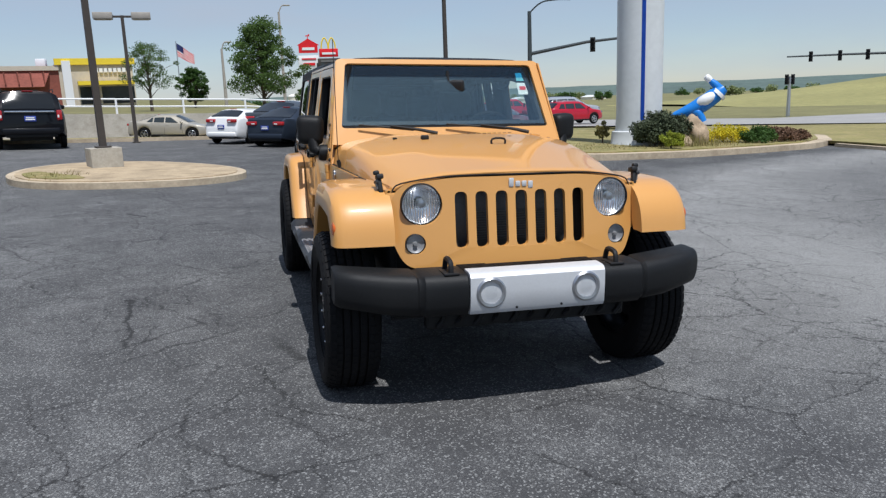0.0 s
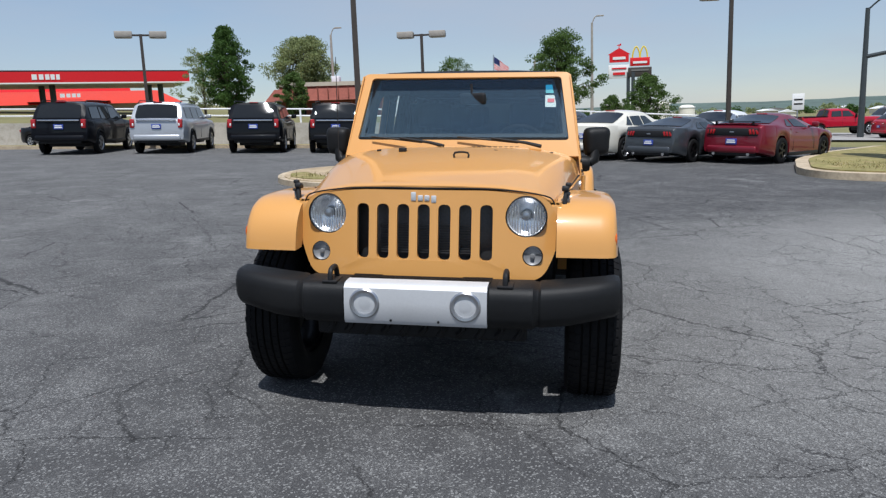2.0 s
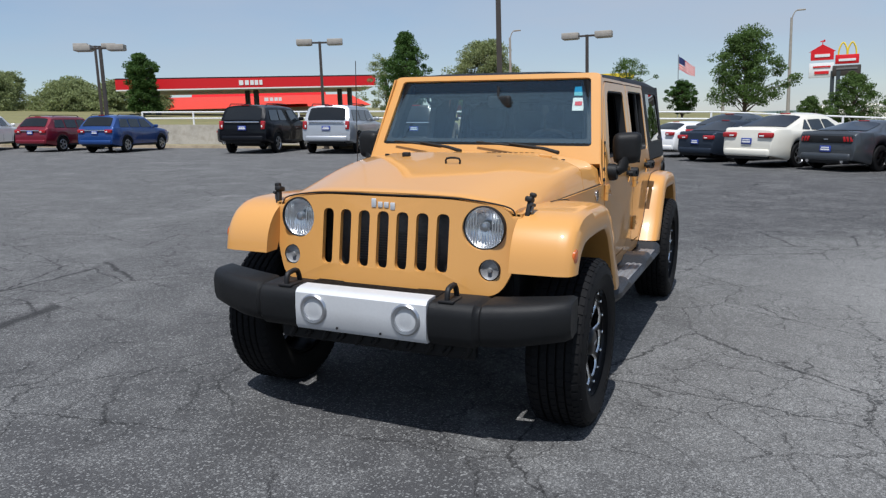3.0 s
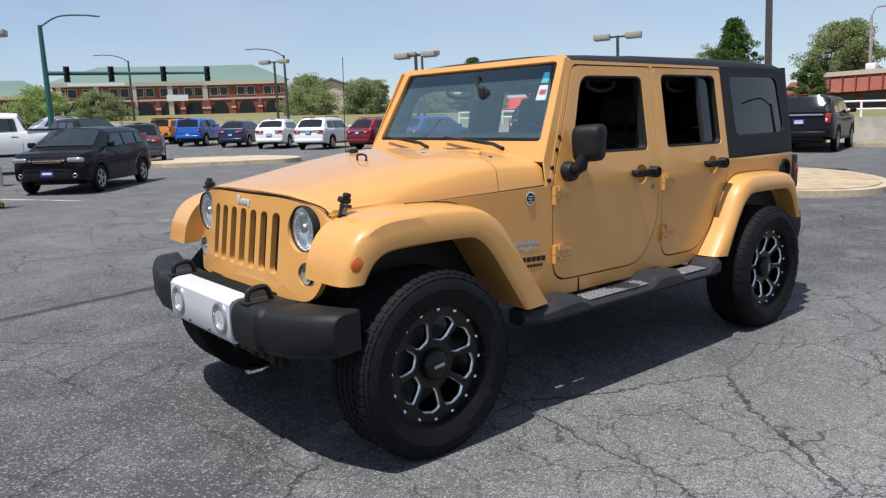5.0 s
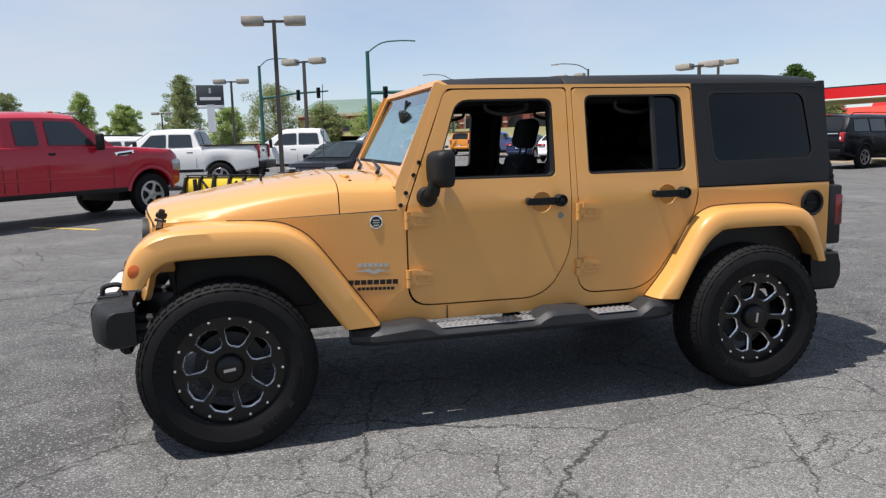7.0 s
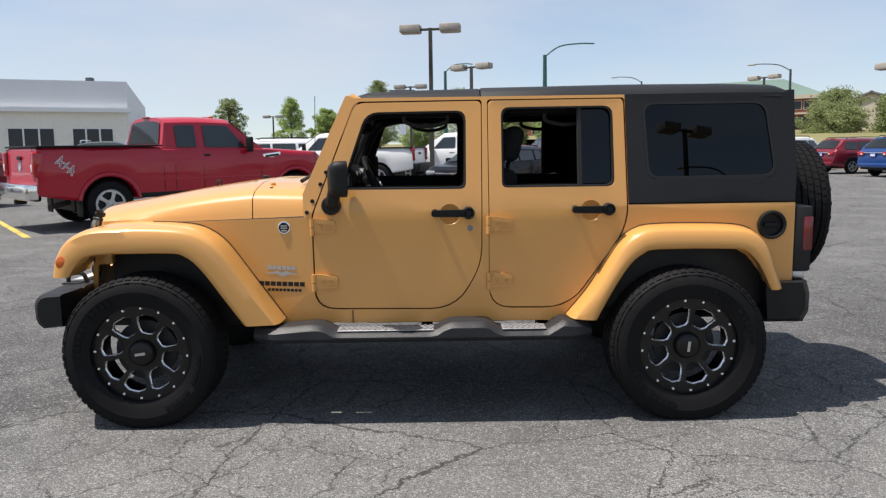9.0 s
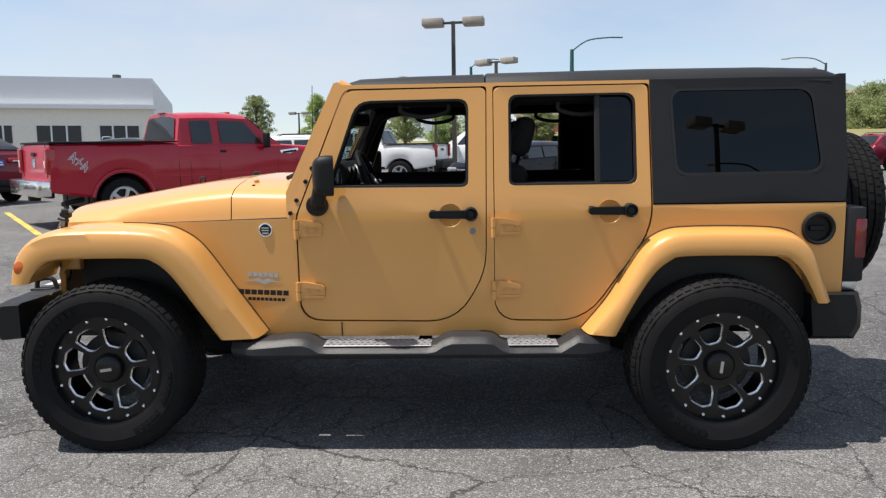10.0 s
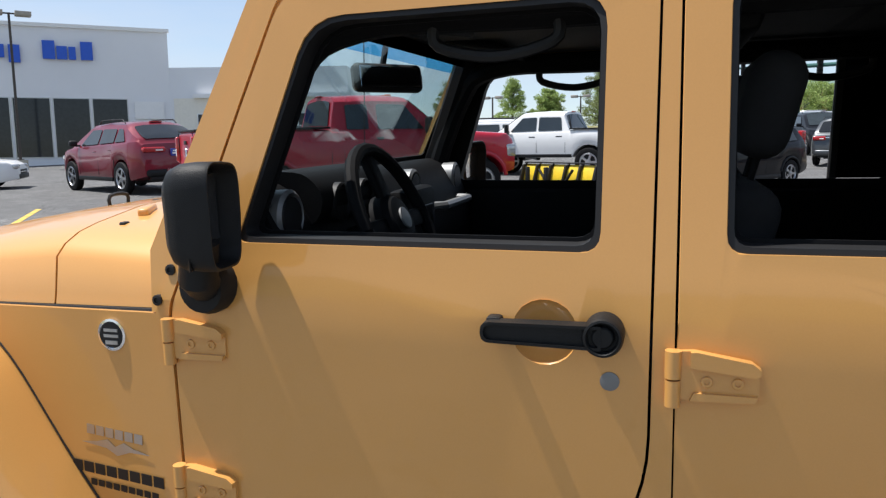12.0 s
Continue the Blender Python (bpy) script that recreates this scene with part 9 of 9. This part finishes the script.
def dealership():
    """White showroom with a tall entrance block and a long low service wing."""
    g = 1.35
    root = thing("showroom", "white car showroom with tall entrance block and service wing", "building")
    A, B, C = (-24.0, -42.2), (-36.2, -28.2), (-39.5, -18.2)
    d1 = (Vector(B) - Vector(A)).length
    block(root, "entrance_block", wall_quad(A, B, 9), g - 0.5, 8.85, M_PANEL, "pale grey panelled entrance block")
    face_panel(root, "block_cap", A, B, -0.1, d1 + 0.1, 8.75, 8.95, M_WHITE, 0.12, 0.3)
    for u in (d1 - 3.3, d1 - 5.3, d1 - 7.3, d1 - 9.3):
        w = face_panel(root, "shop_window", A, B, u - 0.95, u + 0.95, g + 0.2, 4.9, M_ALLOY, 0.05, 0.12, "tall dark shop window")
        face_panel(w, "pane", A, B, u - 0.9, u + 0.9, g + 0.25, 4.85, M_WINDOW, 0.07, 0.05)
    face_panel(root, "wall_box", A, B, d1 - 2.0, d1 - 0.4, 3.75, 4.75, M_WHITE, 0.12, 0.2)
    # lettering of the maker and dealer as plain blue shapes
    for u, w, z0, z1 in ((d1 - 6.55, 0.62, 7.0, 8.0), (d1 - 5.85, 0.52, 7.0, 7.72), (d1 - 5.25, 0.36, 7.0, 7.70), (d1 - 4.65, 0.62, 7.0, 8.0)):
        face_panel(root, "sign_bar", A, B, u, u + w, z0, z1, M_BLUE, 0.22, 0.12, "bright blue raised sign shape")
    for k in range(5):
        face_panel(root, "sign_bar", A, B, d1 - 8.2 - 0.75 * k, d1 - 7.65 - 0.75 * k, 7.0 if k else 6.75, 7.7, M_BLUE, 0.22, 0.12, "bright blue raised sign shape")
    d2 = (Vector(C) - Vector(B)).length
    block(root, "service_wing", wall_quad(B, C, 18), g - 0.5, 6.75, M_PANEL, "pale blue-grey panelled service wing")
    face_panel(root, "wing_wall", B, C, 0.2, d2 - 0.05, g - 0.4, 4.95, M_CREAM, 0.06, 0.1, "cream lower wall")
    face_panel(root, "canopy_strip", B, C, 1.4, d2 + 0.2, 4.95, 5.18, M_WHITE, 0.35, 0.4, "thin white canopy strip")
    for u, w in ((2.3, 1.5), (5.4, 2.4), (8.6, 2.2)):
        win = face_panel(root, "window", B, C, u - w / 2, u + w / 2, 2.95, 4.05, M_WHITE, 0.10, 0.12)
        for k in range(3):
            face_panel(win, "pane", B, C, u - w / 2 + 0.06 + k * w / 3, u - w / 2 - 0.04 + (k + 1) * w / 3, 3.0, 4.0, M_WINDOW, 0.115, 0.05)
    part("roof_vent", rbox((-41, -21, 6.95), (0.4, 0.4, 0.5), 0.05), M_DARKPOLE, root)
    part("wall_lamp", rbox((-38.0, -26.2, 4.5), (0.3, 0.3, 0.2), 0.04), M_DARKPOLE, root)


dealership()


def meadow():
    """The grassy rise beyond the main road."""
    bm = bmesh.new()
    n = 36
    rows = []
    for i in range(n + 1):
        row = []
        for j in range(n + 1):
            x, y = 62 + 150 * i / n, 44 + 110 * j / n
            k = math.exp(-((x - 150) / 62) ** 2 - ((y - 95) / 34) ** 2)
            row.append(bm.verts.new((x, y, terrain(x, y) - 0.6 + 6.5 * k + 0.25 * noise.noise((x * 0.06, y * 0.06, 2)))))
        rows.append(row)
    for a, b in zip(rows, rows[1:]):
        for k in range(n):
            bm.faces.new((a[k], a[k + 1], b[k + 1], b[k]))
    tagged(part("meadow_rise", bm, M_MEADOW), "grassy rise of mown pasture beyond the main road", "grass", kind="structure")


M_MEADOW = material("mown_pasture", (0.27, 0.245, 0.095), rough=0.95, vary=0.22, scale=0.06, fine=0.9, dirt=(0.17, 0.19, 0.07), dirt_amount=0.7)
meadow()


def far_sheds():
    """Pale tanks and sheds on the plain beyond the road."""
    rng = random.Random(5)
    for x, y, w, h in ((6.5, 92, 2.2, 2.4), (9.2, 93, 2.4, 2.5), (12.0, 92, 2.6, 2.6), (15.6, 94, 2.0, 2.2)):
        t = thing("storage_tank", "pale upright storage tank on the far plain", "tank", pose(x, y, terrain(x, y) - 0.1), "storage tanks")
        part("shell", lathe([(w / 2, 0.0), (w / 2, h), (w * 0.3, h + 0.25), (0.001, h + 0.3)], 20, "z"), M_CREAM, t)
        part("rim", lathe([(w / 2 + 0.05, h - 0.1), (w / 2 + 0.05, h), (w / 2, h), (w / 2, h - 0.1)], 20, "z"), M_PANEL, t)
    for k in range(14):
        x, y = 24 + 9 * k + rng.uniform(-3, 3), 235 + rng.uniform(-30, 60)
        w, d, h = rng.uniform(4, 9), rng.uniform(4, 7), rng.uniform(1.2, 2.2)
        b = thing("shed", "low pale shed on the far plain", "building", pose(x, y, terrain(x, y) - 0.2, 0, 0, rng.uniform(-20, 20)), "far sheds")
        part("wall", boxes([((0, 0, h / 2), (w, d, h))]), (M_PANEL, M_CREAM, M_BEIGE)[k % 3], b)
        part("roof", prism([(-w / 2 - 0.3, h), (w / 2 + 0.3, h), (0, h + 0.7)], -d / 2 - 0.3, d / 2 + 0.3, "y"), (M_LINER, M_WHITE, M_PANEL)[k % 3], b)
    for k in range(60):
        a = radians(-12 + 78 * k / 59 + rng.uniform(-0.5, 0.5))
        dist = rng.uniform(230, 420)
        x, y = dist * math.sin(a), dist * math.cos(a)
        tuft = thing("far_tree", "dark rounded tree on the far plain", "tree", pose(x, y, terrain(x, y) - 0.3), "far trees")
        foliage("crown", [((rng.uniform(-2.6, 2.6), rng.uniform(-1.5, 1.5), rng.uniform(1.0, 2.6)), rng.uniform(1.1, 1.9), 90, 0.75, 0.8) for _ in range(8)], k, M_LEAF3 if k % 2 else M_LEAF, tuft)
        part("trunk", tube([(0, 0, 0), (0, 0, 1.6)], [0.3, 0.2], 6), M_BARK, tuft)


far_sheds()


def road_sign(x, y, h):
    t = thing("road_sign", "small white road sign on a steel post", "sign", pose(x, y, gz(x, y), 0, 0, 8))
    part("post", tube([(0, 0, 0), (0, 0, h)], 0.03, 8), M_ALLOY, t)
    b = part("board", rbox((0, -0.04, h - 0.3), (0.45, 0.02, 0.6), 0.008), M_WHITE, t)
    part("sign_bar", boxes([((0, -0.052, h - 0.22), (0.32, 0.004, 0.06))]), M_BLACK, b)
    part("sign_bar", boxes([((0, -0.052, h - 0.38), (0.32, 0.004, 0.06))]), M_BLACK, b)


road_sign(9.2, 24.6, 2.05)


def grass_tufts():
    """Dry grass standing in the corner bed and at the kerbs."""
    rng = random.Random(31)
    bm = bmesh.new()
    for _ in range(2600):
        k = rng.random()
        if k < 0.55:
            x, y = rng.uniform(6.6, 14.0), rng.uniform(11.5, 14.2)
            if y < 11.3 + 0.25 * (x - 7.5):
                continue
        elif k < 0.8:
            x, y = rng.gauss(10.6, 0.45), rng.gauss(12.6, 0.3)
        else:
            if k > 0.86:
                continue
            x, y = rng.gauss(-4.55, 0.25), rng.gauss(9.4, 0.3)
        z = gz(x, y) + (0.17 if x > 0 else 0.12)
        h = rng.uniform(0.05, 0.20) * (2.0 if 0.55 < k < 0.8 else 0.5)
        a = rng.uniform(0, 6.28)
        d = Vector((math.cos(a), math.sin(a), 0)) * 0.008
        tip = Vector((x + rng.uniform(-0.08, 0.08), y + rng.uniform(-0.08, 0.08), z + h))
        vs = [bm.verts.new(p) for p in (Vector((x, y, z)) - d, Vector((x, y, z)) + d, tip)]
        bm.faces.new(vs)
    tagged(part("dry_grass_tufts", bm, M_GRASS, smooth=False), "tufts of dry grass in the corner bed and island", "grass", kind="stuff")


grass_tufts()
